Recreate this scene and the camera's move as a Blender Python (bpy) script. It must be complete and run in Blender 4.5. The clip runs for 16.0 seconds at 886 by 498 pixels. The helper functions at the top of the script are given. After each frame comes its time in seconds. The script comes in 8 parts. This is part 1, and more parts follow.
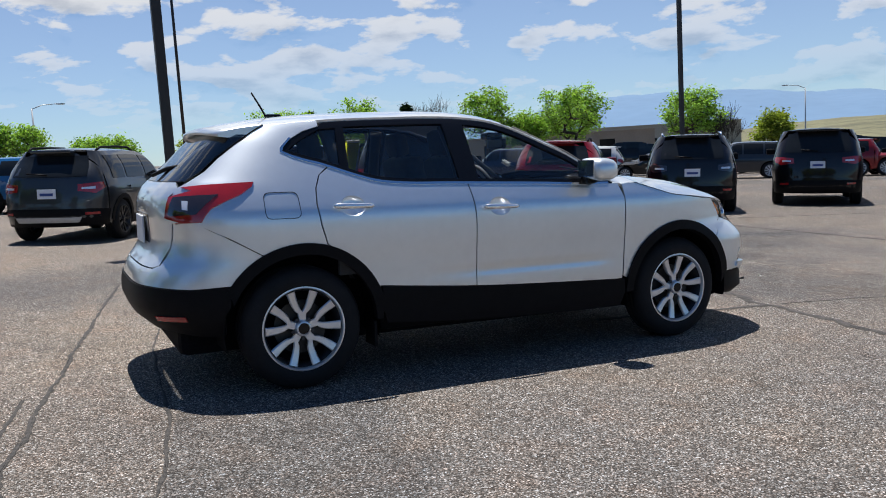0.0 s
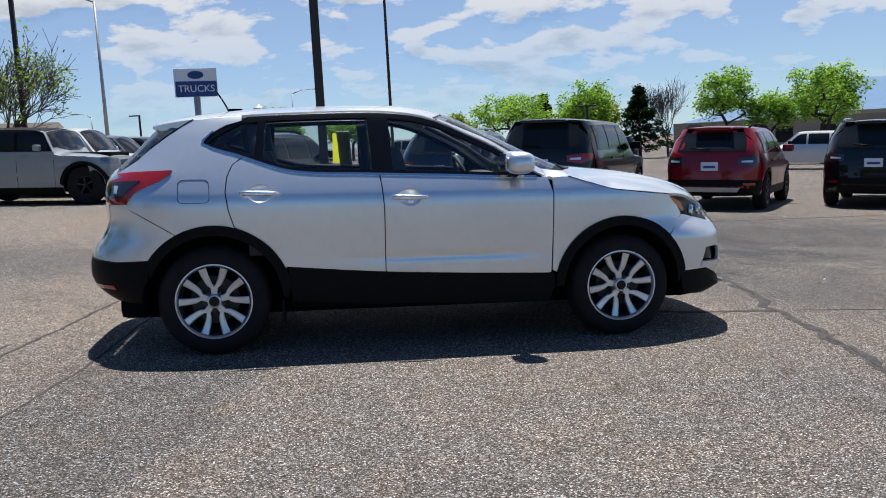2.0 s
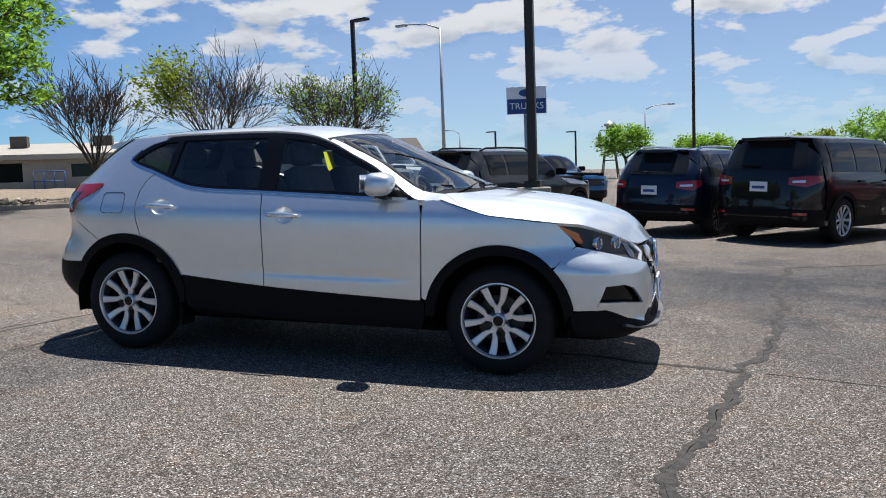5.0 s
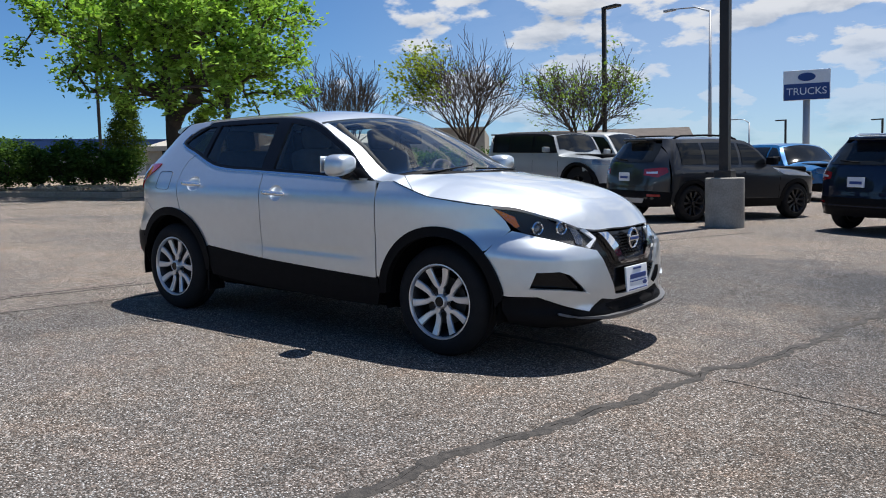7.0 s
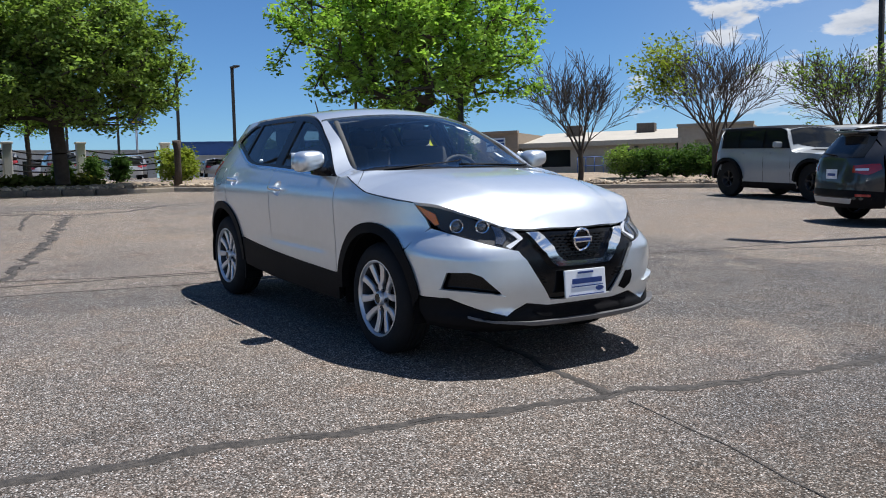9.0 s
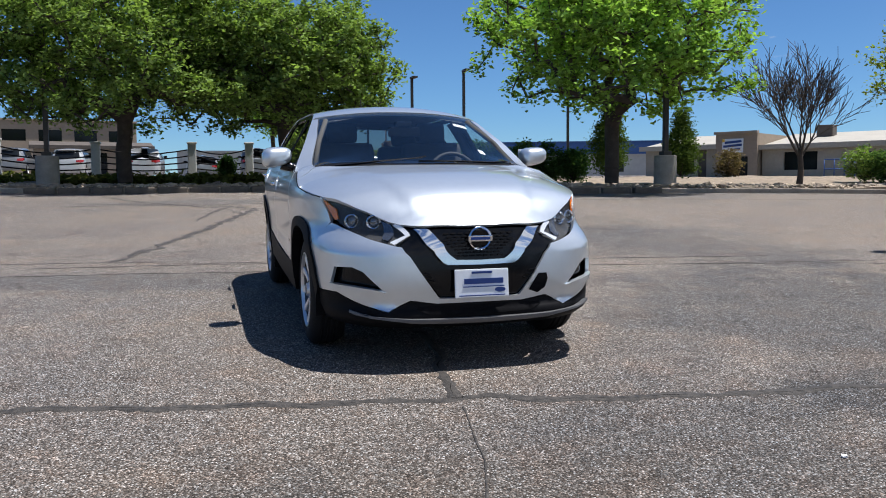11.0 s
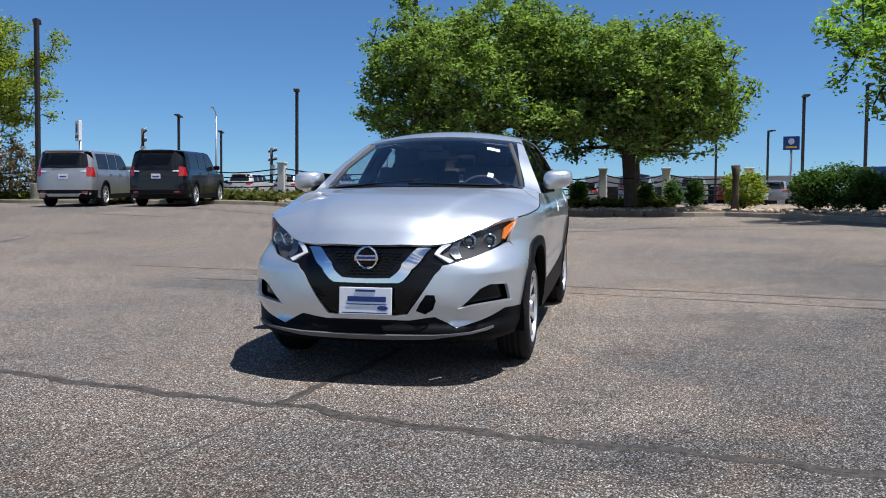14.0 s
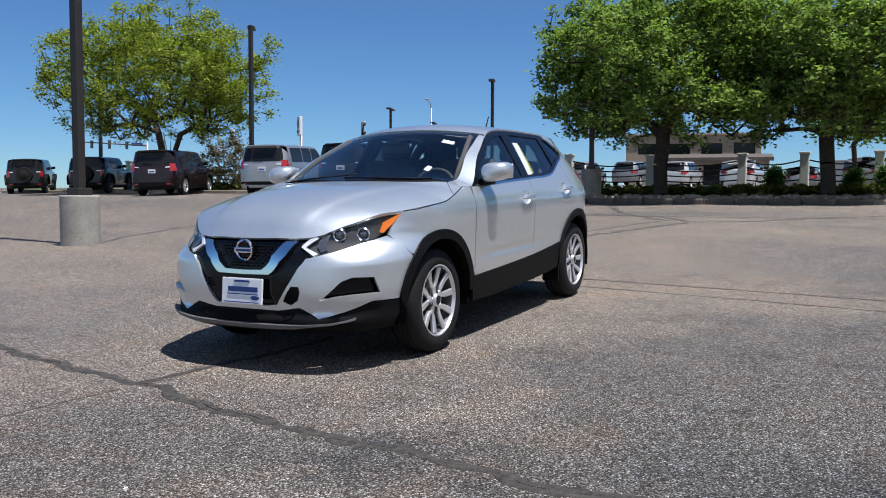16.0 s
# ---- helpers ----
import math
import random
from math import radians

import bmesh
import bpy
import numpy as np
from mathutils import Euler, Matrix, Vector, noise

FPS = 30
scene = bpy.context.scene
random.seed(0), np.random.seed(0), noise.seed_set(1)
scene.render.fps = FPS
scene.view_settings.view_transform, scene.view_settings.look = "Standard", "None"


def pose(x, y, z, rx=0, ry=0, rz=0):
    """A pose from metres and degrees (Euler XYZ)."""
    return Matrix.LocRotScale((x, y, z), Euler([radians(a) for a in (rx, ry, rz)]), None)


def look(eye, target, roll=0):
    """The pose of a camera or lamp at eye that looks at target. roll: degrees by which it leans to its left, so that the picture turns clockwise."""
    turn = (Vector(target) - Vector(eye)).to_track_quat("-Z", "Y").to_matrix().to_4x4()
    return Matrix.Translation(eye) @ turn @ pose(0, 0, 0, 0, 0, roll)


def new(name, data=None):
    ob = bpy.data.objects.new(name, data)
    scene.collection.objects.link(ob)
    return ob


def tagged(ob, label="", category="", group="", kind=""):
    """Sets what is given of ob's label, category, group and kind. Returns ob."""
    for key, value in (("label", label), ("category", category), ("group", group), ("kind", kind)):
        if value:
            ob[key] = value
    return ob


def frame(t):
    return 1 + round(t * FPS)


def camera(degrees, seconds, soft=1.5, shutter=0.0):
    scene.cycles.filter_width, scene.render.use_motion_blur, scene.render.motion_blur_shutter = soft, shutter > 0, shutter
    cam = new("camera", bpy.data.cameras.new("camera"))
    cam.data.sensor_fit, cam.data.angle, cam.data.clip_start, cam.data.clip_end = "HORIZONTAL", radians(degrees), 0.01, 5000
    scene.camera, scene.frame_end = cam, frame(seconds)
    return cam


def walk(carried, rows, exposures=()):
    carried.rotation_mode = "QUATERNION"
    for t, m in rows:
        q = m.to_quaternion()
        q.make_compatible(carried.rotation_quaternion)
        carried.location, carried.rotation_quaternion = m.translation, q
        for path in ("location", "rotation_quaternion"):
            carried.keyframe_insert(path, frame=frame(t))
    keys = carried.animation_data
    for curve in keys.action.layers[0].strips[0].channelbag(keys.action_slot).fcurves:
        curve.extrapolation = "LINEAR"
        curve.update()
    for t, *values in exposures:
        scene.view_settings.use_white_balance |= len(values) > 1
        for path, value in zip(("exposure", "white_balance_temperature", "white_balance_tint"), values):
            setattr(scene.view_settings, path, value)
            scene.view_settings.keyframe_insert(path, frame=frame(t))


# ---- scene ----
cam = camera(55.4, 16.0, soft=1.0)
PATH = [
    (0, (-2.551, -5.356, 1.338), (-1.702, -3.561, 1.1), -3.43),
    (0.5, (-2.085, -5.606, 1.327), (-1.339, -3.769, 1.065), -3.47),
    (1, (-1.612, -5.793, 1.332), (-0.961, -3.921, 1.066), -3.6),
    (1.5, (-1.132, -6.037, 1.31), (-0.664, -4.111, 1.047), -3.44),
    (2, (-0.632, -6.203, 1.289), (-0.346, -4.239, 1.042), -3.06),
    (2.5, (-0.134, -6.321, 1.272), (0.001, -4.339, 1.043), -2.66),
    (3, (0.369, -6.288, 1.249), (0.244, -4.3, 1.068), -2.53),
    (3.2, (0.588, -6.271, 1.253), (0.422, -4.285, 1.082), -2.52),
    (5.3, (2.828, -5.746, 1.147), (2.153, -3.871, 0.978), -1.73),
    (5.5, (3.033, -5.692, 1.121), (2.292, -3.842, 0.955), -1.5),
    (6, (3.527, -5.5, 1.097), (2.607, -3.732, 0.926), -1.39),
    (6.5, (4.001, -5.259, 1.085), (2.947, -3.568, 0.913), -1.38),
    (7, (4.451, -4.965, 1.063), (3.255, -3.371, 0.89), -1.36),
    (7.5, (4.836, -4.597, 1.056), (3.519, -3.101, 0.887), -1.43),
    (8, (5.21, -4.221, 1.042), (3.758, -2.856, 0.871), -1.57),
    (8.5, (5.518, -3.785, 1.034), (3.962, -2.539, 0.866), -1.53),
    (9, (5.834, -3.353, 1.001), (4.172, -2.253, 0.839), -1.25),
    (9.2, (5.937, -3.157, 0.966), (4.248, -2.099, 0.808), -1.2),
    (11.3, (6.764, -1.176, 0.928), (4.826, -0.704, 0.784), -0.31),
    (11.5, (6.81, -0.94, 0.914), (4.859, -0.52, 0.776), -0.25),
    (12, (6.899, -0.399, 0.878), (4.917, -0.163, 0.755), -0.34),
    (12.5, (6.944, 0.046, 0.864), (4.947, 0.088, 0.756), -0.12),
    (13, (6.972, 0.522, 0.873), (4.978, 0.395, 0.787), 0.27),
    (13.5, (6.971, 1.009, 0.887), (4.995, 0.713, 0.799), 0.26),
    (14, (6.879, 1.455, 0.918), (4.926, 1.032, 0.828), 0.5),
    (14.5, (6.776, 1.917, 0.941), (4.869, 1.322, 0.841), 0.59),
    (15, (6.594, 2.411, 0.953), (4.739, 1.671, 0.847), 0.54),
    (15.5, (6.429, 2.966, 0.969), (4.617, 2.129, 0.849), 0.55),
    (16, (6.188, 3.478, 0.973), (4.426, 2.54, 0.85), 0.26),
]
walk(cam, [(t, look(eye, target, roll)) for t, eye, target, roll in PATH], [(0.0, 0.44, 6450, 10), (6.0, 0.44, 6400, 10), (9.0, 0.47, 6360, 10.5), (12.5, 0.47, 6270, 11), (16.0, 0.44, 6290, 11)])

# ---- daylight: high sun to the left of the parked car, fair-weather clouds on one half of the sky ----
SUN_WAY = Vector((0.06, 0.325, 1.0)).normalized()
SUN_ELEVATION = math.asin(SUN_WAY.z)
SUN_AZIMUTH = math.atan2(SUN_WAY.x, SUN_WAY.y)


def make_world():
    world = bpy.data.worlds.new("sky")
    scene.world = world
    world.use_nodes = True
    nt = world.node_tree
    nt.nodes.clear()
    N = nt.nodes.new
    L = nt.links.new
    out, bg = N("ShaderNodeOutputWorld"), N("ShaderNodeBackground")
    sky = N("ShaderNodeTexSky")
    sky.sky_type = "NISHITA"
    sky.sun_disc = False
    sky.sun_elevation, sky.sun_rotation = SUN_ELEVATION, SUN_AZIMUTH
    sky.altitude, sky.air_density, sky.dust_density, sky.ozone_density = 1500, 1.0, 0.0, 4.0
    co = N("ShaderNodeTexCoord")
    sep = N("ShaderNodeSeparateXYZ")
    L(co.outputs["Generated"], sep.inputs[0])

    def mth(op, a, b=None, clamp=False):
        n = N("ShaderNodeMath")
        n.operation, n.use_clamp = op, clamp
        for i, v in enumerate((a, b)):
            if v is None:
                continue
            if isinstance(v, (int, float)):
                n.inputs[i].default_value = v
            else:
                L(v, n.inputs[i])
        return n.outputs[0]

    def rng(v, a, b, c=0.0, d=1.0):
        n = N("ShaderNodeMapRange")
        n.interpolation_type = "SMOOTHSTEP"
        L(v, n.inputs[0])
        for i, q in enumerate((a, b, c, d)):
            n.inputs[i + 1].default_value = q
        return n.outputs[0]

    x, y, z = sep.outputs
    comb = N("ShaderNodeCombineXYZ")
    lowz = mth("ADD", mth("MAXIMUM", z, 0.0), 0.55)
    L(mth("DIVIDE", x, lowz), comb.inputs[0])
    L(mth("DIVIDE", y, lowz), comb.inputs[1])
    L(mth("DIVIDE", mth("MULTIPLY", z, 2.6), lowz), comb.inputs[2])
    n1 = N("ShaderNodeTexNoise")
    n1.inputs["Scale"].default_value, n1.inputs["Detail"].default_value, n1.inputs["Roughness"].default_value = 6.6, 12, 0.55
    n1.inputs["Distortion"].default_value = 0.1
    L(comb.outputs[0], n1.inputs["Vector"])
    shift = N("ShaderNodeVectorMath")
    shift.operation = "ADD"
    shift.inputs[1].default_value = (0.0, 0.0, 0.05)
    L(comb.outputs[0], shift.inputs[0])
    n2 = N("ShaderNodeTexNoise")
    for k in ("Scale", "Detail", "Roughness", "Distortion"):
        n2.inputs[k].default_value = n1.inputs[k].default_value
    L(shift.outputs[0], n2.inputs["Vector"])
    # cloud cover: broken cumulus towards +y and +x, none towards -x
    side = mth("ADD", mth("MULTIPLY", y, 0.75), mth("MULTIPLY", x, 0.55))
    cover = rng(side, -0.06, 0.36, -0.24, 0.05)
    cover = mth("SUBTRACT", cover, rng(z, 0.3, 0.75, 0.0, 0.07))
    d1 = mth("ADD", n1.outputs[0], cover)
    mask = rng(d1, 0.50, 0.59)
    thick = rng(mth("ADD", n2.outputs[0], cover), 0.56, 0.78)
    shade = N("ShaderNodeMix")
    shade.data_type = "RGBA"
    shade.inputs[6].default_value = (8.6, 8.7, 8.9, 1)
    shade.inputs[7].default_value = (5.2, 5.6, 6.3, 1)
    L(thick, shade.inputs[0])
    mix = N("ShaderNodeMix")
    mix.data_type = "RGBA"
    fade = mth("MULTIPLY", mth("MULTIPLY", mask, rng(z, 0.0, 0.2, 0.3, 0.97)), 1.0)
    # thin high veil on the clouded half
    veil = mth("MULTIPLY", rng(side, 0.05, 0.55, 0.0, 0.3), rng(z, 0.0, 0.5, 1.0, 0.3))
    L(mth("MAXIMUM", fade, veil), mix.inputs[0])
    tone = N("ShaderNodeMix")
    tone.data_type, tone.blend_type = "RGBA", "MULTIPLY"
    tone.inputs[0].default_value = 1.0
    tone.inputs[7].default_value = (0.66, 0.93, 1.16, 1)
    L(sky.outputs[0], tone.inputs[6])
    L(tone.outputs[2], mix.inputs[6])
    L(shade.outputs[2], mix.inputs[7])
    L(mix.outputs[2], bg.inputs[0])
    bg.inputs[1].default_value = 0.0655
    L(bg.outputs[0], out.inputs[0])


make_world()
sun = new("sun", bpy.data.lights.new("sun", "SUN"))
sun.data.energy, sun.data.angle, sun.data.color = 5.0, radians(0.53), (1.0, 0.97, 0.93)
sun.matrix_world = look(SUN_WAY * 50, (0, 0, 0))

# ---- materials ----
def material(name, color, rough=0.6, metal=0.0, coat=0.0, vary=0.0, scale=8.0, bump=0.0, bump_scale=60.0, emit=0.0, flake=0.0, per_object=0.0, spec=0.5):
    m = bpy.data.materials.new(name)
    m.use_nodes = True
    nt = m.node_tree
    b = nt.nodes["Principled BSDF"]
    b.inputs["Base Color"].default_value = (*color, 1)
    b.inputs["Roughness"].default_value, b.inputs["Metallic"].default_value = rough, metal
    b.inputs["Specular IOR Level"].default_value = spec
    if coat:
        b.inputs["Coat Weight"].default_value, b.inputs["Coat Roughness"].default_value = coat, 0.03
    N, L = nt.nodes.new, nt.links.new
    co = N("ShaderNodeTexCoord")
    if vary:
        n = N("ShaderNodeTexNoise")
        n.inputs["Scale"].default_value, n.inputs["Detail"].default_value = scale, 6
        L(co.outputs["Object"], n.inputs["Vector"])
        n2 = N("ShaderNodeTexNoise")
        n2.inputs["Scale"].default_value, n2.inputs["Detail"].default_value = scale * 9, 3
        L(co.outputs["Object"], n2.inputs["Vector"])
        add = N("ShaderNodeMath")
        add.operation = "ADD"
        L(n.outputs[0], add.inputs[0])
        L(n2.outputs[0], add.inputs[1])
        r = N("ShaderNodeMapRange")
        r.inputs[1].default_value, r.inputs[2].default_value = 0.7, 1.3
        r.inputs[3].default_value, r.inputs[4].default_value = 1 - vary, 1 + vary
        L(add.outputs[0], r.inputs[0])
        val = r.outputs[0]
        if per_object:
            info = N("ShaderNodeObjectInfo")
            r2 = N("ShaderNodeMapRange")
            r2.inputs[3].default_value, r2.inputs[4].default_value = 1 - per_object, 1 + per_object
            L(info.outputs["Random"], r2.inputs[0])
            mu = N("ShaderNodeMath")
            mu.operation = "MULTIPLY"
            L(val, mu.inputs[0])
            L(r2.outputs[0], mu.inputs[1])
            val = mu.outputs[0]
        mul = N("ShaderNodeVectorMath")
        mul.operation = "SCALE"
        mul.inputs[0].default_value = color
        L(val, mul.inputs["Scale"])
        L(mul.outputs[0], b.inputs["Base Color"])
    if bump or flake:
        n = N("ShaderNodeTexNoise")
        n.inputs["Scale"].default_value, n.inputs["Detail"].default_value = bump_scale, 4
        L(co.outputs["Object"], n.inputs["Vector"])
        bp = N("ShaderNodeBump")
        bp.inputs["Strength"].default_value, bp.inputs["Distance"].default_value = bump or flake, 0.01 if bump else 0.001
        L(n.outputs[0], bp.inputs["Height"])
        L(bp.outputs[0], b.inputs["Normal"])
    if emit:
        b.inputs["Emission Color"].default_value = (*color, 1)
        b.inputs["Emission Strength"].default_value = emit
    return m


def glass(name, tint, gloss=1.0):
    m = bpy.data.materials.new(name)
    m.use_nodes = True
    nt = m.node_tree
    nt.nodes.clear()
    N, L = nt.nodes.new, nt.links.new
    out, mix, tr, gl, fr = (N(k) for k in ("ShaderNodeOutputMaterial", "ShaderNodeMixShader", "ShaderNodeBsdfTransparent", "ShaderNodeBsdfGlossy", "ShaderNodeLayerWeight"))
    tr.inputs[0].default_value = (*tint, 1)
    gl.inputs["Roughness"].default_value = 0.01
    gl.inputs[0].default_value = (gloss, gloss, gloss, 1)
    fr.inputs[0].default_value = 0.5
    power, scale = N("ShaderNodeMath"), N("ShaderNodeMapRange")
    power.operation = "POWER"
    power.inputs[1].default_value = 4.0
    scale.inputs[3].default_value, scale.inputs[4].default_value = 0.06, 0.8
    L(fr.outputs["Facing"], power.inputs[0])
    L(power.outputs[0], scale.inputs[0])
    L(scale.outputs[0], mix.inputs[0])
    L(tr.outputs[0], mix.inputs[1])
    L(gl.outputs[0], mix.inputs[2])
    L(mix.outputs[0], out.inputs[0])
    return m


def paint(name, color, metal=0.0, rough=0.35):
    return material(name, color, rough, metal, coat=0.8, vary=0.04, scale=3.0, spec=0.15)


SILVER = material("silver_paint", (0.71, 0.755, 0.785), 0.34, 0.77, coat=1.0, vary=0.025, scale=2.0, flake=0.04, bump_scale=900)
TRIM = material("black_plastic", (0.006, 0.006, 0.007), 0.55, spec=0.1, vary=0.2, scale=20, bump=0.05, bump_scale=400)
GLOSS_BLACK = material("gloss_black", (0.005, 0.005, 0.006), 0.16, spec=0.3, vary=0.05)
CHROME = material("chrome", (0.82, 0.83, 0.85), 0.08, 1.0, vary=0.02)
LIP_GREY = material("lip_grey", (0.12, 0.12, 0.125), 0.45, 0.2, vary=0.1)
CHROME_SATIN = material("satin_silver", (0.8, 0.82, 0.85), 0.22, 0.85, coat=1.0, vary=0.02)
RUBBER = material("tyre_rubber", (0.011, 0.011, 0.012), 0.75, spec=0.25, vary=0.25, scale=12, bump=0.1, bump_scale=120)
ALLOY = material("alloy_wheel", (0.7, 0.71, 0.73), 0.3, 0.7, coat=0.4, vary=0.04)
DARK_METAL = material("dark_metal", (0.06, 0.06, 0.065), 0.5, 0.6, vary=0.2)
DISC = material("brake_disc", (0.05, 0.048, 0.046), 0.5, 0.8, vary=0.15)
BLACK_ALLOY = material("black_wheel", (0.015, 0.015, 0.016), 0.35, 0.3, coat=0.3, vary=0.1)
CLOTH = material("seat_cloth", (0.04, 0.041, 0.043), 0.9, vary=0.25, scale=30, bump=0.2, bump_scale=300)
DASH = material("dash_plastic", (0.03, 0.03, 0.032), 0.7, vary=0.15, scale=20)
LINER = material("headliner", (0.3, 0.295, 0.285), 0.95, vary=0.08)
PILLAR_GREY = material("pillar_trim", (0.06, 0.059, 0.057), 0.9, vary=0.1)
UNDER = material("underbody", (0.006, 0.006, 0.007), 0.9, spec=0.1, vary=0.3)
CLEAR = glass("windscreen_glass", (0.86, 0.92, 0.91))
SIDE_GLASS = glass("side_glass", (0.9, 0.95, 0.94))
PRIVACY = glass("privacy_glass", (0.78, 0.82, 0.82))
REAR_GLASS = glass("rear_privacy_glass", (0.3, 0.32, 0.33))
LENS = glass("lamp_lens", (0.94, 0.95, 0.96), 0.4)
RED_LENS = material("red_lens", (0.33, 0.012, 0.014), 0.08, coat=1.0, vary=0.15, scale=15)
DARK_LENS = material("smoked_lens", (0.03, 0.022, 0.025), 0.06, coat=1.0, vary=0.1, scale=15)
CLEAR_LENS = material("clear_lens", (0.16, 0.17, 0.19), 0.12, 0.7, coat=1.0, vary=0.1, scale=25)
AMBER = material("amber_lens", (0.85, 0.2, 0.008), 0.25, coat=0.4, vary=0.1)
WHITE_LENS = material("white_lens", (0.85, 0.87, 0.9), 0.15, 0.2, coat=1.0, vary=0.03)
PLATE_WHITE = material("plate_white", (0.75, 0.78, 0.82), 0.4, vary=0.04)
PLATE_BLUE = material("plate_blue", (0.02, 0.06, 0.25), 0.45, vary=0.05)
PAPER = material("paper", (0.82, 0.82, 0.8), 0.8, vary=0.04)
BRONZE = material("bronze_pole", (0.035, 0.03, 0.027), 0.5, 0.3, vary=0.15, scale=3)
GALV = material("galvanised_pole", (0.42, 0.43, 0.44), 0.5, 0.5, vary=0.12, scale=3)
CONCRETE = material("concrete", (0.288, 0.272, 0.24), 0.9, vary=0.22, scale=4, bump=0.3, bump_scale=40)
CURB = material("kerb_concrete", (0.288, 0.248, 0.2), 0.9, vary=0.25, scale=2, bump=0.3, bump_scale=30)
BARK = material("bark", (0.06, 0.046, 0.036), 0.95, vary=0.35, scale=6, bump=0.6, bump_scale=30)
CRACK_SHADE = material("crack_shade", (0.008, 0.007, 0.006), 0.95, spec=0.1, vary=0.4, scale=20)
TAR = material("crack_sealant", (0.044, 0.0385, 0.0335), 0.85, vary=0.85, scale=26, bump=0.7, bump_scale=90)
STUCCO = material("beige_stucco", (0.376, 0.336, 0.272), 0.9, vary=0.1, scale=0.6, bump=0.2, bump_scale=20)
STUCCO_TAN = material("tan_stucco", (0.32, 0.256, 0.192), 0.9, vary=0.1, scale=0.6, bump=0.2, bump_scale=20)
ROOF_BROWN = material("brown_roof", (0.096, 0.08, 0.068), 0.9, vary=0.25, scale=2)
ROOF_TAN = material("tan_metal_roof", (0.4, 0.368, 0.304), 0.6, vary=0.1, scale=1)
WINDOW_DARK = material("dark_window", (0.012, 0.014, 0.016), 0.08, vary=0.1, spec=0.25)
POST_WHITE = material("white_post", (0.648, 0.639, 0.603), 0.8, vary=0.1, scale=3)
SIGN_BLUE = material("sign_blue", (0.012, 0.05, 0.21), 0.5, vary=0.05)
SIGN_WHITE = material("sign_white", (0.72, 0.76, 0.8), 0.5, vary=0.05)
YELLOW = material("sign_yellow", (0.8, 0.5, 0.04), 0.5, vary=0.05)
WAREHOUSE = material("warehouse_wall", (0.4, 0.408, 0.4), 0.8, vary=0.08, scale=0.2)
WAREHOUSE_BLUE = material("warehouse_blue", (0.03, 0.09, 0.27), 0.6, vary=0.08, scale=0.2)


def leaf(name, color, per=0.35):
    m = bpy.data.materials.new(name)
    m.use_nodes = True
    nt = m.node_tree
    nt.nodes.clear()
    N, L = nt.nodes.new, nt.links.new
    out, mix, d, t, g = (N(k) for k in ("ShaderNodeOutputMaterial", "ShaderNodeMixShader", "ShaderNodeBsdfDiffuse", "ShaderNodeBsdfTranslucent", "ShaderNodeNewGeometry"))
    r = N("ShaderNodeMapRange")
    r.inputs[3].default_value, r.inputs[4].default_value = 1 - per, 1 + per
    L(g.outputs["Random Per Island"], r.inputs[0])
    mul = N("ShaderNodeVectorMath")
    mul.operation = "SCALE"
    mul.inputs[0].default_value = color
    L(r.outputs[0], mul.inputs["Scale"])
    L(mul.outputs[0], d.inputs[0])
    hue = N("ShaderNodeVectorMath")
    hue.operation = "MULTIPLY"
    hue.inputs[1].default_value = (1.05, 1.15, 0.5)
    L(mul.outputs[0], hue.inputs[0])
    L(hue.outputs[0], t.inputs[0])
    mix.inputs[0].default_value = 0.45
    L(d.outputs[0], mix.inputs[1])
    L(t.outputs[0], mix.inputs[2])
    L(mix.outputs[0], out.inputs[0])
    return m


LEAF_DARK = leaf("dark_leaves", (0.2, 0.283, 0.084), 0.55)
LEAF_GREEN = leaf("green_leaves", (0.265, 0.41, 0.092), 0.55)
LEAF_LIME = leaf("yellow_green_leaves", (0.24, 0.292, 0.056), 0.5)
LEAF_PINE = leaf("pine_needles", (0.0176, 0.032, 0.016))
LEAF_SHRUB = leaf("shrub_leaves", (0.081, 0.144, 0.045))
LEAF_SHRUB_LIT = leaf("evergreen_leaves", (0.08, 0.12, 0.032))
LEAF_DRY = leaf("dry_twigs", (0.16, 0.12, 0.075))
YELLOW_PAPER = leaf("yellow_sheet", (0.8, 0.74, 0.1), 0.02)
GRASS = leaf("grass_blades", (0.112, 0.12, 0.04))


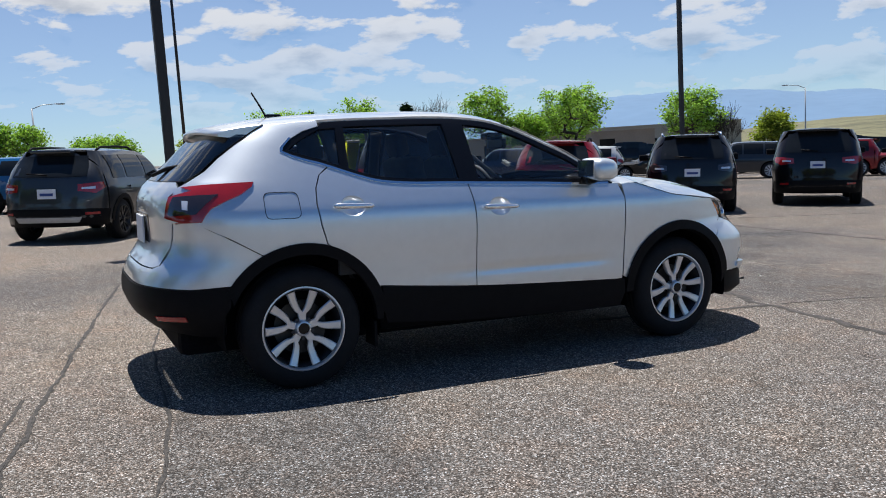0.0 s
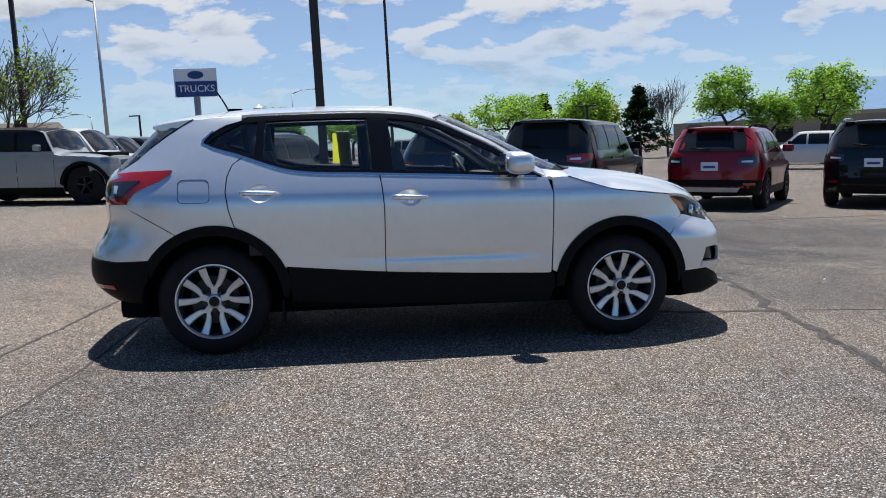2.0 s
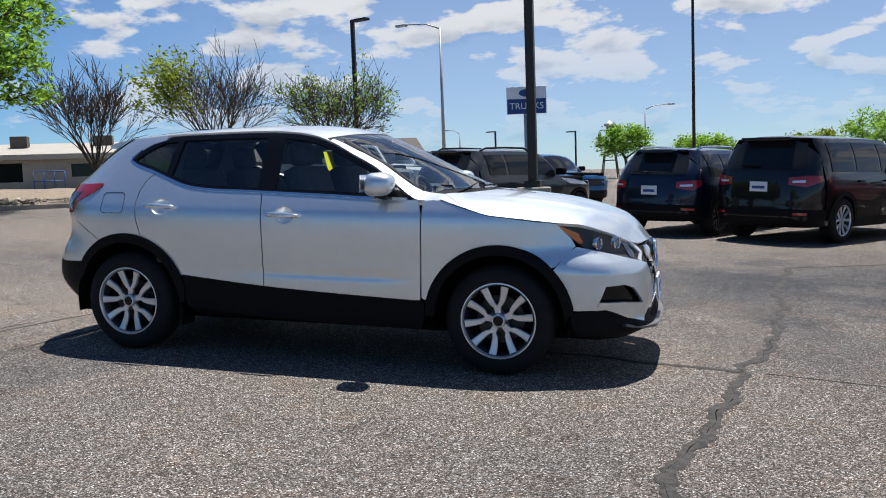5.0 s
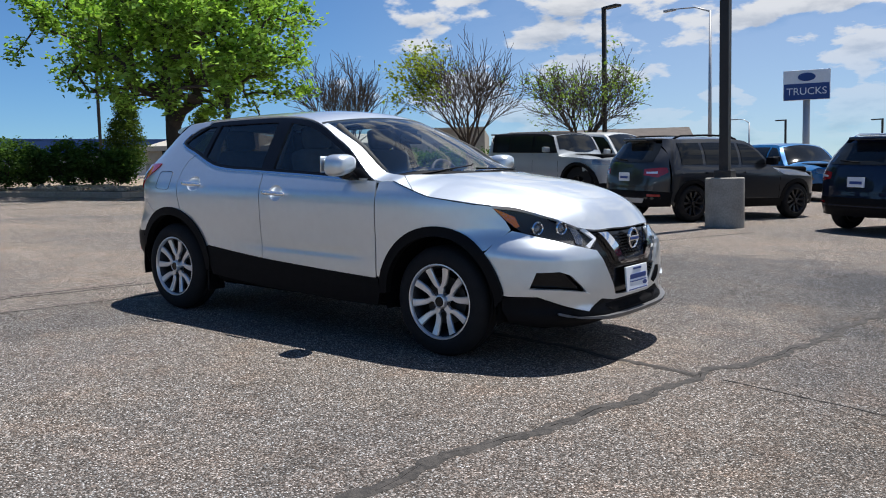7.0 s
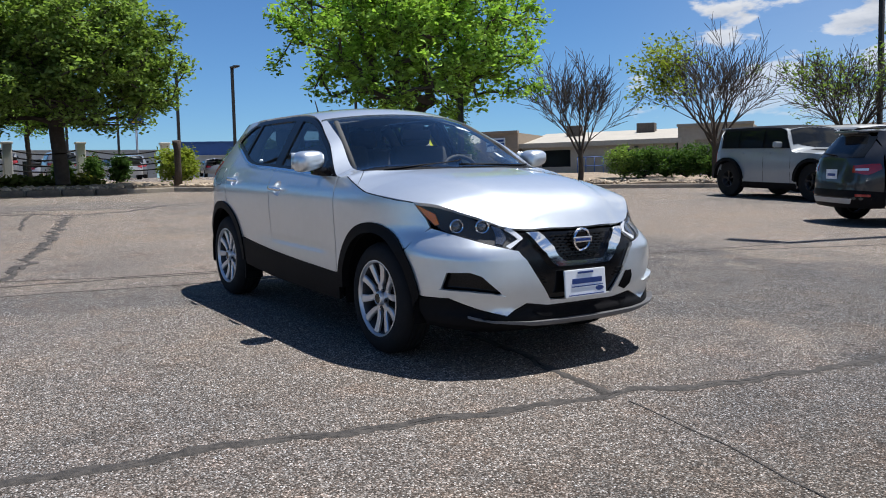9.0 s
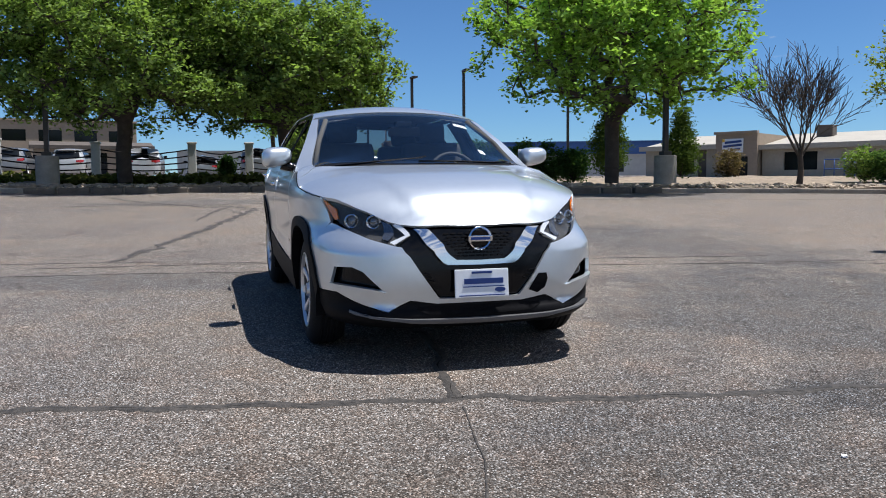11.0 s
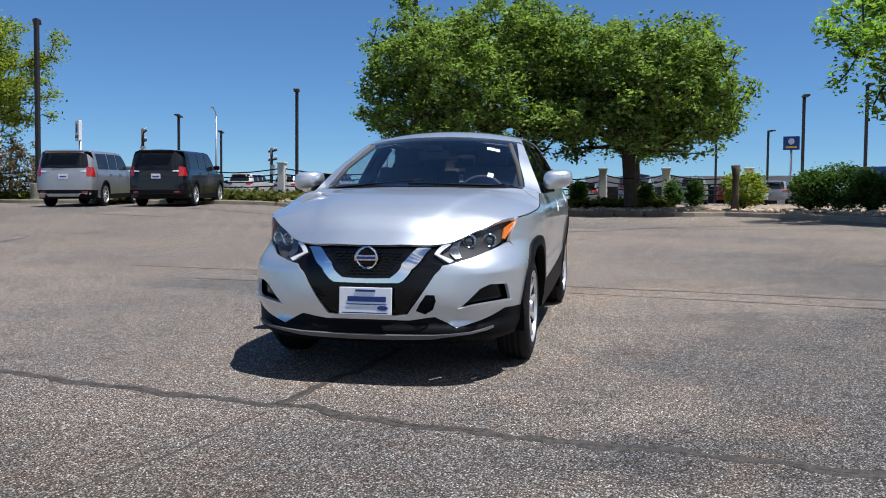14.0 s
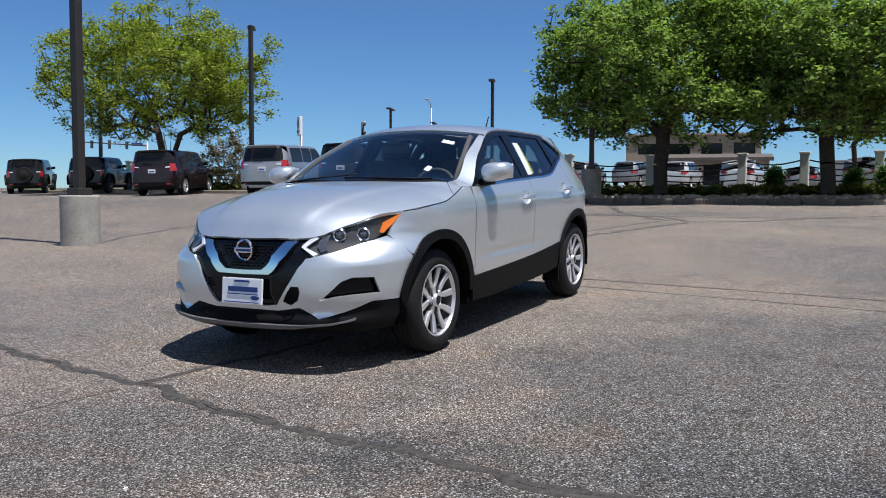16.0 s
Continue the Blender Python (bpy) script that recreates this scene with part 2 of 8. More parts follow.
def asphalt():
    m = bpy.data.materials.new("chip_seal_asphalt")
    m.use_nodes = True
    nt = m.node_tree
    b = nt.nodes["Principled BSDF"]
    N, L = nt.nodes.new, nt.links.new
    co = N("ShaderNodeTexCoord")

    def noise_at(scale, detail=4, rough=0.55):
        n = N("ShaderNodeTexNoise")
        n.inputs["Scale"].default_value, n.inputs["Detail"].default_value, n.inputs["Roughness"].default_value = scale, detail, rough
        L(co.outputs["Object"], n.inputs["Vector"])
        return n.outputs[0]

    def ramp(src, stops):
        r = N("ShaderNodeValToRGB")
        e = r.color_ramp.elements
        while len(e) < len(stops):
            e.new(0.5)
        for q, (p, c) in zip(e, stops):
            q.position, q.color = p, (*c, 1)
        L(src, r.inputs[0])
        return r.outputs[0]

    def mix(fac, a, c, kind="MIX"):
        n = N("ShaderNodeMix")
        n.data_type, n.blend_type = "RGBA", kind
        if isinstance(fac, float):
            n.inputs[0].default_value = fac
        else:
            L(fac, n.inputs[0])
        L(a, n.inputs[6])
        L(c, n.inputs[7])
        return n.outputs[2]

    v = N("ShaderNodeTexVoronoi")
    v.inputs["Scale"].default_value = 138
    L(co.outputs["Object"], v.inputs["Vector"])
    sepc = N("ShaderNodeSeparateColor")
    L(v.outputs["Color"], sepc.inputs[0])
    chips = ramp(sepc.outputs[0], [(0.0, (0.062, 0.051, 0.041)), (0.35, (0.124, 0.104, 0.085)), (0.6, (0.21, 0.179, 0.149)), (0.82, (0.335, 0.29, 0.246)), (0.95, (0.53, 0.472, 0.41)), (1.0, (0.8, 0.745, 0.68))])
    gap = ramp(v.outputs["Distance"], [(0.0, (1.15, 1.15, 1.15)), (0.4, (1.06, 1.06, 1.06)), (0.75, (0.38, 0.37, 0.36))])
    base = mix(1.0, chips, gap, "MULTIPLY")
    pink = ramp(sepc.outputs[1], [(0.0, (0.93, 1.0, 1.06)), (0.6, (1.0, 1.0, 1.0)), (1.0, (1.1, 0.985, 0.93))])
    base = mix(1.0, base, pink, "MULTIPLY")
    blush = ramp(noise_at(2.8, 4, 0.6), [(0.5, (1.0, 1.0, 1.0)), (0.68, (1.06, 0.99, 0.95))])
    base = mix(1.0, base, blush, "MULTIPLY")
    tone = ramp(noise_at(0.35, 5, 0.6), [(0.3, (0.78, 0.8, 0.84)), (0.5, (1.0, 1.0, 1.0)), (0.72, (1.12, 1.06, 0.97))])
    base = mix(1.0, base, tone, "MULTIPLY")
    # worn, sealed patches that lie darker and bluer
    worn = ramp(noise_at(0.16, 3, 0.5), [(0.52, (0.0, 0.0, 0.0)), (0.6, (1.0, 1.0, 1.0))])
    sealed = ramp(noise_at(14, 5, 0.7), [(0.3, (0.66, 0.71, 0.78)), (0.7, (0.86, 0.9, 0.96))])
    sub = N("ShaderNodeMath")
    sub.operation = "MULTIPLY"
    sub.inputs[1].default_value = 0.8
    L(worn, sub.inputs[0])
    base = mix(sub.outputs[0], base, sealed, "MULTIPLY")
    # broad sealed stains, each with its own ragged outline
    sep = N("ShaderNodeSeparateXYZ")
    L(co.outputs["Object"], sep.inputs[0])

    def mth(op, p, q=0.0):
        n = N("ShaderNodeMath")
        n.operation = op
        for i, w in enumerate((p, q)):
            if isinstance(w, (int, float)):
                n.inputs[i].default_value = w
            else:
                L(w, n.inputs[i])
        return n.outputs[0]

    ragged = mth("MULTIPLY", mth("SUBTRACT", noise_at(0.9, 5, 0.65), 0.5), 2.2)
    stain = ramp(noise_at(20, 5, 0.75), [(0.25, (0.36, 0.41, 0.47)), (0.75, (0.74, 0.79, 0.86))])
    wander_wide = mth("MULTIPLY", mth("SUBTRACT", noise_at(0.5, 5, 0.6), 0.5), 2.4)

    def step_at(v, a, b, lo=0.0, hi=1.0):
        n = N("ShaderNodeMapRange")
        n.interpolation_type = "SMOOTHSTEP"
        n.inputs[1].default_value, n.inputs[2].default_value, n.inputs[3].default_value, n.inputs[4].default_value = a, b, lo, hi
        L(v, n.inputs[0])
        return n.outputs[0]

    # the newer, greyer surface in front of the car
    front = step_at(mth("ADD", mth("ADD", sep.outputs[0], mth("MULTIPLY", sep.outputs[1], -0.1)), wander_wide), 1.2, 3.4, 0.0, 0.75)
    grey = ramp(noise_at(16, 5, 0.7), [(0.3, (0.68, 0.7, 0.74)), (0.7, (0.84, 0.86, 0.9))])
    base = mix(front, base, grey, "MULTIPLY")
    # sealed strip whose one edge follows a crack
    wander = mth("MULTIPLY", mth("SUBTRACT", noise_at(1.6, 5, 0.65), 0.5), 1.1)
    west = mth("SUBTRACT", sep.outputs[0], mth("ADD", mth("MULTIPLY", sep.outputs[1], 0.19), -1.87))
    strip = mth("MULTIPLY", step_at(west, 0.0, 0.03), step_at(mth("ADD", west, wander), 0.85, 1.25, 1.0, 0.0))
    strip = mth("MULTIPLY", strip, mth("MULTIPLY", step_at(sep.outputs[1], -4.6, -3.6), step_at(sep.outputs[1], -1.3, -0.7, 1.0, 0.0)))
    base = mix(mth("MULTIPLY", strip, 0.65), base, stain, "MULTIPLY")
    older = mth("MULTIPLY", step_at(west, -0.04, 0.0, 1.0, 0.0), step_at(mth("ADD", sep.outputs[1], wander), -1.6, 0.4, 0.5, 0.0))
    base = mix(older, base, grey, "MULTIPLY")
    for cx, cy, rx, ry, soft, most in ((2.0, 3.5, 3.0, 2.1, 0.5, 1.0), (5.6, 4.6, 2.4, 2.4, 0.6, 0.8), (3.9, 0.2, 1.0, 1.5, 0.6, 0.7), (-3.5, 4.5, 3.0, 1.4, 0.6, 0.7)):
        dx, dy = mth("DIVIDE", mth("SUBTRACT", sep.outputs[0], cx), rx), mth("DIVIDE", mth("SUBTRACT", sep.outputs[1], cy), ry)
        far = mth("SQRT", mth("ADD", mth("MULTIPLY", dx, dx), mth("MULTIPLY", dy, dy)))
        edge = N("ShaderNodeMapRange")
        edge.interpolation_type = "SMOOTHSTEP"
        edge.inputs[1].default_value, edge.inputs[2].default_value, edge.inputs[3].default_value, edge.inputs[4].default_value = 1 - soft, 1 + soft, most, 0.0
        L(mth("ADD", far, ragged), edge.inputs[0])
        base = mix(edge.outputs[0], base, stain, "MULTIPLY")
    spots = ramp(noise_at(2.3, 6, 0.7), [(0.32, (0.72, 0.71, 0.7)), (0.44, (1.0, 1.0, 1.0))])
    base = mix(1.0, base, spots, "MULTIPLY")
    L(base, b.inputs["Base Color"])
    b.inputs["Roughness"].default_value, b.inputs["Specular IOR Level"].default_value = 0.85, 0.15
    bp = N("ShaderNodeBump")
    bp.inputs["Strength"].default_value, bp.inputs["Distance"].default_value = 0.6, 0.006
    L(v.outputs["Distance"], bp.inputs["Height"])
    bp.invert = True
    L(bp.outputs[0], b.inputs["Normal"])
    return m


ASPHALT = asphalt()

# ---- mesh tools ----
def mesh_from(name, verts, faces, normals=None, smooth=True):
    me = bpy.data.meshes.new(name)
    me.from_pydata([tuple(v) for v in verts], [], faces)
    if smooth:
        me.polygons.foreach_set("use_smooth", [True] * len(me.polygons))
    if normals is not None and len(me.polygons):
        me.normals_split_custom_set_from_vertices([tuple(n) for n in normals])
    me.update()
    return me


def part(name, geo, mat, parent, label=""):
    """geo: a bmesh or a mesh; linked as one object under parent."""
    if isinstance(geo, bmesh.types.BMesh):
        me = bpy.data.meshes.new(name)
        geo.to_mesh(me)
        geo.free()
    else:
        me = geo
    if not me.materials:
        me.materials.append(mat)
    ob = new(name, me)
    ob.parent = parent
    return tagged(ob, label)


def thing(name, m, label, category, group="", kind=""):
    ob = new(name)
    ob.empty_display_size = 0.1
    ob.matrix_basis = m
    return tagged(ob, label, category, group, kind)


def box_bm(bm, c, s, rot=None, bevel=0.0):
    r = bmesh.ops.create_cube(bm, size=1.0)
    vs = r["verts"]
    bmesh.ops.scale(bm, vec=s, verts=vs)
    if bevel:
        es = list({e for v in vs for e in v.link_edges})
        vs = list({v for f in bmesh.ops.bevel(bm, geom=es, offset=bevel, segments=2, affect="EDGES", profile=0.6)["faces"] for v in f.verts} | set(v for v in vs if v.is_valid))
    m = Matrix.Translation(c) @ (rot.to_4x4() if rot else Matrix())
    bmesh.ops.transform(bm, matrix=m, verts=vs)
    return bm


def box(c, s, rot=None, bevel=0.0):
    return box_bm(bmesh.new(), c, s, rot, bevel)


def tube_bm(bm, pts, radii, n=8, cap=True):
    """A tube through pts with a radius at each."""
    rings = []
    pts = [Vector(p) for p in pts]
    for i, p in enumerate(pts):
        d = (pts[min(i + 1, len(pts) - 1)] - pts[max(i - 1, 0)]).normalized()
        a = d.orthogonal().normalized() if i == 0 else (prev - d * prev.dot(d)).normalized()
        prev = a
        b = d.cross(a)
        r = radii[i] if isinstance(radii, (list, tuple)) else radii
        rings.append([bm.verts.new(p + (a * math.cos(k * math.tau / n) + b * math.sin(k * math.tau / n)) * r) for k in range(n)])
    for r0, r1 in zip(rings, rings[1:]):
        for k in range(n):
            f = bm.faces.new((r0[k], r0[(k + 1) % n], r1[(k + 1) % n], r1[k]))
            f.smooth = True
    if cap:
        bm.faces.new(rings[0][::-1])
        bm.faces.new(rings[-1])
    return bm


def tube(pts, radii, n=8, cap=True):
    return tube_bm(bmesh.new(), pts, radii, n, cap)


def lathe(profile, n=48, axis="Y", c=(0, 0, 0), start=0.0, sweep=math.tau):
    """Turn (radius, along) pairs round an axis."""
    verts, faces = [], []
    full = abs(sweep - math.tau) < 1e-6
    m = n if full else n + 1
    for i in range(m):
        a = start + sweep * i / n
        for r, h in profile:
            p = (r * math.cos(a), h, r * math.sin(a)) if axis == "Y" else (r * math.cos(a), r * math.sin(a), h)
            verts.append((p[0] + c[0], p[1] + c[1], p[2] + c[2]))
    k = len(profile)
    for i in range(n):
        for j in range(k - 1):
            a, b = i * k + j, ((i + 1) % m) * k + j
            faces.append((a, a + 1, b + 1, b))
    me = mesh_from("lathe", verts, faces)
    bm = bmesh.new()
    bm.from_mesh(me)
    bmesh.ops.remove_doubles(bm, verts=bm.verts, dist=1e-5)
    bmesh.ops.recalc_face_normals(bm, faces=bm.faces)
    bm.to_mesh(me)
    bm.free()
    me.set_sharp_from_angle(angle=radians(35))
    return me


def curve_of(table):
    """A smooth function through (a, b) pairs."""
    t = sorted(table)
    xs = np.array([p[0] for p in t], float)
    ys = np.array([p[1] for p in t], float)
    d = np.diff(ys) / np.diff(xs)
    m = np.concatenate(([d[0]], (d[:-1] + d[1:]) / 2, [d[-1]]))
    for i in range(len(d)):
        if d[i] == 0:
            m[i] = m[i + 1] = 0
        else:
            a, b = m[i] / d[i], m[i + 1] / d[i]
            if a < 0:
                m[i] = 0
            if b < 0:
                m[i + 1] = 0
            s = a * a + b * b
            if s > 9:
                q = 3 / math.sqrt(s)
                m[i], m[i + 1] = q * a * d[i], q * b * d[i]

    def f(x):
        x = np.clip(x, xs[0], xs[-1])
        i = np.clip(np.searchsorted(xs, x) - 1, 0, len(xs) - 2)
        h = xs[i + 1] - xs[i]
        u = (x - xs[i]) / h
        return (ys[i] * (1 + 2 * u) * (1 - u) ** 2 + m[i] * h * u * (1 - u) ** 2 + ys[i + 1] * u * u * (3 - 2 * u) + m[i + 1] * h * u * u * (u - 1))

    return f


def inside(pts, poly):
    x, y = pts[:, 0], pts[:, 1]
    res = np.zeros(len(pts), bool)
    for (ax, ay), (bx, by) in zip(poly, np.roll(poly, -1, axis=0)):
        if ay == by:
            continue
        c = ((ay > y) != (by > y)) & (x < (bx - ax) * (y - ay) / (by - ay) + ax)
        res ^= c
    return res


def rounded(poly, r=0.03, steps=4):
    """The outline with its corners cut round."""
    poly = [Vector(p) for p in poly]
    out = []
    for i, p in enumerate(poly):
        a, b = poly[i - 1], poly[(i + 1) % len(poly)]
        k = min(r, (a - p).length * 0.45, (b - p).length * 0.45)
        p0, p1 = p + (a - p).normalized() * k, p + (b - p).normalized() * k
        for j in range(steps + 1):
            u = j / steps
            out.append(tuple(p0 * (1 - u) ** 2 + p * 2 * u * (1 - u) + p1 * u * u))
    return out


def panel(outer, surf, h=0.06, depth=0.014, lift=0.0, holes=(), flip=False, mirror=False, name="panel"):
    """A sheet cut to an outline in the two parameters of surf, lying on that surface (raised by lift), with its edge folded in."""
    from mathutils.geometry import delaunay_2d_cdt

    def dense(loop):
        pts = []
        for p, q in zip(loop, loop[1:] + loop[:1]):
            n = max(1, int(math.dist(p, q) / h + 0.5))
            pts += [(p[0] + (q[0] - p[0]) * i / n, p[1] + (q[1] - p[1]) * i / n) for i in range(n)]
        return pts

    loops = [dense([tuple(p) for p in l]) for l in (outer, *holes)]
    poly = [np.array(l) for l in loops]
    lo, hi = poly[0].min(0), poly[0].max(0)
    gx, gy = np.meshgrid(np.arange(lo[0] + h / 2, hi[0], h), np.arange(lo[1] + h / 2, hi[1], h))
    grid = np.stack([gx.ravel(), gy.ravel()], 1)
    if len(grid):
        ok = inside(grid, poly[0])
        for q in poly[1:]:
            ok &= ~inside(grid, q)
        grid = grid[ok]
        edge = np.concatenate(poly)
        if len(grid):
            near = np.min(((grid[:, None, :] - edge[None]) ** 2).sum(2), 1) > (0.45 * h) ** 2
            grid = grid[near]
    pts, edges = [], []
    for l in loops:
        k = len(pts)
        pts += l
        edges += [(k + i, k + (i + 1) % len(l)) for i in range(len(l))]
    pts += [tuple(p) for p in grid]
    v2, _, tris, _, _, _ = delaunay_2d_cdt([Vector(p) for p in pts], edges, [], 0, 1e-6)
    P2 = np.array([tuple(v) for v in v2])
    tri = np.array([t for t in tris if len(t) == 3])
    cen = P2[tri].mean(1)
    ok = inside(cen, poly[0])
    for q in poly[1:]:
        ok &= ~inside(cen, q)
    tri = tri[ok]

    def at(a, b):
        return np.stack(surf(a, b), -1)

    e = 1e-3
    a, b = P2[:, 0], P2[:, 1]
    P = at(a, b)
    nn = np.cross(at(a + e, b) - at(a - e, b), at(a, b + e) - at(a, b - e))
    nn /= np.maximum(np.linalg.norm(nn, axis=1, keepdims=True), 1e-12)
    if flip:
        nn = -nn
        tri = tri[:, ::-1]
    P = P + nn * lift
    verts, norms, faces = list(P), list(nn), [tuple(int(i) for i in t) for t in tri]
    if depth:
        edge_count = {}
        for t in faces:
            for i, j in ((t[0], t[1]), (t[1], t[2]), (t[2], t[0])):
                edge_count[(i, j)] = 1
        rim = [(i, j) for (i, j) in edge_count if (j, i) not in edge_count]
        for i, j in rim:
            side = np.cross(P[j] - P[i], nn[i])
            side = side / max(np.linalg.norm(side), 1e-9)
            k = len(verts)
            verts += [P[i], P[j], P[j] - nn[j] * depth, P[i] - nn[i] * depth]
            norms += [side] * 4
            faces.append((k + 1, k, k + 3, k + 2))
    verts, norms = np.array(verts), np.array(norms)
    if mirror:
        verts, norms = verts * (1, -1, 1), norms * (1, -1, 1)
        faces = [f[::-1] for f in faces]
    return mesh_from(name, verts, faces, norms)


def join_meshes(name, meshes):
    verts, faces, k = [], [], 0
    for me in meshes:
        verts += [tuple(v.co) for v in me.vertices]
        faces += [tuple(i + k for i in p.vertices) for p in me.polygons]
        k += len(me.vertices)
    return mesh_from(name, verts, faces)


def text_mesh(body, size, depth=0.004):
    c = bpy.data.curves.new("letters", "FONT")
    c.body, c.size, c.extrude, c.align_x, c.align_y = body, size, depth, "CENTER", "CENTER"
    ob = bpy.data.objects.new("letters", c)
    scene.collection.objects.link(ob)
    me = bpy.data.meshes.new_from_object(ob.evaluated_get(bpy.context.evaluated_depsgraph_get()))
    bpy.data.objects.remove(ob)
    return me


# ---- ground: the lot falls towards the front of the parked car ----
LOT = Matrix(((0.99924, 0.00008, 0.03897, 0), (0.00008, 0.99999, -0.004, 0), (-0.03897, 0.004, 0.99923, 0), (0, 0, 0, 1)))


def ground_z(x, y):
    u, v = np.clip((-np.asarray(x, float) - 9.0) / 10.0, 0, 1), np.clip((-np.asarray(y, float) - 5.0) / 9.0, 0, 1)
    rise = 0.33 * u * u * (3 - 2 * u) * v * v * (3 - 2 * v)
    return 2.0 * np.tanh((-0.039 * x + 0.004 * y) / 2.0) + rise


def steps_to(far, near=2.0, grow=1.22):
    out, s = [0.0], near
    while out[-1] < far:
        out.append(min(out[-1] + s, far))
        if out[-1] > 40:
            s *= grow
    return [-v for v in out[:0:-1]] + out


def make_ground():
    xs, ys = steps_to(1500), steps_to(1500)
    verts, faces = [], []
    for x in xs:
        for y in ys:
            verts.append((x, y, float(ground_z(x, y))))
    n = len(ys)
    for i in range(len(xs) - 1):
        for j in range(n - 1):
            faces.append((i * n + j, (i + 1) * n + j, (i + 1) * n + j + 1, i * n + j + 1))
    ob = new("ground", mesh_from("ground", verts, faces))
    ob.data.materials.append(ASPHALT)
    return tagged(ob, "tan chip-sealed asphalt car park, worn and stained", "ground", kind="structure")


make_ground()


def seam(pts, width, rough=0.35, seed=1, lift=0.004):
    """A ragged ribbon of sealant lying on the lot along pts."""
    rnd = random.Random(seed)
    pts = [Vector((x, y, 0)) for x, y in pts]
    fine = []
    for p, q in zip(pts, pts[1:]):
        n = max(2, int((q - p).length / 0.045))
        fine += [p.lerp(q, i / n) for i in range(n)]
    fine.append(pts[-1])
    verts, faces = [], []
    for i, p in enumerate(fine):
        d = (fine[min(i + 1, len(fine) - 1)] - fine[max(i - 1, 0)]).normalized()
        side = Vector((-d.y, d.x, 0))
        mid = p + side * (noise.noise(p * 3.1 + Vector((seed, 0, 0))) * width * 0.9)
        reach = [width * 0.5 * max(0.15, 1 + rough * rnd.uniform(-1, 1) + 0.8 * noise.noise(p * 2.0 + Vector((0, seed * e, 5))) + 0.5 * noise.noise(p * 7.0 + Vector((3, seed * e, 9)))) for e in (-1, 1)]
        # flat dark strip, coloured as a shaded split; wanders inside the sealant and closes here and there
        split = 0.6 * noise.noise(p * 4.3 + Vector((7, seed, 0)))
        gap = max(0.004, 0.16 * noise.noise(p * 5.5 + Vector((1, 2, seed))) + 0.03 * rnd.uniform(0, 1))
        for e, up in ((-1.0, -0.006), (-0.88, lift), (min(split - gap, 0.8), lift), (min(split + gap, 0.84), lift), (0.88, lift), (1.0, -0.006)):
            q = mid + side * (e * reach[0 if e < 0 else 1])
            verts.append((q.x, q.y, float(ground_z(q.x, q.y)) + up))
    for i in range(len(fine) - 1):
        for k in range(5):
            faces.append((6 * i + k, 6 * i + 6 + k, 6 * i + 7 + k, 6 * i + k + 1))
    me = mesh_from("seam", verts, faces)
    me.materials.append(TAR)
    me.materials.append(CRACK_SHADE)
    for f in me.polygons:
        f.material_index = 1 if f.index % 5 == 2 else 0
    return tagged(new("crack_seam", me), "dark sealed crack across the asphalt", "crack", "cracks in the asphalt", "structure")


SEAMS = [
    ([(2.15, -6.0), (2.25, -4.4), (2.35, -3.0), (2.4, -2.4), (2.5, -1.75), (2.66, -1.05), (2.76, -0.3), (2.98, 0.4), (3.05, 1.0), (3.13, 1.7), (3.27, 2.3), (3.25, 3.4), (3.6, 5.5)], 0.09),
    ([(2.76, -0.3), (2.6, -0.27), (2.42, -0.23), (2.15, -0.18), (1.2, -0.1)], 0.07),
    ([(2.9, -0.32), (3.27, -0.39), (3.6, -0.45), (3.97, -0.57), (5.2, -0.8)], 0.011),
    ([(-2.95, -3.2), (-2.8, -1.5), (-2.68, -0.62), (-2.45, 0.78), (-2.16, 2.6), (-1.75, 4.9)], 0.03),
    ([(-2.4, -3.6), (-2.26, -2.07), (-2.15, -1.5), (-2.08, -1.0), (-1.95, 0.7), (-1.65, 2.3), (-1.4, 3.5), (-0.9, 7.0)], 0.02),
    ([(-3.7, -5.3), (-3.4, -3.4), (-3.26, -2.46), (-2.9, -1.4), (-2.75, -0.3)], 0.025),
    ([(-3.3, -2.46), (-4.5, -2.1), (-7.7, -1.31), (-11.9, -0.34)], 0.12),
    ([(-18.4, -12.6), (-17.1, -8.0), (-13.83, -1.33), (-12.2, -0.3), (-12.7, 1.0), (-14.1, 2.0), (-15.2, 3.4), (-16.5, 7.0)], 0.13),
    ([(-9.0, -1.56), (-11.2, -1.25), (-13.16, -0.8)], 0.07),
    ([(-18.6, -4.0), (-15.33, -2.73), (-12.69, -1.07)], 0.13),
    ([(8.25, 6.4), (8.1, 3.94), (8.0, 2.5), (7.9, -0.5)], 0.06),
    ([(3.6, 5.5), (5.5, 6.6), (9.2, 6.9), (13.5, 5.6)], 0.05),
    ([(-8.9, -11.0), (-5.2, -9.6), (-4.3, -9.0)], 0.09),
    ([(-15.2, -14.0), (-14.4, -8.0), (-14.2, -4.0), (-14.0, 1.5), (-13.9, 7.0), (-12.6, 12.0), (-11.0, 15.5)], 0.05),
    ([(-1.4, 3.5), (-1.0, 5.2), (-0.45, 6.6), (0.3, 9.0)], 0.03),
]
for i, (pts, w) in enumerate(SEAMS):
    seam(pts, w * (1.1 if w > 0.1 else 0.88), seed=i + 1, rough=0.45 if w > 0.03 else 0.7)

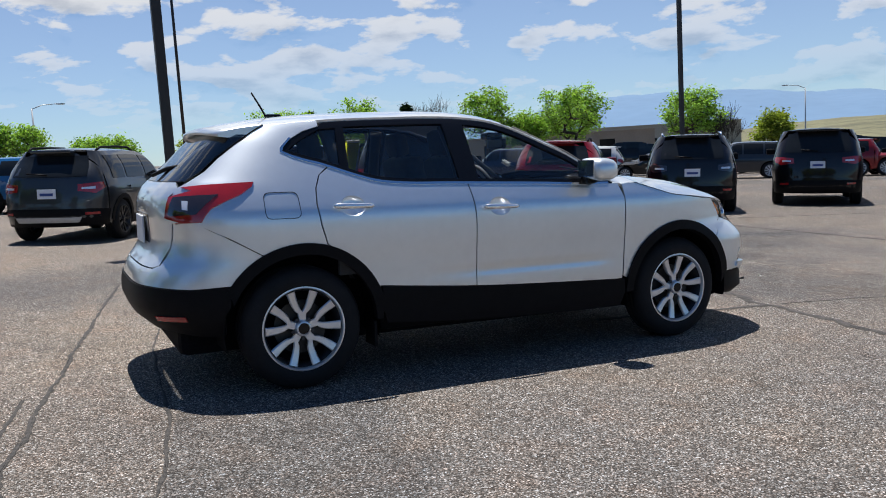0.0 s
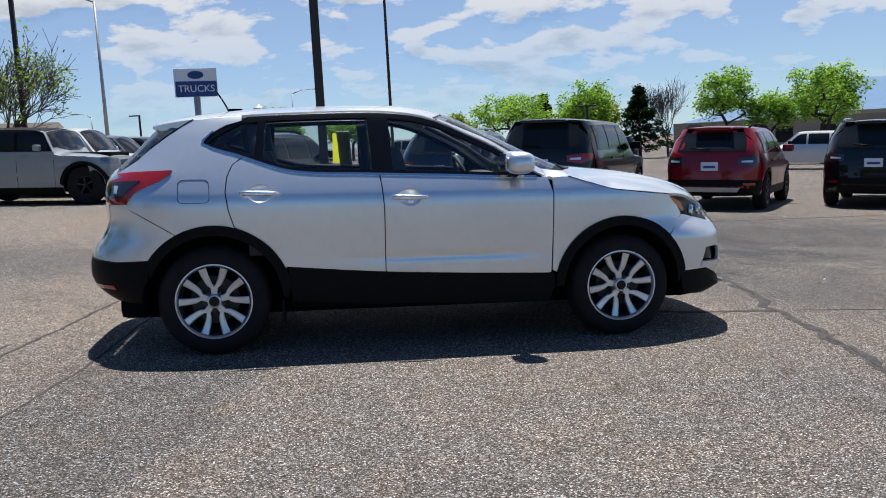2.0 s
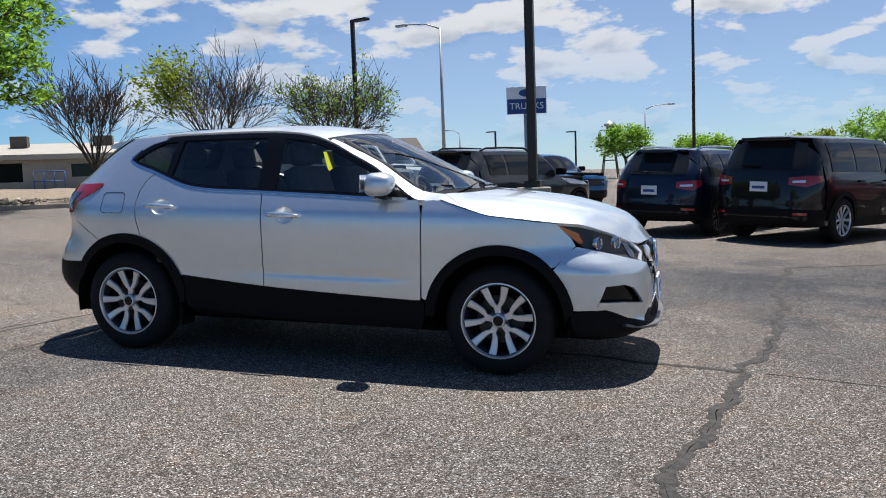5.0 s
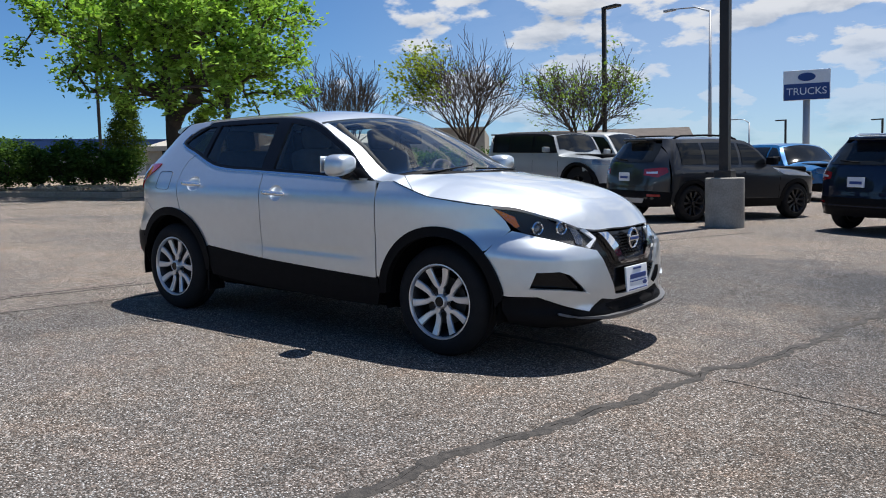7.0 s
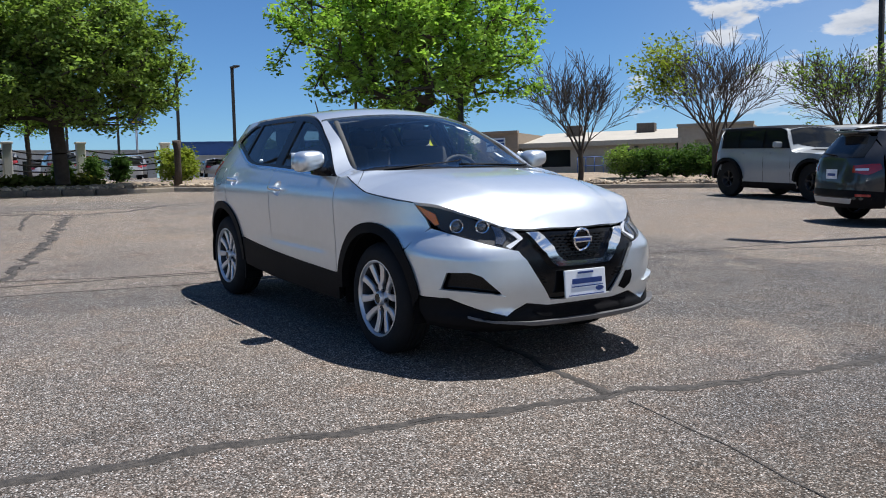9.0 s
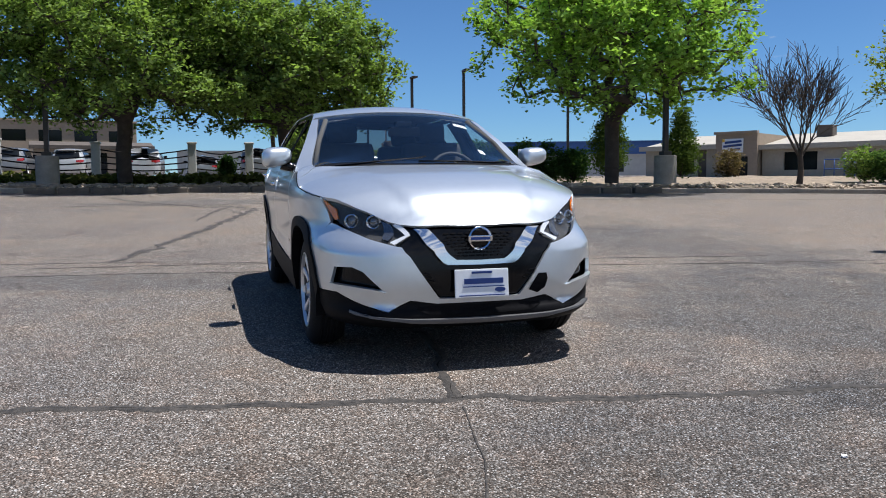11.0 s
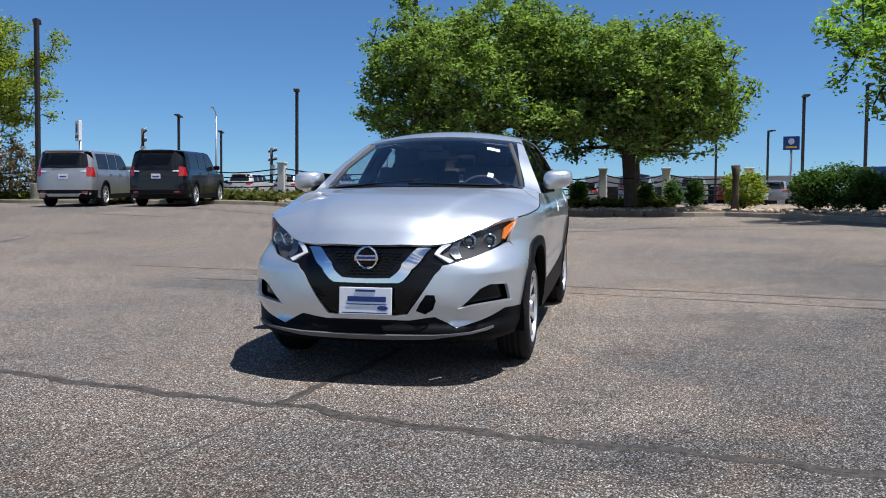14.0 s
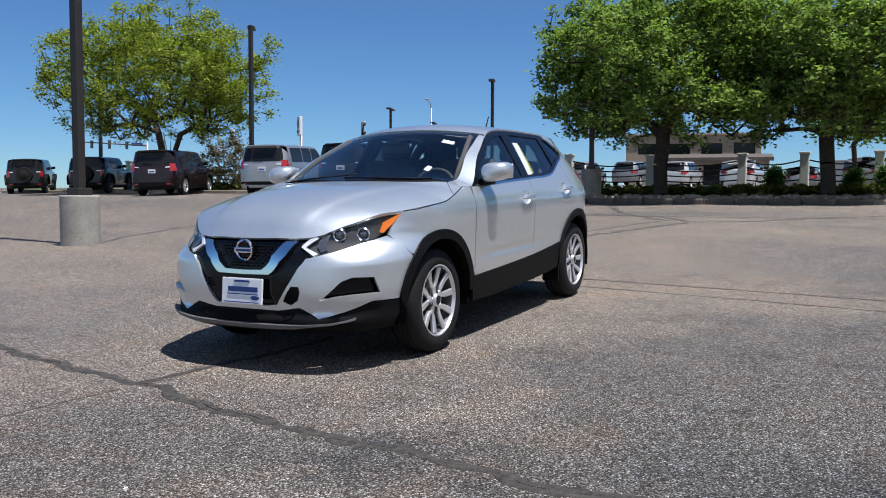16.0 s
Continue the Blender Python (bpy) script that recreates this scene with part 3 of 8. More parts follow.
# ---- the silver crossover ----
class Shape:
    """The smooth outer skin of a car: half-widths by height, nose and tail by height, centre line by length."""

    def __init__(self, sect, nose, tail, line, crown, sweep, x0f=0.9, x0r=-0.9, nf=2.7, nr=4.0, yr=0.62, hood_x=1.02, hood_drop=0.125, hood_yr=0.8, hood_e=3.2):
        self.S, self.F, self.B, self.zc, self.c, self.sw = (curve_of(t) for t in (sect, nose, tail, line, crown, sweep))
        self.rim = None
        self.scoop = 0.0
        self.x0f, self.x0r, self.nf, self.nr, self.yr = x0f, x0r, nf, nr, yr
        self.hood_x, self.hood_drop, self.hood_yr, self.hood_e = hood_x, hood_drop, hood_yr, hood_e
        self.nf_low, self.flat = 0.0, 0.0
        self.phi = phi = np.linspace(0, math.pi / 2 - 1e-9, 400)
        self.tab = {}
        for n in (nf, nr):
            cy, cx = np.sin(phi) ** (2 / n), np.cos(phi) ** (2 / n)
            s = np.concatenate(([0], np.cumsum(np.hypot(np.diff(cx) * 1.3, np.diff(cy) * 0.9))))
            self.tab[n] = (s, cx, cy)

    def W(self, x, z):
        x, z = np.asarray(x, float), np.asarray(z, float)
        uf = np.clip((x - self.x0f) / (self.F(z) - self.x0f), 0, 0.9999)
        ur = np.clip((self.x0r - x) / (self.x0r - self.B(z)), 0, 0.9999)
        w = self.S(z)
        if self.scoop:
            a, b = np.clip((x + 0.75) / 0.7, 0, 1), np.clip((0.85 - x) / 0.3, 0, 1)
            w = w - self.scoop * a * a * (3 - 2 * a) * b * b * (3 - 2 * b) * np.exp(-((z - 0.592) / 0.026) ** 2)
        n = self.power(z)
        return w * (1 - uf ** n) ** (1 / n) * (1 - ur ** self.nr) ** (1 / self.nr)

    def side(self, x, z):
        return x, -self.W(x, z), z

    def T(self, x, y):
        ay = np.abs(y)
        gap = self.flat - ay * ay
        lift = np.clip((x - 1.45) / 0.5, 0, 1)
        even = 0.5 * (gap + np.sqrt(gap * gap + 0.0009)) * lift * lift * (3 - 2 * lift) if self.flat else 0.0
        z = self.zc(x + self.sw(x) * (ay * ay + even))
        roof = self.c(x) * (ay / self.yr) ** 2.2
        hood = self.hood_drop * (ay / self.hood_yr) ** self.hood_e
        u = np.clip((x - self.hood_x + 0.2) / 0.3, 0, 1)
        return z - (roof * (1 - u) + hood * u)

    def top(self, x, y):
        return x, y, self.T(x, y)

    def edge(self, x):
        """Height and half-width where roof and side meet at x."""
        if self.rim is None:
            q = np.linspace(-3.2, 3.2, 641)
            lo, hi = np.full(641, 0.6), np.full(641, 2.4)
            for _ in range(30):
                z = (lo + hi) / 2
                below = z < self.T(q, self.W(q, z))
                lo, hi = np.where(below, z, lo), np.where(below, hi, z)
            self.rim = (q, z, self.W(q, z))
        q, z, w = self.rim
        return float(np.interp(x, q, z)), float(np.interp(x, q, w))

    def power(self, z, front=True):
        """How square the plan of the nose or tail is at height z."""
        if not front:
            return self.nr + 0 * np.asarray(z, float)
        u = np.clip((0.80 - np.asarray(z, float)) / 0.16, 0, 1)
        return self.nf + self.nf_low * u * u * (3 - 2 * u)

    def wrap(self, front=True):
        x0, end = (self.x0f, self.F) if front else (self.x0r, self.B)
        s = self.tab[self.nf if front else self.nr][0]

        def f(a, z):
            phi = np.interp(np.abs(a), s, self.phi)
            e = 2 / self.power(z, front)
            return x0 + (end(z) - x0) * np.cos(phi) ** e, np.sign(a) * self.S(z) * np.sin(phi) ** e, z

        return f

    def sy(self, y, z, front=True):
        s = self.tab[self.nf if front else self.nr][0]
        phi = math.asin(min(1.0, abs(y) / float(self.S(z))) ** (float(self.power(z, front)) / 2))
        return (math.copysign(float(np.interp(phi, self.phi, s)), y), z)

    def sx(self, x, z, sign=1, front=True):
        s = self.tab[self.nf if front else self.nr][0]
        x0, end = (self.x0f, self.F(z)) if front else (self.x0r, self.B(z))
        phi = math.acos(min(1.0, max(0.0, float((x - x0) / (end - x0)))) ** (float(self.power(z, front)) / 2))
        return (sign * float(np.interp(phi, self.phi, s)), z)


def arc(cx, cz, r, a0, a1, n=14, rz=None):
    rz = rz or r
    return [(cx + r * math.cos(radians(a0 + (a1 - a0) * i / n)), cz + rz * math.sin(radians(a0 + (a1 - a0) * i / n))) for i in range(n + 1)]


def both(name, mat, parent, outline, surf, label="", **kw):
    """The same panel on the right and on the left."""
    a = part(name, panel(outline, surf, name=name, **kw), mat, parent, label)
    b = part(name, panel(outline, surf, name=name, mirror=True, **kw), mat, parent, label)
    return a, b


def full(outline):
    """An outline that stops at the centre line, made whole by its mirror image."""
    z = [i for i, p in enumerate(outline) if abs(p[0]) < 1e-6]
    i, j = z[0], z[-1]
    path = outline[j:] + outline[:i + 1] if j == i + 1 else outline[i:j + 1]
    return path + [(-a, b) for a, b in path[1:-1][::-1]]


def wheel_meshes(rim=0.232, tyre=0.345, width=0.215, spokes=5, twin=True, spoke_w=0.034):
    """Tyre, barrel, spokes and hub, turned about Y, the outer face towards -Y."""
    h = width / 2
    t = [(rim - 0.008, -h + 0.012), (rim + 0.006, -h + 0.002), (rim + (tyre - rim) * 0.35, -h - 0.004), (tyre - 0.03, -h + 0.008), (tyre - 0.01, -h + 0.028), (tyre, -h + 0.055)]
    for k in range(-1, 2):
        y = k * width * 0.17
        t += [(tyre, y - 0.012), (tyre - 0.008, y - 0.006), (tyre - 0.008, y + 0.006), (tyre, y + 0.012)]
    t += [(tyre, h - 0.055), (tyre - 0.03, h - 0.008), (rim, h - 0.01)]
    tyre_me = lathe(t, 56)
    barrel = lathe([(rim - 0.002, -h + 0.006), (rim + 0.004, -h + 0.0), (rim - 0.004, -h - 0.001), (rim - 0.01, -h + 0.008), (rim - 0.013, -h + 0.02)], 56)
    well = lathe([(rim - 0.013, -h + 0.02), (rim - 0.024, -h + 0.04), (rim - 0.03, h - 0.02), (rim, h - 0.01)], 56)
    hubme = lathe([(0.0, -h + 0.008), (0.03, -h + 0.008), (0.033, -h + 0.004), (0.04, -h + 0.006), (0.046, -h + 0.022), (0.05, -h + 0.06), (0.0, -h + 0.06)], 32)
    bm = bmesh.new()
    for i in range(spokes):
        for s in ((-1, 1) if twin else (0,)):
            base = -math.pi / 2 + i * math.tau / spokes
            rows = []
            for j in range(10):
                u = j / 9
                r = 0.045 + (rim - 0.018 - 0.045) * u
                k = max(0.0, (r - 0.086 * rim / 0.232) / (rim - 0.018 - 0.086 * rim / 0.232))
                ang = base + s * math.atan2((0.0075 + 0.062 * k ** 0.6) * rim / 0.232, r) if twin else base
                w = spoke_w * ((0.84 + 0.62 * u) if twin else (1.0 + 0.45 * u))
                y = -h + 0.03 - 0.02 * u * u
                c, t2 = Vector((math.cos(ang), 0, math.sin(ang))) * r, Vector((-math.sin(ang), 0, math.cos(ang)))
                d = 0.022
                rows.append([bm.verts.new(c + t2 * q + Vector((0, yy, 0))) for q, yy in ((-w * 0.5, y + 0.006), (-w * 0.36, y), (w * 0.36, y), (w * 0.5, y + 0.006), (w * 0.45, y + d), (-w * 0.45, y + d))])
            for a, b in zip(rows, rows[1:]):
                for k in range(6):
                    bm.faces.new((a[k], a[(k + 1) % 6], b[(k + 1) % 6], b[k]))
    bmesh.ops.recalc_face_normals(bm, faces=bm.faces)
    spoke = bpy.data.meshes.new("spokes")
    bm.to_mesh(spoke)
    bm.free()
    cap = lathe([(0.0, -h + 0.004), (0.029, -h + 0.004), (0.031, -h + 0.009)], 24)
    disc = lathe([(0.04, -h + 0.085), (0.15, -h + 0.085), (0.15, -h + 0.1), (0.04, -h + 0.1)], 40)
    back = lathe([(0.0, -h + 0.12), (rim - 0.03, -h + 0.12)], 32)
    nut = bpy.data.meshes.new("nut")
    bm = tube([(0, 0, 0), (0, -0.012, 0)], 0.011, 6)
    bm.to_mesh(nut)
    bm.free()
    return dict(tyre=tyre_me, rim=barrel, spokes=spoke, hub=hubme, cap=cap, disc=disc, back=back, well=well, nut=nut, nut_y=-h + 0.026)


def add_wheels(car, meshes, spots, rim_mat, turn=0.0, simple=False):
    for x, y, z in spots:
        flip = y > 0
        m = pose(x, y, z, 0, 0, (180 if flip else 0) + (turn if x > 0 else 0)) @ pose(0, 0, 0, 0, 28 if x > 0 else 36, 0)
        w = part("wheel", meshes["tyre"], RUBBER, car, "black tyre on a cast wheel")
        w.matrix_basis = m
        for name, mat in (("rim", rim_mat), ("spokes", rim_mat), ("hub", rim_mat)) + ((() if simple else (("cap", GLOSS_BLACK), ("disc", DISC)))) + (("back", UNDER), ("well", DARK_METAL)):
            part({"spokes": "spoke_set", "cap": "centre_cap", "disc": "brake_disc", "back": "wheel_back", "well": "rim_well"}.get(name, name), meshes[name], mat, w)
        for i in range(0 if simple else 5):
            a = math.pi / 2 + i * math.tau / 5
            part("lug_nut", meshes["nut"], DARK_METAL, w).matrix_basis = pose(math.cos(a) * 0.057, meshes["nut_y"] + 0.01, math.sin(a) * 0.057)


HERO = Shape(
    sect=[(0.12, 0.78), (0.22, 0.85), (0.32, 0.878), (0.43, 0.890), (0.49, 0.897), (0.575, 0.9), (0.70, 0.906), (0.80, 0.914), (0.90, 0.917), (0.965, 0.913), (1.0, 0.904), (1.04, 0.886), (1.10, 0.856), (1.2, 0.802), (1.3, 0.745), (1.4, 0.686), (1.48, 0.634), (1.53, 0.59), (1.62, 0.5)],
    nose=[(0.12, 1.93), (0.19, 2.03), (0.25, 2.15), (0.29, 2.225), (0.32, 2.222), (0.36, 2.20), (0.48, 2.215), (0.62, 2.205), (0.72, 2.19), (0.80, 2.168), (0.84, 2.15), (0.88, 2.13), (0.95, 2.12), (1.6, 2.12)],
    tail=[(0.12, -1.95), (0.33, -2.02), (0.43, -2.13), (0.52, -2.155), (0.61, -2.145), (0.68, -2.12), (0.76, -2.06), (0.85, -2.035), (0.98, -2.045), (1.08, -2.035), (1.14, -2.0), (1.2, -1.93), (1.3, -1.83), (1.4, -1.735), (1.47, -1.66), (1.6, -1.6)],
    line=[(-2.0, 1.40), (-1.75, 1.468), (-1.6, 1.497), (-1.38, 1.53), (-1.1, 1.556), (-0.74, 1.572), (-0.35, 1.58), (-0.1, 1.574), (0.06, 1.557), (0.2, 1.525), (0.3, 1.493), (0.43, 1.437), (0.625, 1.347), (0.82, 1.254), (1.0, 1.168), (1.08, 1.138), (1.2, 1.121), (1.45, 1.09), (1.62, 1.065), (1.8, 1.027), (1.96, 0.98), (2.05, 0.935), (2.11, 0.885), (2.15, 0.835), (2.2, 0.77), (2.4, 0.4)],
    crown=[(-2.0, 0.06), (-1.4, 0.055), (-0.5, 0.062), (0.2, 0.066), (0.5, 0.032), (0.8, 0.044), (1.0, 0.03), (2.2, 0.03)],
    sweep=[(-0.6, 0.0), (0.2, 0.18), (0.5, 0.30), (0.8, 0.25), (1.0, 0.11), (1.25, 0.14), (1.6, 0.2), (1.8, 0.23), (1.93, 0.33), (2.1, 0.35)],
    hood_x=1.15, hood_drop=0.076,
)

HERO.scoop, HERO.nf_low, HERO.flat = 0.0085, 1.3, 0.03


def hero_car():
    H = HERO
    car = thing("crossover", LOT.copy(), "silver compact crossover parked alone on the asphalt, front bumper corner broken", "car")
    side, top, wf, wb = H.side, H.top, H.wrap(True), H.wrap(False)
    gap = 0.003
    E = lambda x: H.edge(x)[0]
    # measured lines of the side
    belt = curve_of([(-1.37, 1.322), (-1.3, 1.288), (-1.159, 1.248), (-1.011, 1.196), (-0.863, 1.15), (-0.678, 1.128), (-0.4, 1.12), (-0.089, 1.109), (0.239, 1.098), (0.45, 1.088), (0.79, 1.082)])
    sill = curve_of([(-0.881, 0.553), (-0.493, 0.518), (-0.25, 0.499), (0.239, 0.474), (0.86, 0.451)])
    gut = curve_of([(x, E(x) - 0.012) for x in np.linspace(-1.5, 0.86, 24)])
    xs = lambda a, b, n: [float(v) for v in np.linspace(a, b, n)]
    ra, fa = (-1.31, 0.345), (1.323, 0.35)
    RR, FR = 0.475, 0.462

    # doors
    CUPS = ((-1.02, 1.012), (-0.09, 0.97))

    def cup_ring(hx, hz):
        return [(hx + 0.074 * math.cos(a), hz + 0.056 * math.sin(a)) for a in np.linspace(0, math.tau, 21)[:-1]]

    shut_r = [(-1.124, 1.243), (-1.181, 1.187), (-1.213, 1.114), (-1.223, 1.023), (-1.207, 0.913), (-1.176, 0.81)]
    arch_front = [p for p in arc(*ra, RR, 76, 24, 10) if p[0] > -1.17]
    rear_door = [(x, float(belt(x)) - 0.006) for x in xs(-1.12, -0.279, 10)] + [(-0.268, 1.04), (-0.257, 0.9), (-0.254, 0.5)] + [(x, float(sill(x))) for x in xs(-0.3, -0.87, 6)] + arch_front[::-1] + shut_r[::-1][:-1]
    both("door", SILVER, car, rear_door, side, "silver rear door", h=0.026, depth=0.02, holes=[cup_ring(*CUPS[0])])
    front_door = [(x, float(belt(x)) - 0.006) for x in xs(-0.272, 0.812, 12)] + [(0.838, 0.98), (0.838, 0.73), (0.832, 0.455)] + [(x, float(sill(x))) for x in xs(0.8, -0.248, 8)] + [(-0.25, 0.9), (-0.261, 1.04)]
    both("door", SILVER, car, front_door, side, "silver front door", h=0.026, depth=0.02, holes=[cup_ring(*CUPS[1])])
    # quarter panel with its pillar
    back_line = [(-2.0, 0.95), (-1.98, 1.02), (-1.93, 1.13), (-1.868, 1.163), (-1.776, 1.22), (-1.70, 1.288), (-1.6, 1.362), (-1.5, 1.425), (-1.44, E(-1.44) - 0.004)]
    qtop = [(x, E(x) - 0.003) for x in xs(-1.4, -1.13, 5)]
    win_r = [(-1.13, 1.463), (-1.227, 1.435), (-1.30, 1.395), (-1.36, 1.345), (-1.372, 1.322), (-1.33, 1.298)]
    quarter = [(-1.69, 0.86), (-1.84, 0.935)] + back_line + qtop + win_r + [(x, float(belt(x)) - 0.006) for x in xs(-1.3, -1.13, 4)] + [(p[0] - 0.007, p[1]) for p in shut_r[1:]] + [p for p in arc(*ra, RR, 73, 112, 8)] + [(-1.53, 0.765)]
    both("quarter_panel", SILVER, car, quarter, side, h=0.035, depth=0.02)
    # fender
    fender = [(x, E(x) - 0.004) for x in xs(0.845, 1.1, 5)] + [(x, E(x) - 0.004) for x in xs(1.15, 1.66, 11)] + [(1.745, 0.858), (1.775, 0.81), (1.668, 0.69)] + arc(*fa, FR, 46, 167, 14) + [(0.842, 0.47), (0.845, 0.73), (0.846, 0.98)]
    both("fender", SILVER, car, fender, side, h=0.035, depth=0.02)
    # dark cladding: sills and arches
    sill_pts = [(x, float(sill(x)) - 0.004) for x in xs(-0.86, 0.855, 12)] + [(0.86, 0.36), (0.83, 0.27)] + [(0.5, 0.268), (-0.3, 0.29), (-0.83, 0.33), (-0.85, 0.4)]
    both("sill_cladding", TRIM, car, sill_pts, side, h=0.07, depth=0.03, lift=0.006)
    r_arch = arc(*ra, RR + 0.002, 152, 14, 24) + [(-0.86, 0.36)] + arc(*ra, RR - 0.06, 2, 158, 24) + [(-1.70, 0.52), (-1.72, 0.60)]
    both("arch_cladding", TRIM, car, r_arch, side, h=0.05, depth=0.05, lift=0.014)
    f_arch = arc(*fa, FR + 0.002, 166, 12, 24) + [(1.77, 0.41), (1.73, 0.36)] + arc(*fa, FR - 0.06, 0, 178, 24) + [(0.865, 0.36)]
    both("arch_cladding", TRIM, car, f_arch, side, h=0.05, depth=0.05, lift=0.014)

    # side windows: dark frame, panes, bright strip below
    loop_top = [(x, float(gut(x))) for x in xs(0.775, -1.1, 26)]
    frame_out = loop_top + [(-1.13, 1.462), (-1.227, 1.432), (-1.30, 1.392), (-1.36, 1.342), (-1.368, 1.324)] + [(x, float(belt(x))) for x in xs(-1.31, 0.775, 24)]
    frame_pts = [(p[0], p[1]) for p in frame_out]
    g = 0.034
    def pane(x0, x1, slant0=0.0, slant1=0.0, low=0.03, n=10):
        up = [(x, float(gut(x)) - g) for x in xs(x1, x0, n)]
        dn = [(x, float(belt(x)) + low) for x in xs(x0 + slant0, x1 + slant1, n)]
        return up + dn
    rear_pane = [(x, float(gut(x)) - g) for x in xs(-0.34, -0.98, 9)] + [(x, float(belt(x)) + 0.028) for x in xs(-1.0, -0.32, 9)]
    corner_pane = [(x, float(gut(x)) - g - 0.004) for x in xs(-1.03, -1.13, 3)] + [(-1.22, 1.403), (-1.285, 1.365), (-1.335, 1.325)] + [(x, float(belt(x)) + 0.028) for x in xs(-1.26, -1.05, 4)]
    front_pane = [(x, float(gut(x)) - g) for x in xs(0.56, -0.2, 12)] + [(x, float(belt(x)) + 0.028) for x in xs(-0.19, 0.56, 9)]
    both("window_frame", GLOSS_BLACK, car, frame_pts, side, "gloss black window surround", h=0.06, depth=0.02, lift=-0.004, holes=[rear_pane, corner_pane, front_pane])
    for nm, out, mat in (("front_window", front_pane, SIDE_GLASS), ("rear_window", rear_pane, PRIVACY), ("corner_window", corner_pane, PRIVACY)):
        for ob in both(nm, mat, car, out, side, "tinted glass", h=0.08, depth=0.0, lift=-0.012):
            ob.visible_shadow = False
    strip = [(x, float(belt(x)) + 0.006) for x in xs(0.74, -1.31, 30)] + [(-1.362, 1.322), (-1.352, 1.345), (-1.3, 1.396), (-1.31, 1.4), (-1.372, 1.342), (-1.376, 1.318)] + [(x, float(belt(x)) - 0.008) for x in xs(-1.31, 0.74, 30)]
    both("belt_trim", CHROME, car, strip, side, "bright metal belt strip", h=0.06, depth=0.01, lift=0.003)

    # roof, pillars, screen
    we = lambda x: H.edge(x)[1]
    def head(y):
        return 0.245 - 0.11 * (abs(y) / 0.55) ** 2
    def foot(y):
        return 1.075 - 0.20 * (abs(y) / 0.72) ** 2
    yh = we(0.13) - 0.03
    ys = xs(-yh, yh, 17)
    roof = [(x, -we(x) + 0.003) for x in xs(-1.43, 0.13, 14)] + [(head(y) - 0.012, y) for y in ys] + [(x, we(x) - 0.003) for x in xs(0.13, -1.43, 14)] + [(-1.47, y) for y in xs(0.5, -0.5, 5)]
    part("roof", panel(roof, top, h=0.07, depth=0.02), SILVER, car)
    inset = lambda x: 0.05 + 0.075 * min(1.0, max(0.0, (x - 0.13) / 0.73))
    screen_side = [(x, we(x) - inset(x) - 0.003) for x in xs(0.16, 0.86, 10)]
    yf = we(0.86) - inset(0.86) - 0.003
    screen = [(head(y), y) for y in xs(-yh + 0.03, yh - 0.03, 15)] + screen_side + [(foot(y), y) for y in xs(yf, -yf, 15)] + [(x, -y) for x, y in screen_side[::-1]]
    scr = part("windscreen", panel(screen, top, h=0.07, depth=0.0, lift=-0.004), CLEAR, car, "clear laminated windscreen")
    scr.visible_shadow = False
    band_hole = [(x + (0.045 if x < 0.5 else -0.035), y * 0.955) for x, y in screen]
    band_hole = [(min(max(x, head(y) + 0.05), foot(y) - 0.05), y) for x, y in [(x, y * 0.955) for x, y in screen]]
    part("screen_surround", panel(screen, top, h=0.05, depth=0.0, lift=-0.012, holes=[band_hole]), GLOSS_BLACK, car)
    pil = [(x, -we(x) + 0.002) for x in xs(0.13, 0.80, 12)] + [(x, -we(x) + inset(x)) for x in xs(0.80, 0.13, 12)]
    a = part("pillar", panel(pil, top, h=0.04, depth=0.02), SILVER, car)
    part("pillar", panel(pil, top, h=0.04, depth=0.02, mirror=True, flip=False), SILVER, car)
    cowl = [(foot(y) - 0.004, y) for y in xs(-0.74, 0.74, 15)] + [(foot(y) + 0.075, y) for y in xs(0.74, -0.74, 15)]
    part("cowl", panel(cowl, top, h=0.05, depth=0.02, lift=-0.012), TRIM, car)
    # bonnet
    he = [(x, we(x) - 0.004) for x in xs(1.13, 1.70, 13)]

    def lead(y):
        """Where the bonnet's surface meets the front skin."""
        lo, hi = 1.3, 2.2
        for _ in range(30):
            x = (lo + hi) / 2
            if float(H.W(x, H.T(x, y))) > abs(y):
                lo = x
            else:
                hi = x
        return x, float(H.T(x, y))

    ly = max(0.70, he[-1][1] - 0.08)
    fe = [(lead(max(abs(y), 0.08))[0] - 0.006, y) for y in xs(ly, -ly, 27)]
    zt = lambda y: lead(max(abs(y), 0.08))[1] - 0.009
    hx0, hy0 = he[0]
    corner = [(x, -we(x) + 0.004) for x in xs(0.803, 1.12, 7)] + [(hx0, -hy0 - 0.005), (foot(0.74) + 0.083, -0.745), (foot(0.74) - 0.002, -0.742), (0.862, -yf - 0.003), (0.803, -we(0.803) + inset(0.803))]
    part("fender_top", panel(corner, top, h=0.04, depth=0.02), SILVER, car)
    part("fender_top", panel(corner, top, h=0.04, depth=0.02, mirror=True), SILVER, car)
    bonnet = [(x, -y) for x, y in he[::-1]] + [(foot(y) + 0.085, y) for y in xs(-0.74, 0.74, 15)] + he + fe

    def hood_surf(x, y):
        ay = np.abs(y)
        z = H.T(x, y)
        # two soft ridges that run towards the grille
        ridge = 0.36 + 0.24 * (2.06 - x)
        z = z + 0.011 / (1 + np.exp(-(ridge - ay) / 0.016)) * np.clip((x - 1.1) / 0.5, 0, 1) * np.clip((2.12 - x) / 0.12, 0, 1)
        return x, y, z

    part("bonnet", panel(bonnet, hood_surf, h=0.03, depth=0.02), SILVER, car, "silver bonnet with two soft ridges")

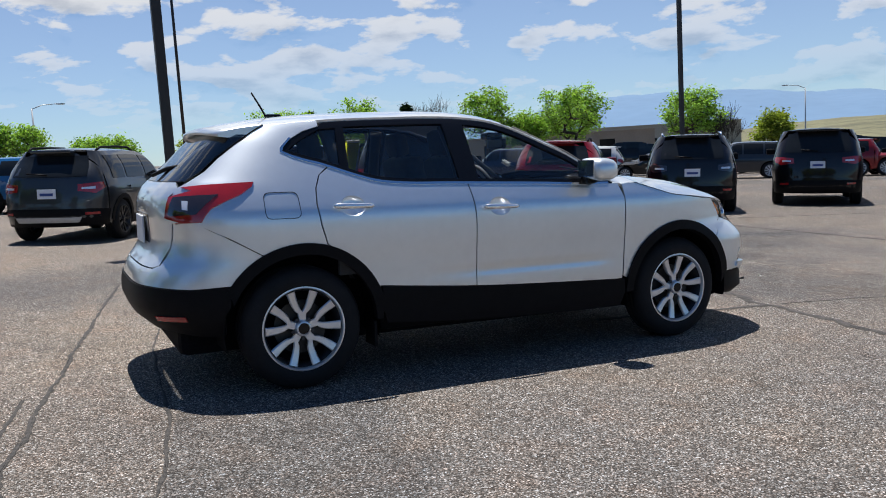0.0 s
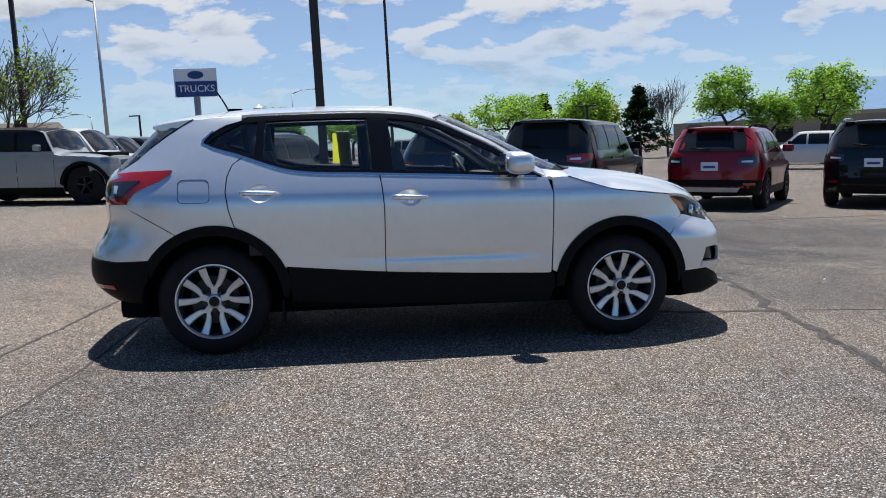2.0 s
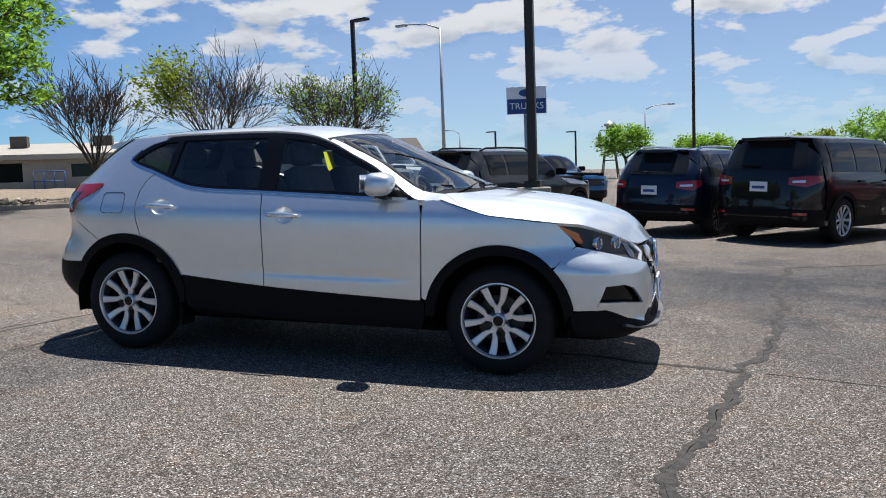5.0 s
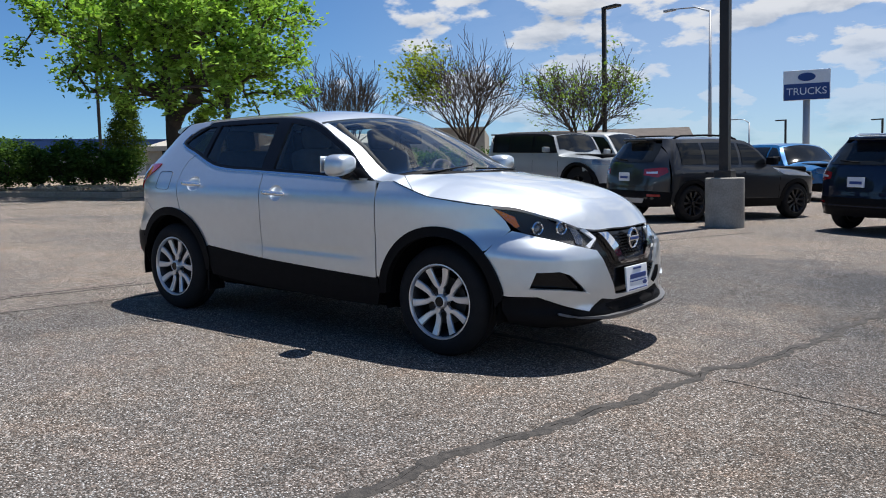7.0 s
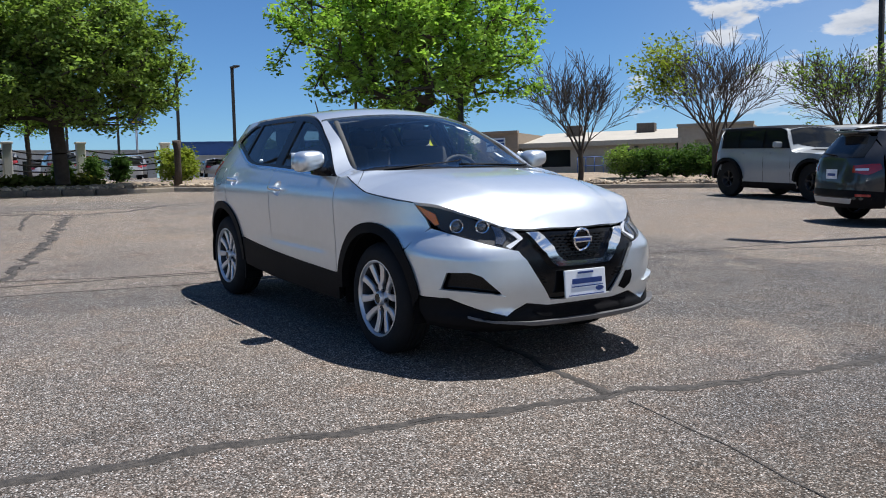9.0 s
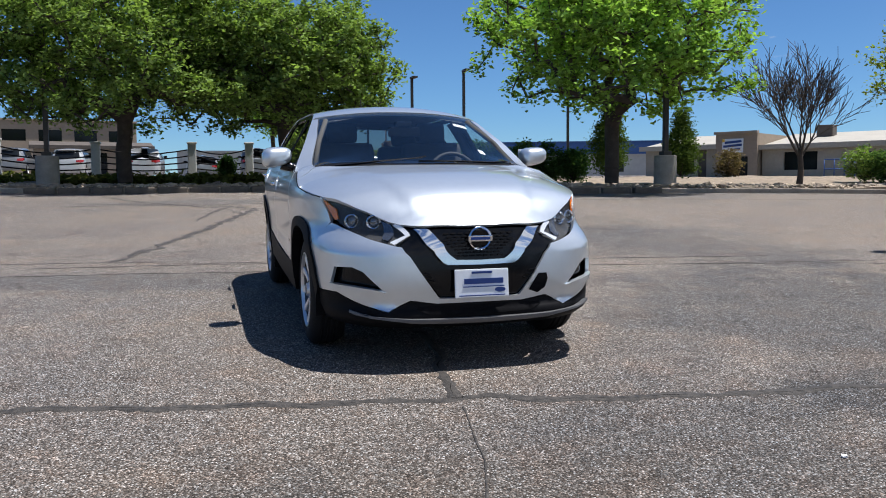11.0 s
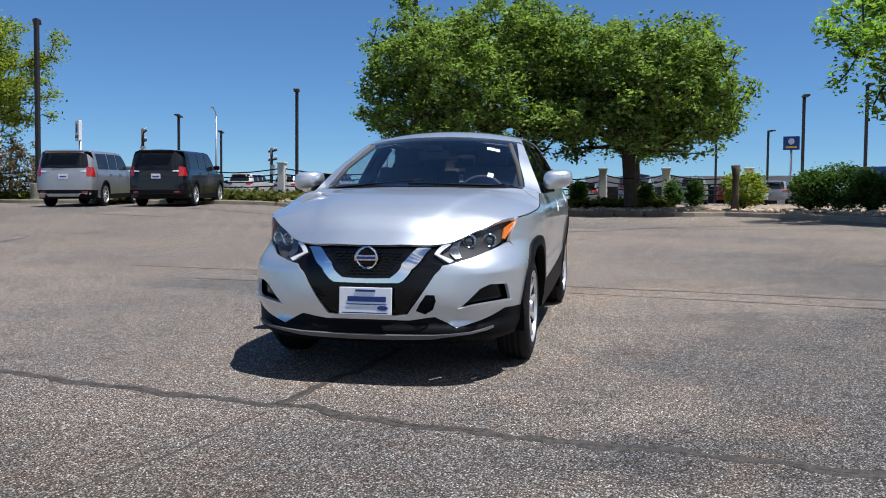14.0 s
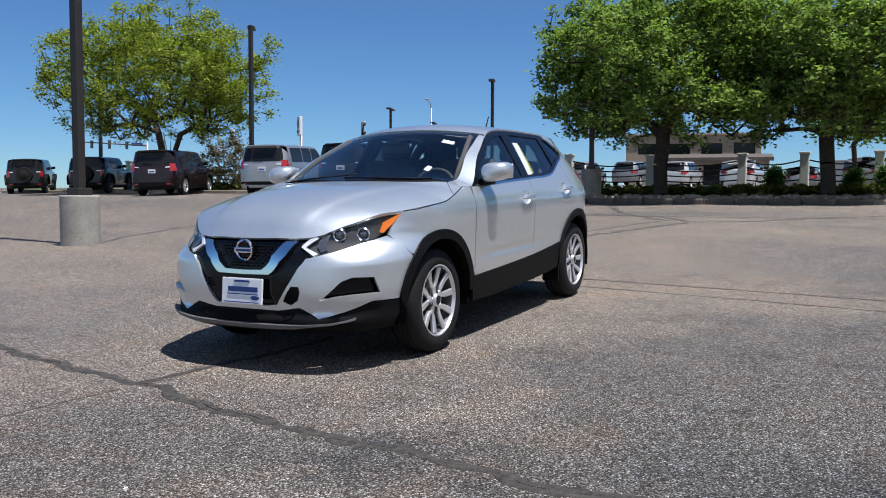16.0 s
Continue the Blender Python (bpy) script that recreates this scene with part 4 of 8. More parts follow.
    # dark joint between bonnet and fender
    for s in (1, -1):
        line_pts = [(0.955, 1.088), (1.06, 1.076), (1.151, 1.054), (1.215, 1.026), (1.279, 1.001), (1.36, 0.983), (1.442, 0.968), (1.55, 0.955), (1.66, 0.946)]
        pts = []
        for x, z in line_pts:
            z = min(z, E(x) - 0.002)
            pts.append((x, s * (float(H.W(x, z)) - 0.001), z))
        part("bonnet_joint", tube(pts, 0.003, 6), UNDER, car)

    # front end
    sy, sx = H.sy, H.sx
    v_out = [(0.44, 0.69), (0.40, 0.64), (0.30, 0.49), (0.236, 0.403)]
    lamp = [sx(1.66, 0.944), sy(0.70, zt(0.70)), sy(0.62, zt(0.62)), sy(0.53, zt(0.53)), sy(0.43, zt(0.43)), sy(0.385, 0.765), sy(0.465, 0.703), sy(0.60, 0.738), sx(1.89, 0.785), sx(1.83, 0.80), sx(1.74, 0.862)]
    both("lamp_housing", DASH, car, lamp, wf, h=0.04, depth=0.03, lift=-0.03)
    for lens in both("headlamp", LENS, car, lamp, wf, "clear headlamp lens", h=0.04, depth=0.012, lift=0.002):
        lens.visible_shadow = False
    both("drl", WHITE_LENS, car, [sy(0.455, 0.822), sy(0.475, 0.805), sy(0.415, 0.757), sy(0.50, 0.722), sy(0.48, 0.707), sy(0.388, 0.758)], wf, "white angled running light", h=0.03, depth=0.01, lift=-0.008)
    both("amber_marker", AMBER, car, [sx(1.672, 0.936), sx(1.79, 0.885), sx(1.82, 0.83), sx(1.80, 0.822), sx(1.745, 0.866)], wf, h=0.03, depth=0.01, lift=-0.01)
    both("reflector", CLEAR_LENS, car, [sy(0.535, 0.832), sy(0.49, 0.815), sy(0.475, 0.765), sy(0.51, 0.735), sy(0.54, 0.745)], wf, h=0.03, depth=0.012, lift=-0.02)
    for y in (0.672, 0.565):
        bezel = lathe([(0.028, 0.0), (0.03, -0.02), (0.036, -0.026), (0.042, -0.02), (0.042, 0.0)], 28)
        dome = lathe([(0.0, -0.026), (0.012, -0.024), (0.022, -0.017), (0.029, -0.006)], 24)
        px, py, _ = wf(np.array(sy(y, 0.82)[0]), np.array(0.82))
        for s in (1, -1):
            place = pose(float(px) - 0.038, s * float(py) * 0.985, 0.818, 0, 0, 90 + s * 22)
            ring_ob = part("projector_bezel", bezel, CHROME, car)
            ring_ob.matrix_basis = place
            dome_ob = part("projector", dome, CLEAR_LENS, car)
            dome_ob.matrix_basis = place
    # bumper skin: painted cheeks that wrap to the arches
    fog = [(0.782, 0.572), (0.70, 0.578), (0.648, 0.556), (0.60, 0.505), (0.548, 0.456), (0.63, 0.452), (0.80, 0.456)]
    cheek = [sx(1.783, 0.803), sx(1.83, 0.793), sx(1.89, 0.778), sy(0.60, 0.73), sy(0.465, 0.694)] + [sy(*p) for p in v_out] + [sy(0.12, 0.398), sy(0.0, 0.398), sy(0.0, 0.374), sy(0.25, 0.374), sy(0.36, 0.392), sy(0.40, 0.397), sy(0.52, 0.335), sy(0.65, 0.372), sy(0.77, 0.43), sx(1.80, 0.425), sx(1.755, 0.43)] + [(sx(x, z)) for x, z in arc(*fa, FR, 20, 44, 6)]
    part("front_bumper", panel(full(cheek), wf, h=0.04, depth=0.02, holes=[[sy(*p) for p in fog], [sy(-y, z) for y, z in fog]]), SILVER, car, "silver painted bumper")
    both("fog_recess", GLOSS_BLACK, car, [sy(*p) for p in fog], wf, h=0.04, depth=0.0, lift=-0.045)
    both("fog_blade", SILVER, car, [sy(0.80, 0.478), sy(0.70, 0.474), sy(0.60, 0.462), sy(0.53, 0.446), sy(0.56, 0.436), sy(0.68, 0.438), sy(0.80, 0.446)], wf, "silver ledge under the fog recess", h=0.03, depth=0.03, lift=0.012)
    # black centre with V of chrome and mesh
    centre = [sy(-y, z) for y, z in [(0.0, 0.402), (0.23, 0.407)] + [(y - 0.006, z) for y, z in v_out[::-1][1:]] + [(0.457, 0.70), (0.378, 0.765), (0.42, zt(0.42))]]
    centre = centre + [sy(y, zt(y)) for y in (-0.3, -0.2, -0.1, 0.1, 0.2, 0.3)] + [(-a, z) for a, z in centre[::-1]]
    part("grille_panel", panel(centre, wf, h=0.05, depth=0.02, lift=-0.022), GLOSS_BLACK, car)
    vee = [(0.368, zt(0.36) - 0.004), (0.268, 0.668), (0.222, 0.606), (0.195, 0.59), (0.0, 0.586)]
    vin = [(0.0, 0.612), (0.14, 0.616), (0.158, 0.628), (0.21, 0.70), (0.292, zt(0.29) - 0.004)]
    vpts = [sy(-y, z) for y, z in vee] + [sy(y, z) for y, z in vee[::-1][1:]] + [sy(y, z) for y, z in vin[::-1]] + [sy(-y, z) for y, z in vin[1:]]
    part("chrome_vee", panel(vpts, wf, h=0.025, depth=0.03, lift=0.012), CHROME, car, "chrome V-shaped grille surround")
    mesh_bars = []
    for row in range(11):
        z = 0.635 + row * 0.018
        half = 0.155 + (z - 0.632) * 0.62
        n = int(half / 0.021)
        for k in range(-n, n + 1):
            y = (k + (0.5 if row % 2 else 0)) * 0.042
            if abs(y) < half - 0.022 and z < zt(y) - 0.02:
                mesh_bars.append(panel([sy(y - 0.018, z), sy(y - 0.009, z + 0.007), sy(y + 0.009, z + 0.007), sy(y + 0.018, z), sy(y + 0.009, z - 0.003), sy(y - 0.009, z - 0.003)], wf, h=0.05, depth=0.01, lift=-0.008))
    part("grille_mesh", join_meshes("grille_mesh", mesh_bars), TRIM, car)
    for z in (0.545, 0.525, 0.505):
        both("slat", TRIM, car, [sy(0.26 + (z - 0.5) * 0.75, z), sy(0.335 + (z - 0.5) * 0.75, z + 0.012), sy(0.335 + (z - 0.5) * 0.75, z + 0.005), sy(0.26 + (z - 0.5) * 0.75, z - 0.006)], wf, h=0.05, depth=0.012, lift=-0.01)
    # badge: plain ring and bar
    ringm = lathe([(0.054, -0.006), (0.06, -0.012), (0.067, -0.006), (0.067, 0.006), (0.054, 0.006)], 40)
    rg = part("badge_ring", ringm, CHROME, car)
    rg.matrix_basis = pose(2.197, 0, 0.732, 0, 0, 90)
    part("badge_bar", box((2.203, 0, 0.732), (0.014, 0.142, 0.034), bevel=0.004), CHROME, car)
    part("badge_mark", box((2.2115, 0, 0.732), (0.003, 0.112, 0.015)), PLATE_BLUE, car)
    part("badge_disc", box((2.19, 0, 0.732), (0.01, 0.09, 0.09), bevel=0.004), GLOSS_BLACK, car)
    # lower mouth and lip
    lower = [sy(0.0, 0.37), sy(0.25, 0.37), sy(0.36, 0.388), sy(0.40, 0.392), sy(0.52, 0.331), sy(0.65, 0.368), sy(0.77, 0.425), sx(1.77, 0.415), sx(1.765, 0.34), sx(1.80, 0.26), sy(0.5, 0.225), sy(0.0, 0.215)]
    part("lower_bumper", panel(full(lower), wf, h=0.05, depth=0.02), TRIM, car, "textured black lower bumper")
    lip = [sy(0.0, 0.294), sy(0.4, 0.298), sy(0.6, 0.311), sy(0.70, 0.334), sy(0.70, 0.325), sy(0.6, 0.302), sy(0.4, 0.289), sy(0.0, 0.285)]
    part("bumper_lip", panel(full(lip), wf, h=0.05, depth=0.035, lift=0.03), LIP_GREY, car, "grey ledge along the lower bumper")
    mouth = [sy(0.0, 0.362), sy(0.22, 0.362), sy(0.36, 0.372), sy(0.385, 0.355), sy(0.30, 0.318), sy(0.0, 0.31)]
    part("mouth", panel(full(mouth), wf, h=0.05, depth=0.0, lift=0.003), UNDER, car, "")
    # the broken piece beside the plate
    hole = [sy(0.292, 0.432), sy(0.318, 0.478), sy(0.35, 0.524), sy(0.40, 0.524), sy(0.408, 0.49), sy(0.392, 0.442), sy(0.346, 0.412)]
    part("broken_corner", panel(hole, wf, h=0.03, depth=0.004, lift=0.004), UNDER, car, "black hole broken through the silver bumper")
    # dealer plate: plain bars for lettering
    pl = part("plate", box((2.232, 0, 0.484), (0.012, 0.315, 0.158), Euler((0, radians(-6), 0)).to_matrix(), 0.004), PLATE_WHITE, car, "white dealer plate with blue bars")
    for y, z, w, h2 in ((0.0, 0.545, 0.12, 0.012), (0.01, 0.497, 0.23, 0.03), (0.01, 0.467, 0.24, 0.006), (0.0, 0.418, 0.27, 0.006)):
        part("plate_bar", box((2.2405 - (z - 0.484) * 0.105, y, z), (0.003, w, h2)), PLATE_BLUE, pl)
    part("plate_oval", lathe([(0.0, -0.001), (0.02, -0.001), (0.02, 0.001)], 20), PLATE_BLUE, pl).matrix_basis = pose(2.2435, 0.105, 0.447, 0, 0, 90) @ Matrix.Diagonal((1.6, 1, 0.7, 1))

    # rear end
    bx = lambda x, z: H.sx(x, z, 1, False)
    by = lambda y, z: H.sy(y, z, False)
    tail_lamp = [by(0.60, 1.085), by(0.70, 1.118), bx(-1.90, 1.135), bx(-1.80, 1.146), bx(-1.68, 1.152), bx(-1.548, 1.157), bx(-1.56, 1.135), bx(-1.62, 1.095), bx(-1.70, 1.062), bx(-1.78, 1.022), bx(-1.812, 0.985), bx(-1.828, 0.953), bx(-1.95, 0.948), by(0.70, 0.955), by(0.60, 0.975)]
    both("tail_lamp", RED_LENS, car, tail_lamp, wb, "red wrap-around tail lamp with smoked middle", h=0.035, depth=0.02, lift=0.008, flip=True)
    both("lamp_inset", DARK_LENS, car, [by(0.63, 1.05), bx(-1.94, 1.085), bx(-1.84, 1.092), bx(-1.735, 1.095), bx(-1.80, 1.045), bx(-1.85, 0.995), bx(-1.96, 0.985), by(0.63, 0.995)], wb, h=0.035, depth=0.008, lift=0.011, flip=True)
    both("lamp_spot", WHITE_LENS, car, [bx(-1.905, 1.065), bx(-1.878, 1.063), bx(-1.885, 1.015), bx(-1.908, 1.02)], wb, h=0.035, depth=0.006, lift=0.013, flip=True)
    cheek_r = [by(0.0, 0.70), by(0.55, 0.70), by(0.60, 0.72), by(0.66, 0.945), bx(-1.94, 0.942), bx(-1.835, 0.945), bx(-1.83, 0.93), bx(-1.69, 0.852), bx(-1.535, 0.762)] + [bx(x, z) for x, z in arc(*ra, RR, 120, 146, 5)] + [bx(-1.70, 0.612), bx(-1.9, 0.60), by(0.6, 0.61), by(0.0, 0.61)]
    part("rear_bumper", panel(full(cheek_r), wb, h=0.05, depth=0.02, flip=True), SILVER, car, "silver painted rear bumper")
    low_r = [by(0.0, 0.605), by(0.6, 0.605), bx(-1.9, 0.595), bx(-1.70, 0.607), bx(-1.71, 0.5), bx(-1.735, 0.34), bx(-1.85, 0.34), by(0.6, 0.36), by(0.0, 0.36)]
    part("rear_cladding", panel(full(low_r), wb, h=0.06, depth=0.03, lift=0.008, flip=True), TRIM, car, "black lower rear bumper")
    both("rear_reflector", RED_LENS, car, [by(0.62, 0.455), by(0.76, 0.455), by(0.76, 0.43), by(0.62, 0.43)], wb, h=0.05, depth=0.01, lift=0.012, flip=True)
    gate = [by(0.0, 1.165), by(0.55, 1.165), by(0.62, 1.13), by(0.59, 1.09), by(0.59, 0.97), by(0.65, 0.95), by(0.59, 0.72), by(0.54, 0.706), by(0.0, 0.706)]
    part("tailgate", panel(full(gate), wb, h=0.05, depth=0.02, flip=True), SILVER, car, "")
    part("plate_recess", panel([by(-0.3, 0.985), by(0.3, 0.985), by(0.27, 0.82), by(-0.27, 0.82)], wb, flip=True, h=0.06, depth=0.01, lift=0.003), GLOSS_BLACK, car)
    part("rear_plate", box((-2.055, 0, 0.89), (0.012, 0.315, 0.158), bevel=0.004), PLATE_WHITE, car, "white dealer plate")
    bg_out = [by(0.0, 1.17), by(0.58, 1.17), bx(-1.88, 1.168), bx(-1.79, 1.226), bx(-1.712, 1.294), bx(-1.612, 1.366), bx(-1.53, 1.42), by(0.0, 1.44)]
    part("rear_screen", panel(full(bg_out), wb, h=0.05, depth=0.01, flip=True), REAR_GLASS, car, "dark heated rear window")
    # roof spoiler
    bm = bmesh.new()
    rows = []
    for x, dz in ((-1.46, 0.0), (-1.6, 0.0), (-1.70, -0.003), (-1.745, -0.012), (-1.745, -0.03), (-1.70, -0.042), (-1.56, -0.06), (-1.46, -0.09)):
        row = []
        for y in np.linspace(-1, 1, 17):
            half = 0.60 - 0.05 * (abs(x) - 1.46) / 0.28
            xx = x + 0.07 * abs(y) ** 3
            yy = y * half
            row.append(bm.verts.new((xx, yy, float(H.T(max(xx, -1.75), yy)) + dz)))
        rows.append(row)
    for a, b in zip(rows, rows[1:]):
        for i in range(16):
            bm.faces.new((a[i], a[i + 1], b[i + 1], b[i])).smooth = True
    for i in (0, 16):
        bm.faces.new([r[i] for r in rows])
    bmesh.ops.recalc_face_normals(bm, faces=bm.faces)
    part("spoiler", bm, SILVER, car, "silver roof spoiler")

    # joint between spoiler and quarter
    for s in (1, -1):
        part("spoiler_joint", tube([(-1.435, s * (we(-1.435) + 0.001), E(-1.435) + 0.001), (-1.5, s * (float(H.W(-1.5, 1.435)) + 0.002), 1.435), (-1.6, s * (float(H.W(-1.6, 1.37)) + 0.002), 1.37), (-1.70, s * (float(H.W(-1.7, 1.295)) + 0.002), 1.295)], 0.004, 6), UNDER, car)

    # dark inner tub, wheel houses, floor
    bm = box((0.0, 0, 0.45), (3.9, 1.2, 0.5), bevel=0.05)
    part("underbody", bm, UNDER, car)
    part("door_core", box((0.0, 0, 0.62), (1.72, 1.66, 0.7), bevel=0.05), UNDER, car)
    part("engine_bay", box((1.5, 0, 0.62), (0.8, 1.1, 0.5), bevel=0.1), UNDER, car)
    # unseen block, added to stop sun leaking through the nose gaps
    part("nose_sun_block", box((1.8, 0, 0.49), (0.36, 1.2, 0.38), bevel=0.04), UNDER, car)
    part("boot_core", box((-1.5, 0, 0.7), (0.85, 1.2, 0.5), bevel=0.1), UNDER, car)
    for x, r in ((ra[0], RR - 0.03), (fa[0], FR - 0.03)):
        for s in (1, -1):
            part("wheel_house", lathe([(r, s * 0.52), (r, s * 0.86)], 20, "Y", (x, 0, 0.345), radians(-12), radians(204)), UNDER, car)
    for s in (1, -1):
        part("mud_guard", box((-0.90, s * 0.8, 0.27), (0.02, 0.15, 0.15), bevel=0.005), TRIM, car)

    add_wheels(car, wheel_meshes(), [(1.323, -0.762, 0.345), (1.323, 0.762, 0.345), (-1.323, -0.775, 0.345), (-1.323, 0.775, 0.345)], ALLOY, turn=0.0)

    # door handles over their dished cups
    for hx, hz in CUPS:
        def dish(x, z, hx=hx, hz=hz):
            r = np.sqrt(((x - hx) / 0.074) ** 2 + ((z - hz) / 0.056) ** 2)
            return x, -H.W(x, z) + 0.03 * np.clip(1 - r ** 2, 0, 1) ** 0.7, z
        both("handle_cup", SILVER, car, cup_ring(hx, hz), dish, h=0.012, depth=0.0)
        for s in (-1, 1):
            w = float(H.W(hx, hz))
            slope = math.atan2(float(H.W(hx + 0.1, hz) - H.W(hx - 0.1, hz)), 0.2)
            bm = bmesh.new()
            rows = []
            for k in range(13):
                u = -1 + k / 6
                r = 0.0175 * (1 - 0.22 * (u + 1) / 2) * (1 - abs(u) ** 8 * 0.5)
                bow = 0.034 - 0.012 * u ** 4
                rows.append([bm.verts.new((hx + 0.12 * u, s * (w + bow + 0.012 * math.cos(a) * (1 - abs(u) ** 8 * 0.6) + slope * 0.12 * u), hz + r * math.sin(a) - 0.003 * u)) for a in np.linspace(0, math.tau, 13)[:-1]])
            for p, q in zip(rows, rows[1:]):
                for k in range(12):
                    bm.faces.new((p[k], p[(k + 1) % 12], q[(k + 1) % 12], q[k])).smooth = True
            bm.faces.new(rows[0])
            bm.faces.new(rows[-1][::-1])
            bmesh.ops.recalc_face_normals(bm, faces=bm.faces)
            part("door_handle", bm, CHROME_SATIN, car, "bright silver pull handle")
    flap = rounded([(-1.512, 1.1), (-1.325, 1.1), (-1.318, 0.958), (-1.512, 0.958)], 0.035)
    ring = [flap, [(x * 0.968 + -1.415 * 0.032, z * 0.955 + 1.03 * 0.045) for x, z in flap]]
    part("fuel_flap", panel(flap, side, h=0.05, depth=0.004, lift=0.0015, holes=[]), SILVER, car)
    part("flap_gap", panel(ring[0], side, h=0.05, depth=0.001, lift=0.0032, holes=[ring[1]]), UNDER, car)

    # mirrors
    for s in (-1, 1):
        bm = bmesh.new()
        bmesh.ops.create_uvsphere(bm, u_segments=24, v_segments=14, radius=1.0)
        for v in bm.verts:
            x, y, z = v.co
            f = lambda q, n: math.copysign(abs(q) ** n, q)
            x, y, z = f(x, 0.7), f(y, 0.62), f(z, 0.68)
            back = min(x, 0.0)
            v.co = (0.575 + (0.115 * x if x > 0 else 0.075 * x) - 0.03 * (y * s) * 0.5, s * (0.965 + 0.105 * y * 1.0), 1.178 + 0.068 * z * (1 - 0.12 * y * s) + 0.012 * y * s)
        for fc in bm.faces:
            fc.smooth = True
        part("mirror_shell", bm, SILVER, car, "silver door mirror shell")
        part("mirror_glass", box((0.497, s * 0.965, 1.18), (0.006, 0.17, 0.105), bevel=0.003), CHROME, car)
        part("mirror_foot", tube([(0.60, s * 0.80, 1.085), (0.59, s * 0.87, 1.105), (0.58, s * 0.93, 1.125)], [0.035, 0.032, 0.04], 10), GLOSS_BLACK, car)
    tri = [(0.60, float(gut(0.60)) - 0.03), (0.775, float(gut(0.775)) + 0.0), (0.775, float(belt(0.775)) + 0.0), (0.60, float(belt(0.6)) + 0.01)]
    both("sail_panel", GLOSS_BLACK, car, tri, side, h=0.05, depth=0.01, lift=0.001)

    # aerial, wipers
    part("aerial", tube([(-1.263, 0, 1.545), (-1.30, 0, 1.615), (-1.352, 0, 1.70)], [0.007, 0.006, 0.005], 6), TRIM, car)
    part("aerial_foot", box((-1.22, 0, 1.552), (0.10, 0.035, 0.03), bevel=0.012), GLOSS_BLACK, car)
    for pts in ([(1.0, -0.62), (1.01, -0.35), (0.985, -0.05), (0.955, 0.02)], [(1.035, -0.05), (1.03, 0.25), (0.99, 0.5), (0.93, 0.62)]):
        part("wiper", tube([(x, y, float(H.T(x + 0.035, y)) + 0.01) for x, y in pts], 0.006, 6), TRIM, car, "black wiper")
    part("rear_wiper", tube([(-1.97, 0.0, 1.2), (-1.90, -0.12, 1.24), (-1.86, -0.30, 1.25)], 0.012, 6), TRIM, car)

    # inside: seats, dash, wheel, mirror
    def seat(x, y, w=0.5, head=True, z=0.0):
        bm = bmesh.new()
        box_bm(bm, (x, y, 0.66 + z), (0.5, w, 0.18), bevel=0.05)
        box_bm(bm, (x - 0.27, y, 0.98 + z), (0.16, w, 0.62), Euler((0, radians(-16), 0)).to_matrix(), 0.06)
        if head:
            box_bm(bm, (x - 0.38, y, 1.365 + z), (0.10, 0.25, 0.17), Euler((0, radians(-12), 0)).to_matrix(), 0.045)
            tube_bm(bm, [(x - 0.35, y - 0.05, 1.22 + z), (x - 0.375, y - 0.05, 1.33 + z)], 0.008, 6)
            tube_bm(bm, [(x - 0.35, y + 0.05, 1.22 + z), (x - 0.375, y + 0.05, 1.33 + z)], 0.008, 6)
        for f in bm.faces:
            f.smooth = True
        part("seat", bm, CLOTH, car, "black cloth seat with head restraint")
    seat(0.16, -0.37)
    seat(0.16, 0.37)
    seat(-0.72, -0.36, 0.52, z=-0.02)
    seat(-0.72, 0.36, 0.52, z=-0.02)
    part("dashboard", box((0.78, 0, 0.93), (0.42, 1.36, 0.24), bevel=0.07), DASH, car)
    part("binnacle", box((0.62, 0.37, 1.04), (0.16, 0.34, 0.10), bevel=0.04), DASH, car)
    sw = bmesh.new()
    ring = [Vector((math.sin(a) * 0.07 * 0, math.cos(a) * 0.185, math.sin(a) * 0.185)) for a in np.linspace(0, math.tau, 25)]
    tube_bm(sw, ring, 0.016, 8, False)
    box_bm(sw, (0, 0, 0), (0.05, 0.17, 0.10), bevel=0.02)
    box_bm(sw, (0, 0, 0), (0.02, 0.35, 0.03))
    stw = part("steering_wheel", sw, DASH, car)
    stw.matrix_basis = pose(0.48, 0.37, 1.03, 0, -24, 0)
    part("inner_mirror", box((0.40, 0, 1.36), (0.03, 0.24, 0.075), bevel=0.012), GLOSS_BLACK, car)
    part("sensor_pod", box((0.36, 0, 1.415), (0.12, 0.12, 0.05), bevel=0.015), GLOSS_BLACK, car)
    lin = [(x, -we(x) + 0.05) for x in xs(-1.4, 0.15, 10)] + [(0.2, y) for y in xs(-0.5, 0.5, 6)] + [(x, we(x) - 0.05) for x in xs(0.15, -1.4, 10)]
    part("headliner", panel(lin, top, h=0.12, depth=0.0, lift=-0.035), LINER, car)
    for s in (-1, 1):
        pil2 = tube([(-0.26, s * 0.78, 1.08), (-0.28, s * 0.675, 1.3), (-0.30, s * 0.58, 1.46)], [0.045, 0.04, 0.045], 8)
        part("inner_pillar", pil2, DASH, car)
        part("inner_pillar", tube([(-1.02, s * 0.74, 1.15), (-1.05, s * 0.635, 1.35), (-1.06, s * 0.56, 1.45)], [0.05, 0.045, 0.05], 8), DASH, car)
        part("inner_pillar", tube([(-1.66, s * 0.62, 1.12), (-1.5, s * 0.56, 1.34), (-1.42, s * 0.5, 1.43)], [0.08, 0.06, 0.05], 8), DASH, car)
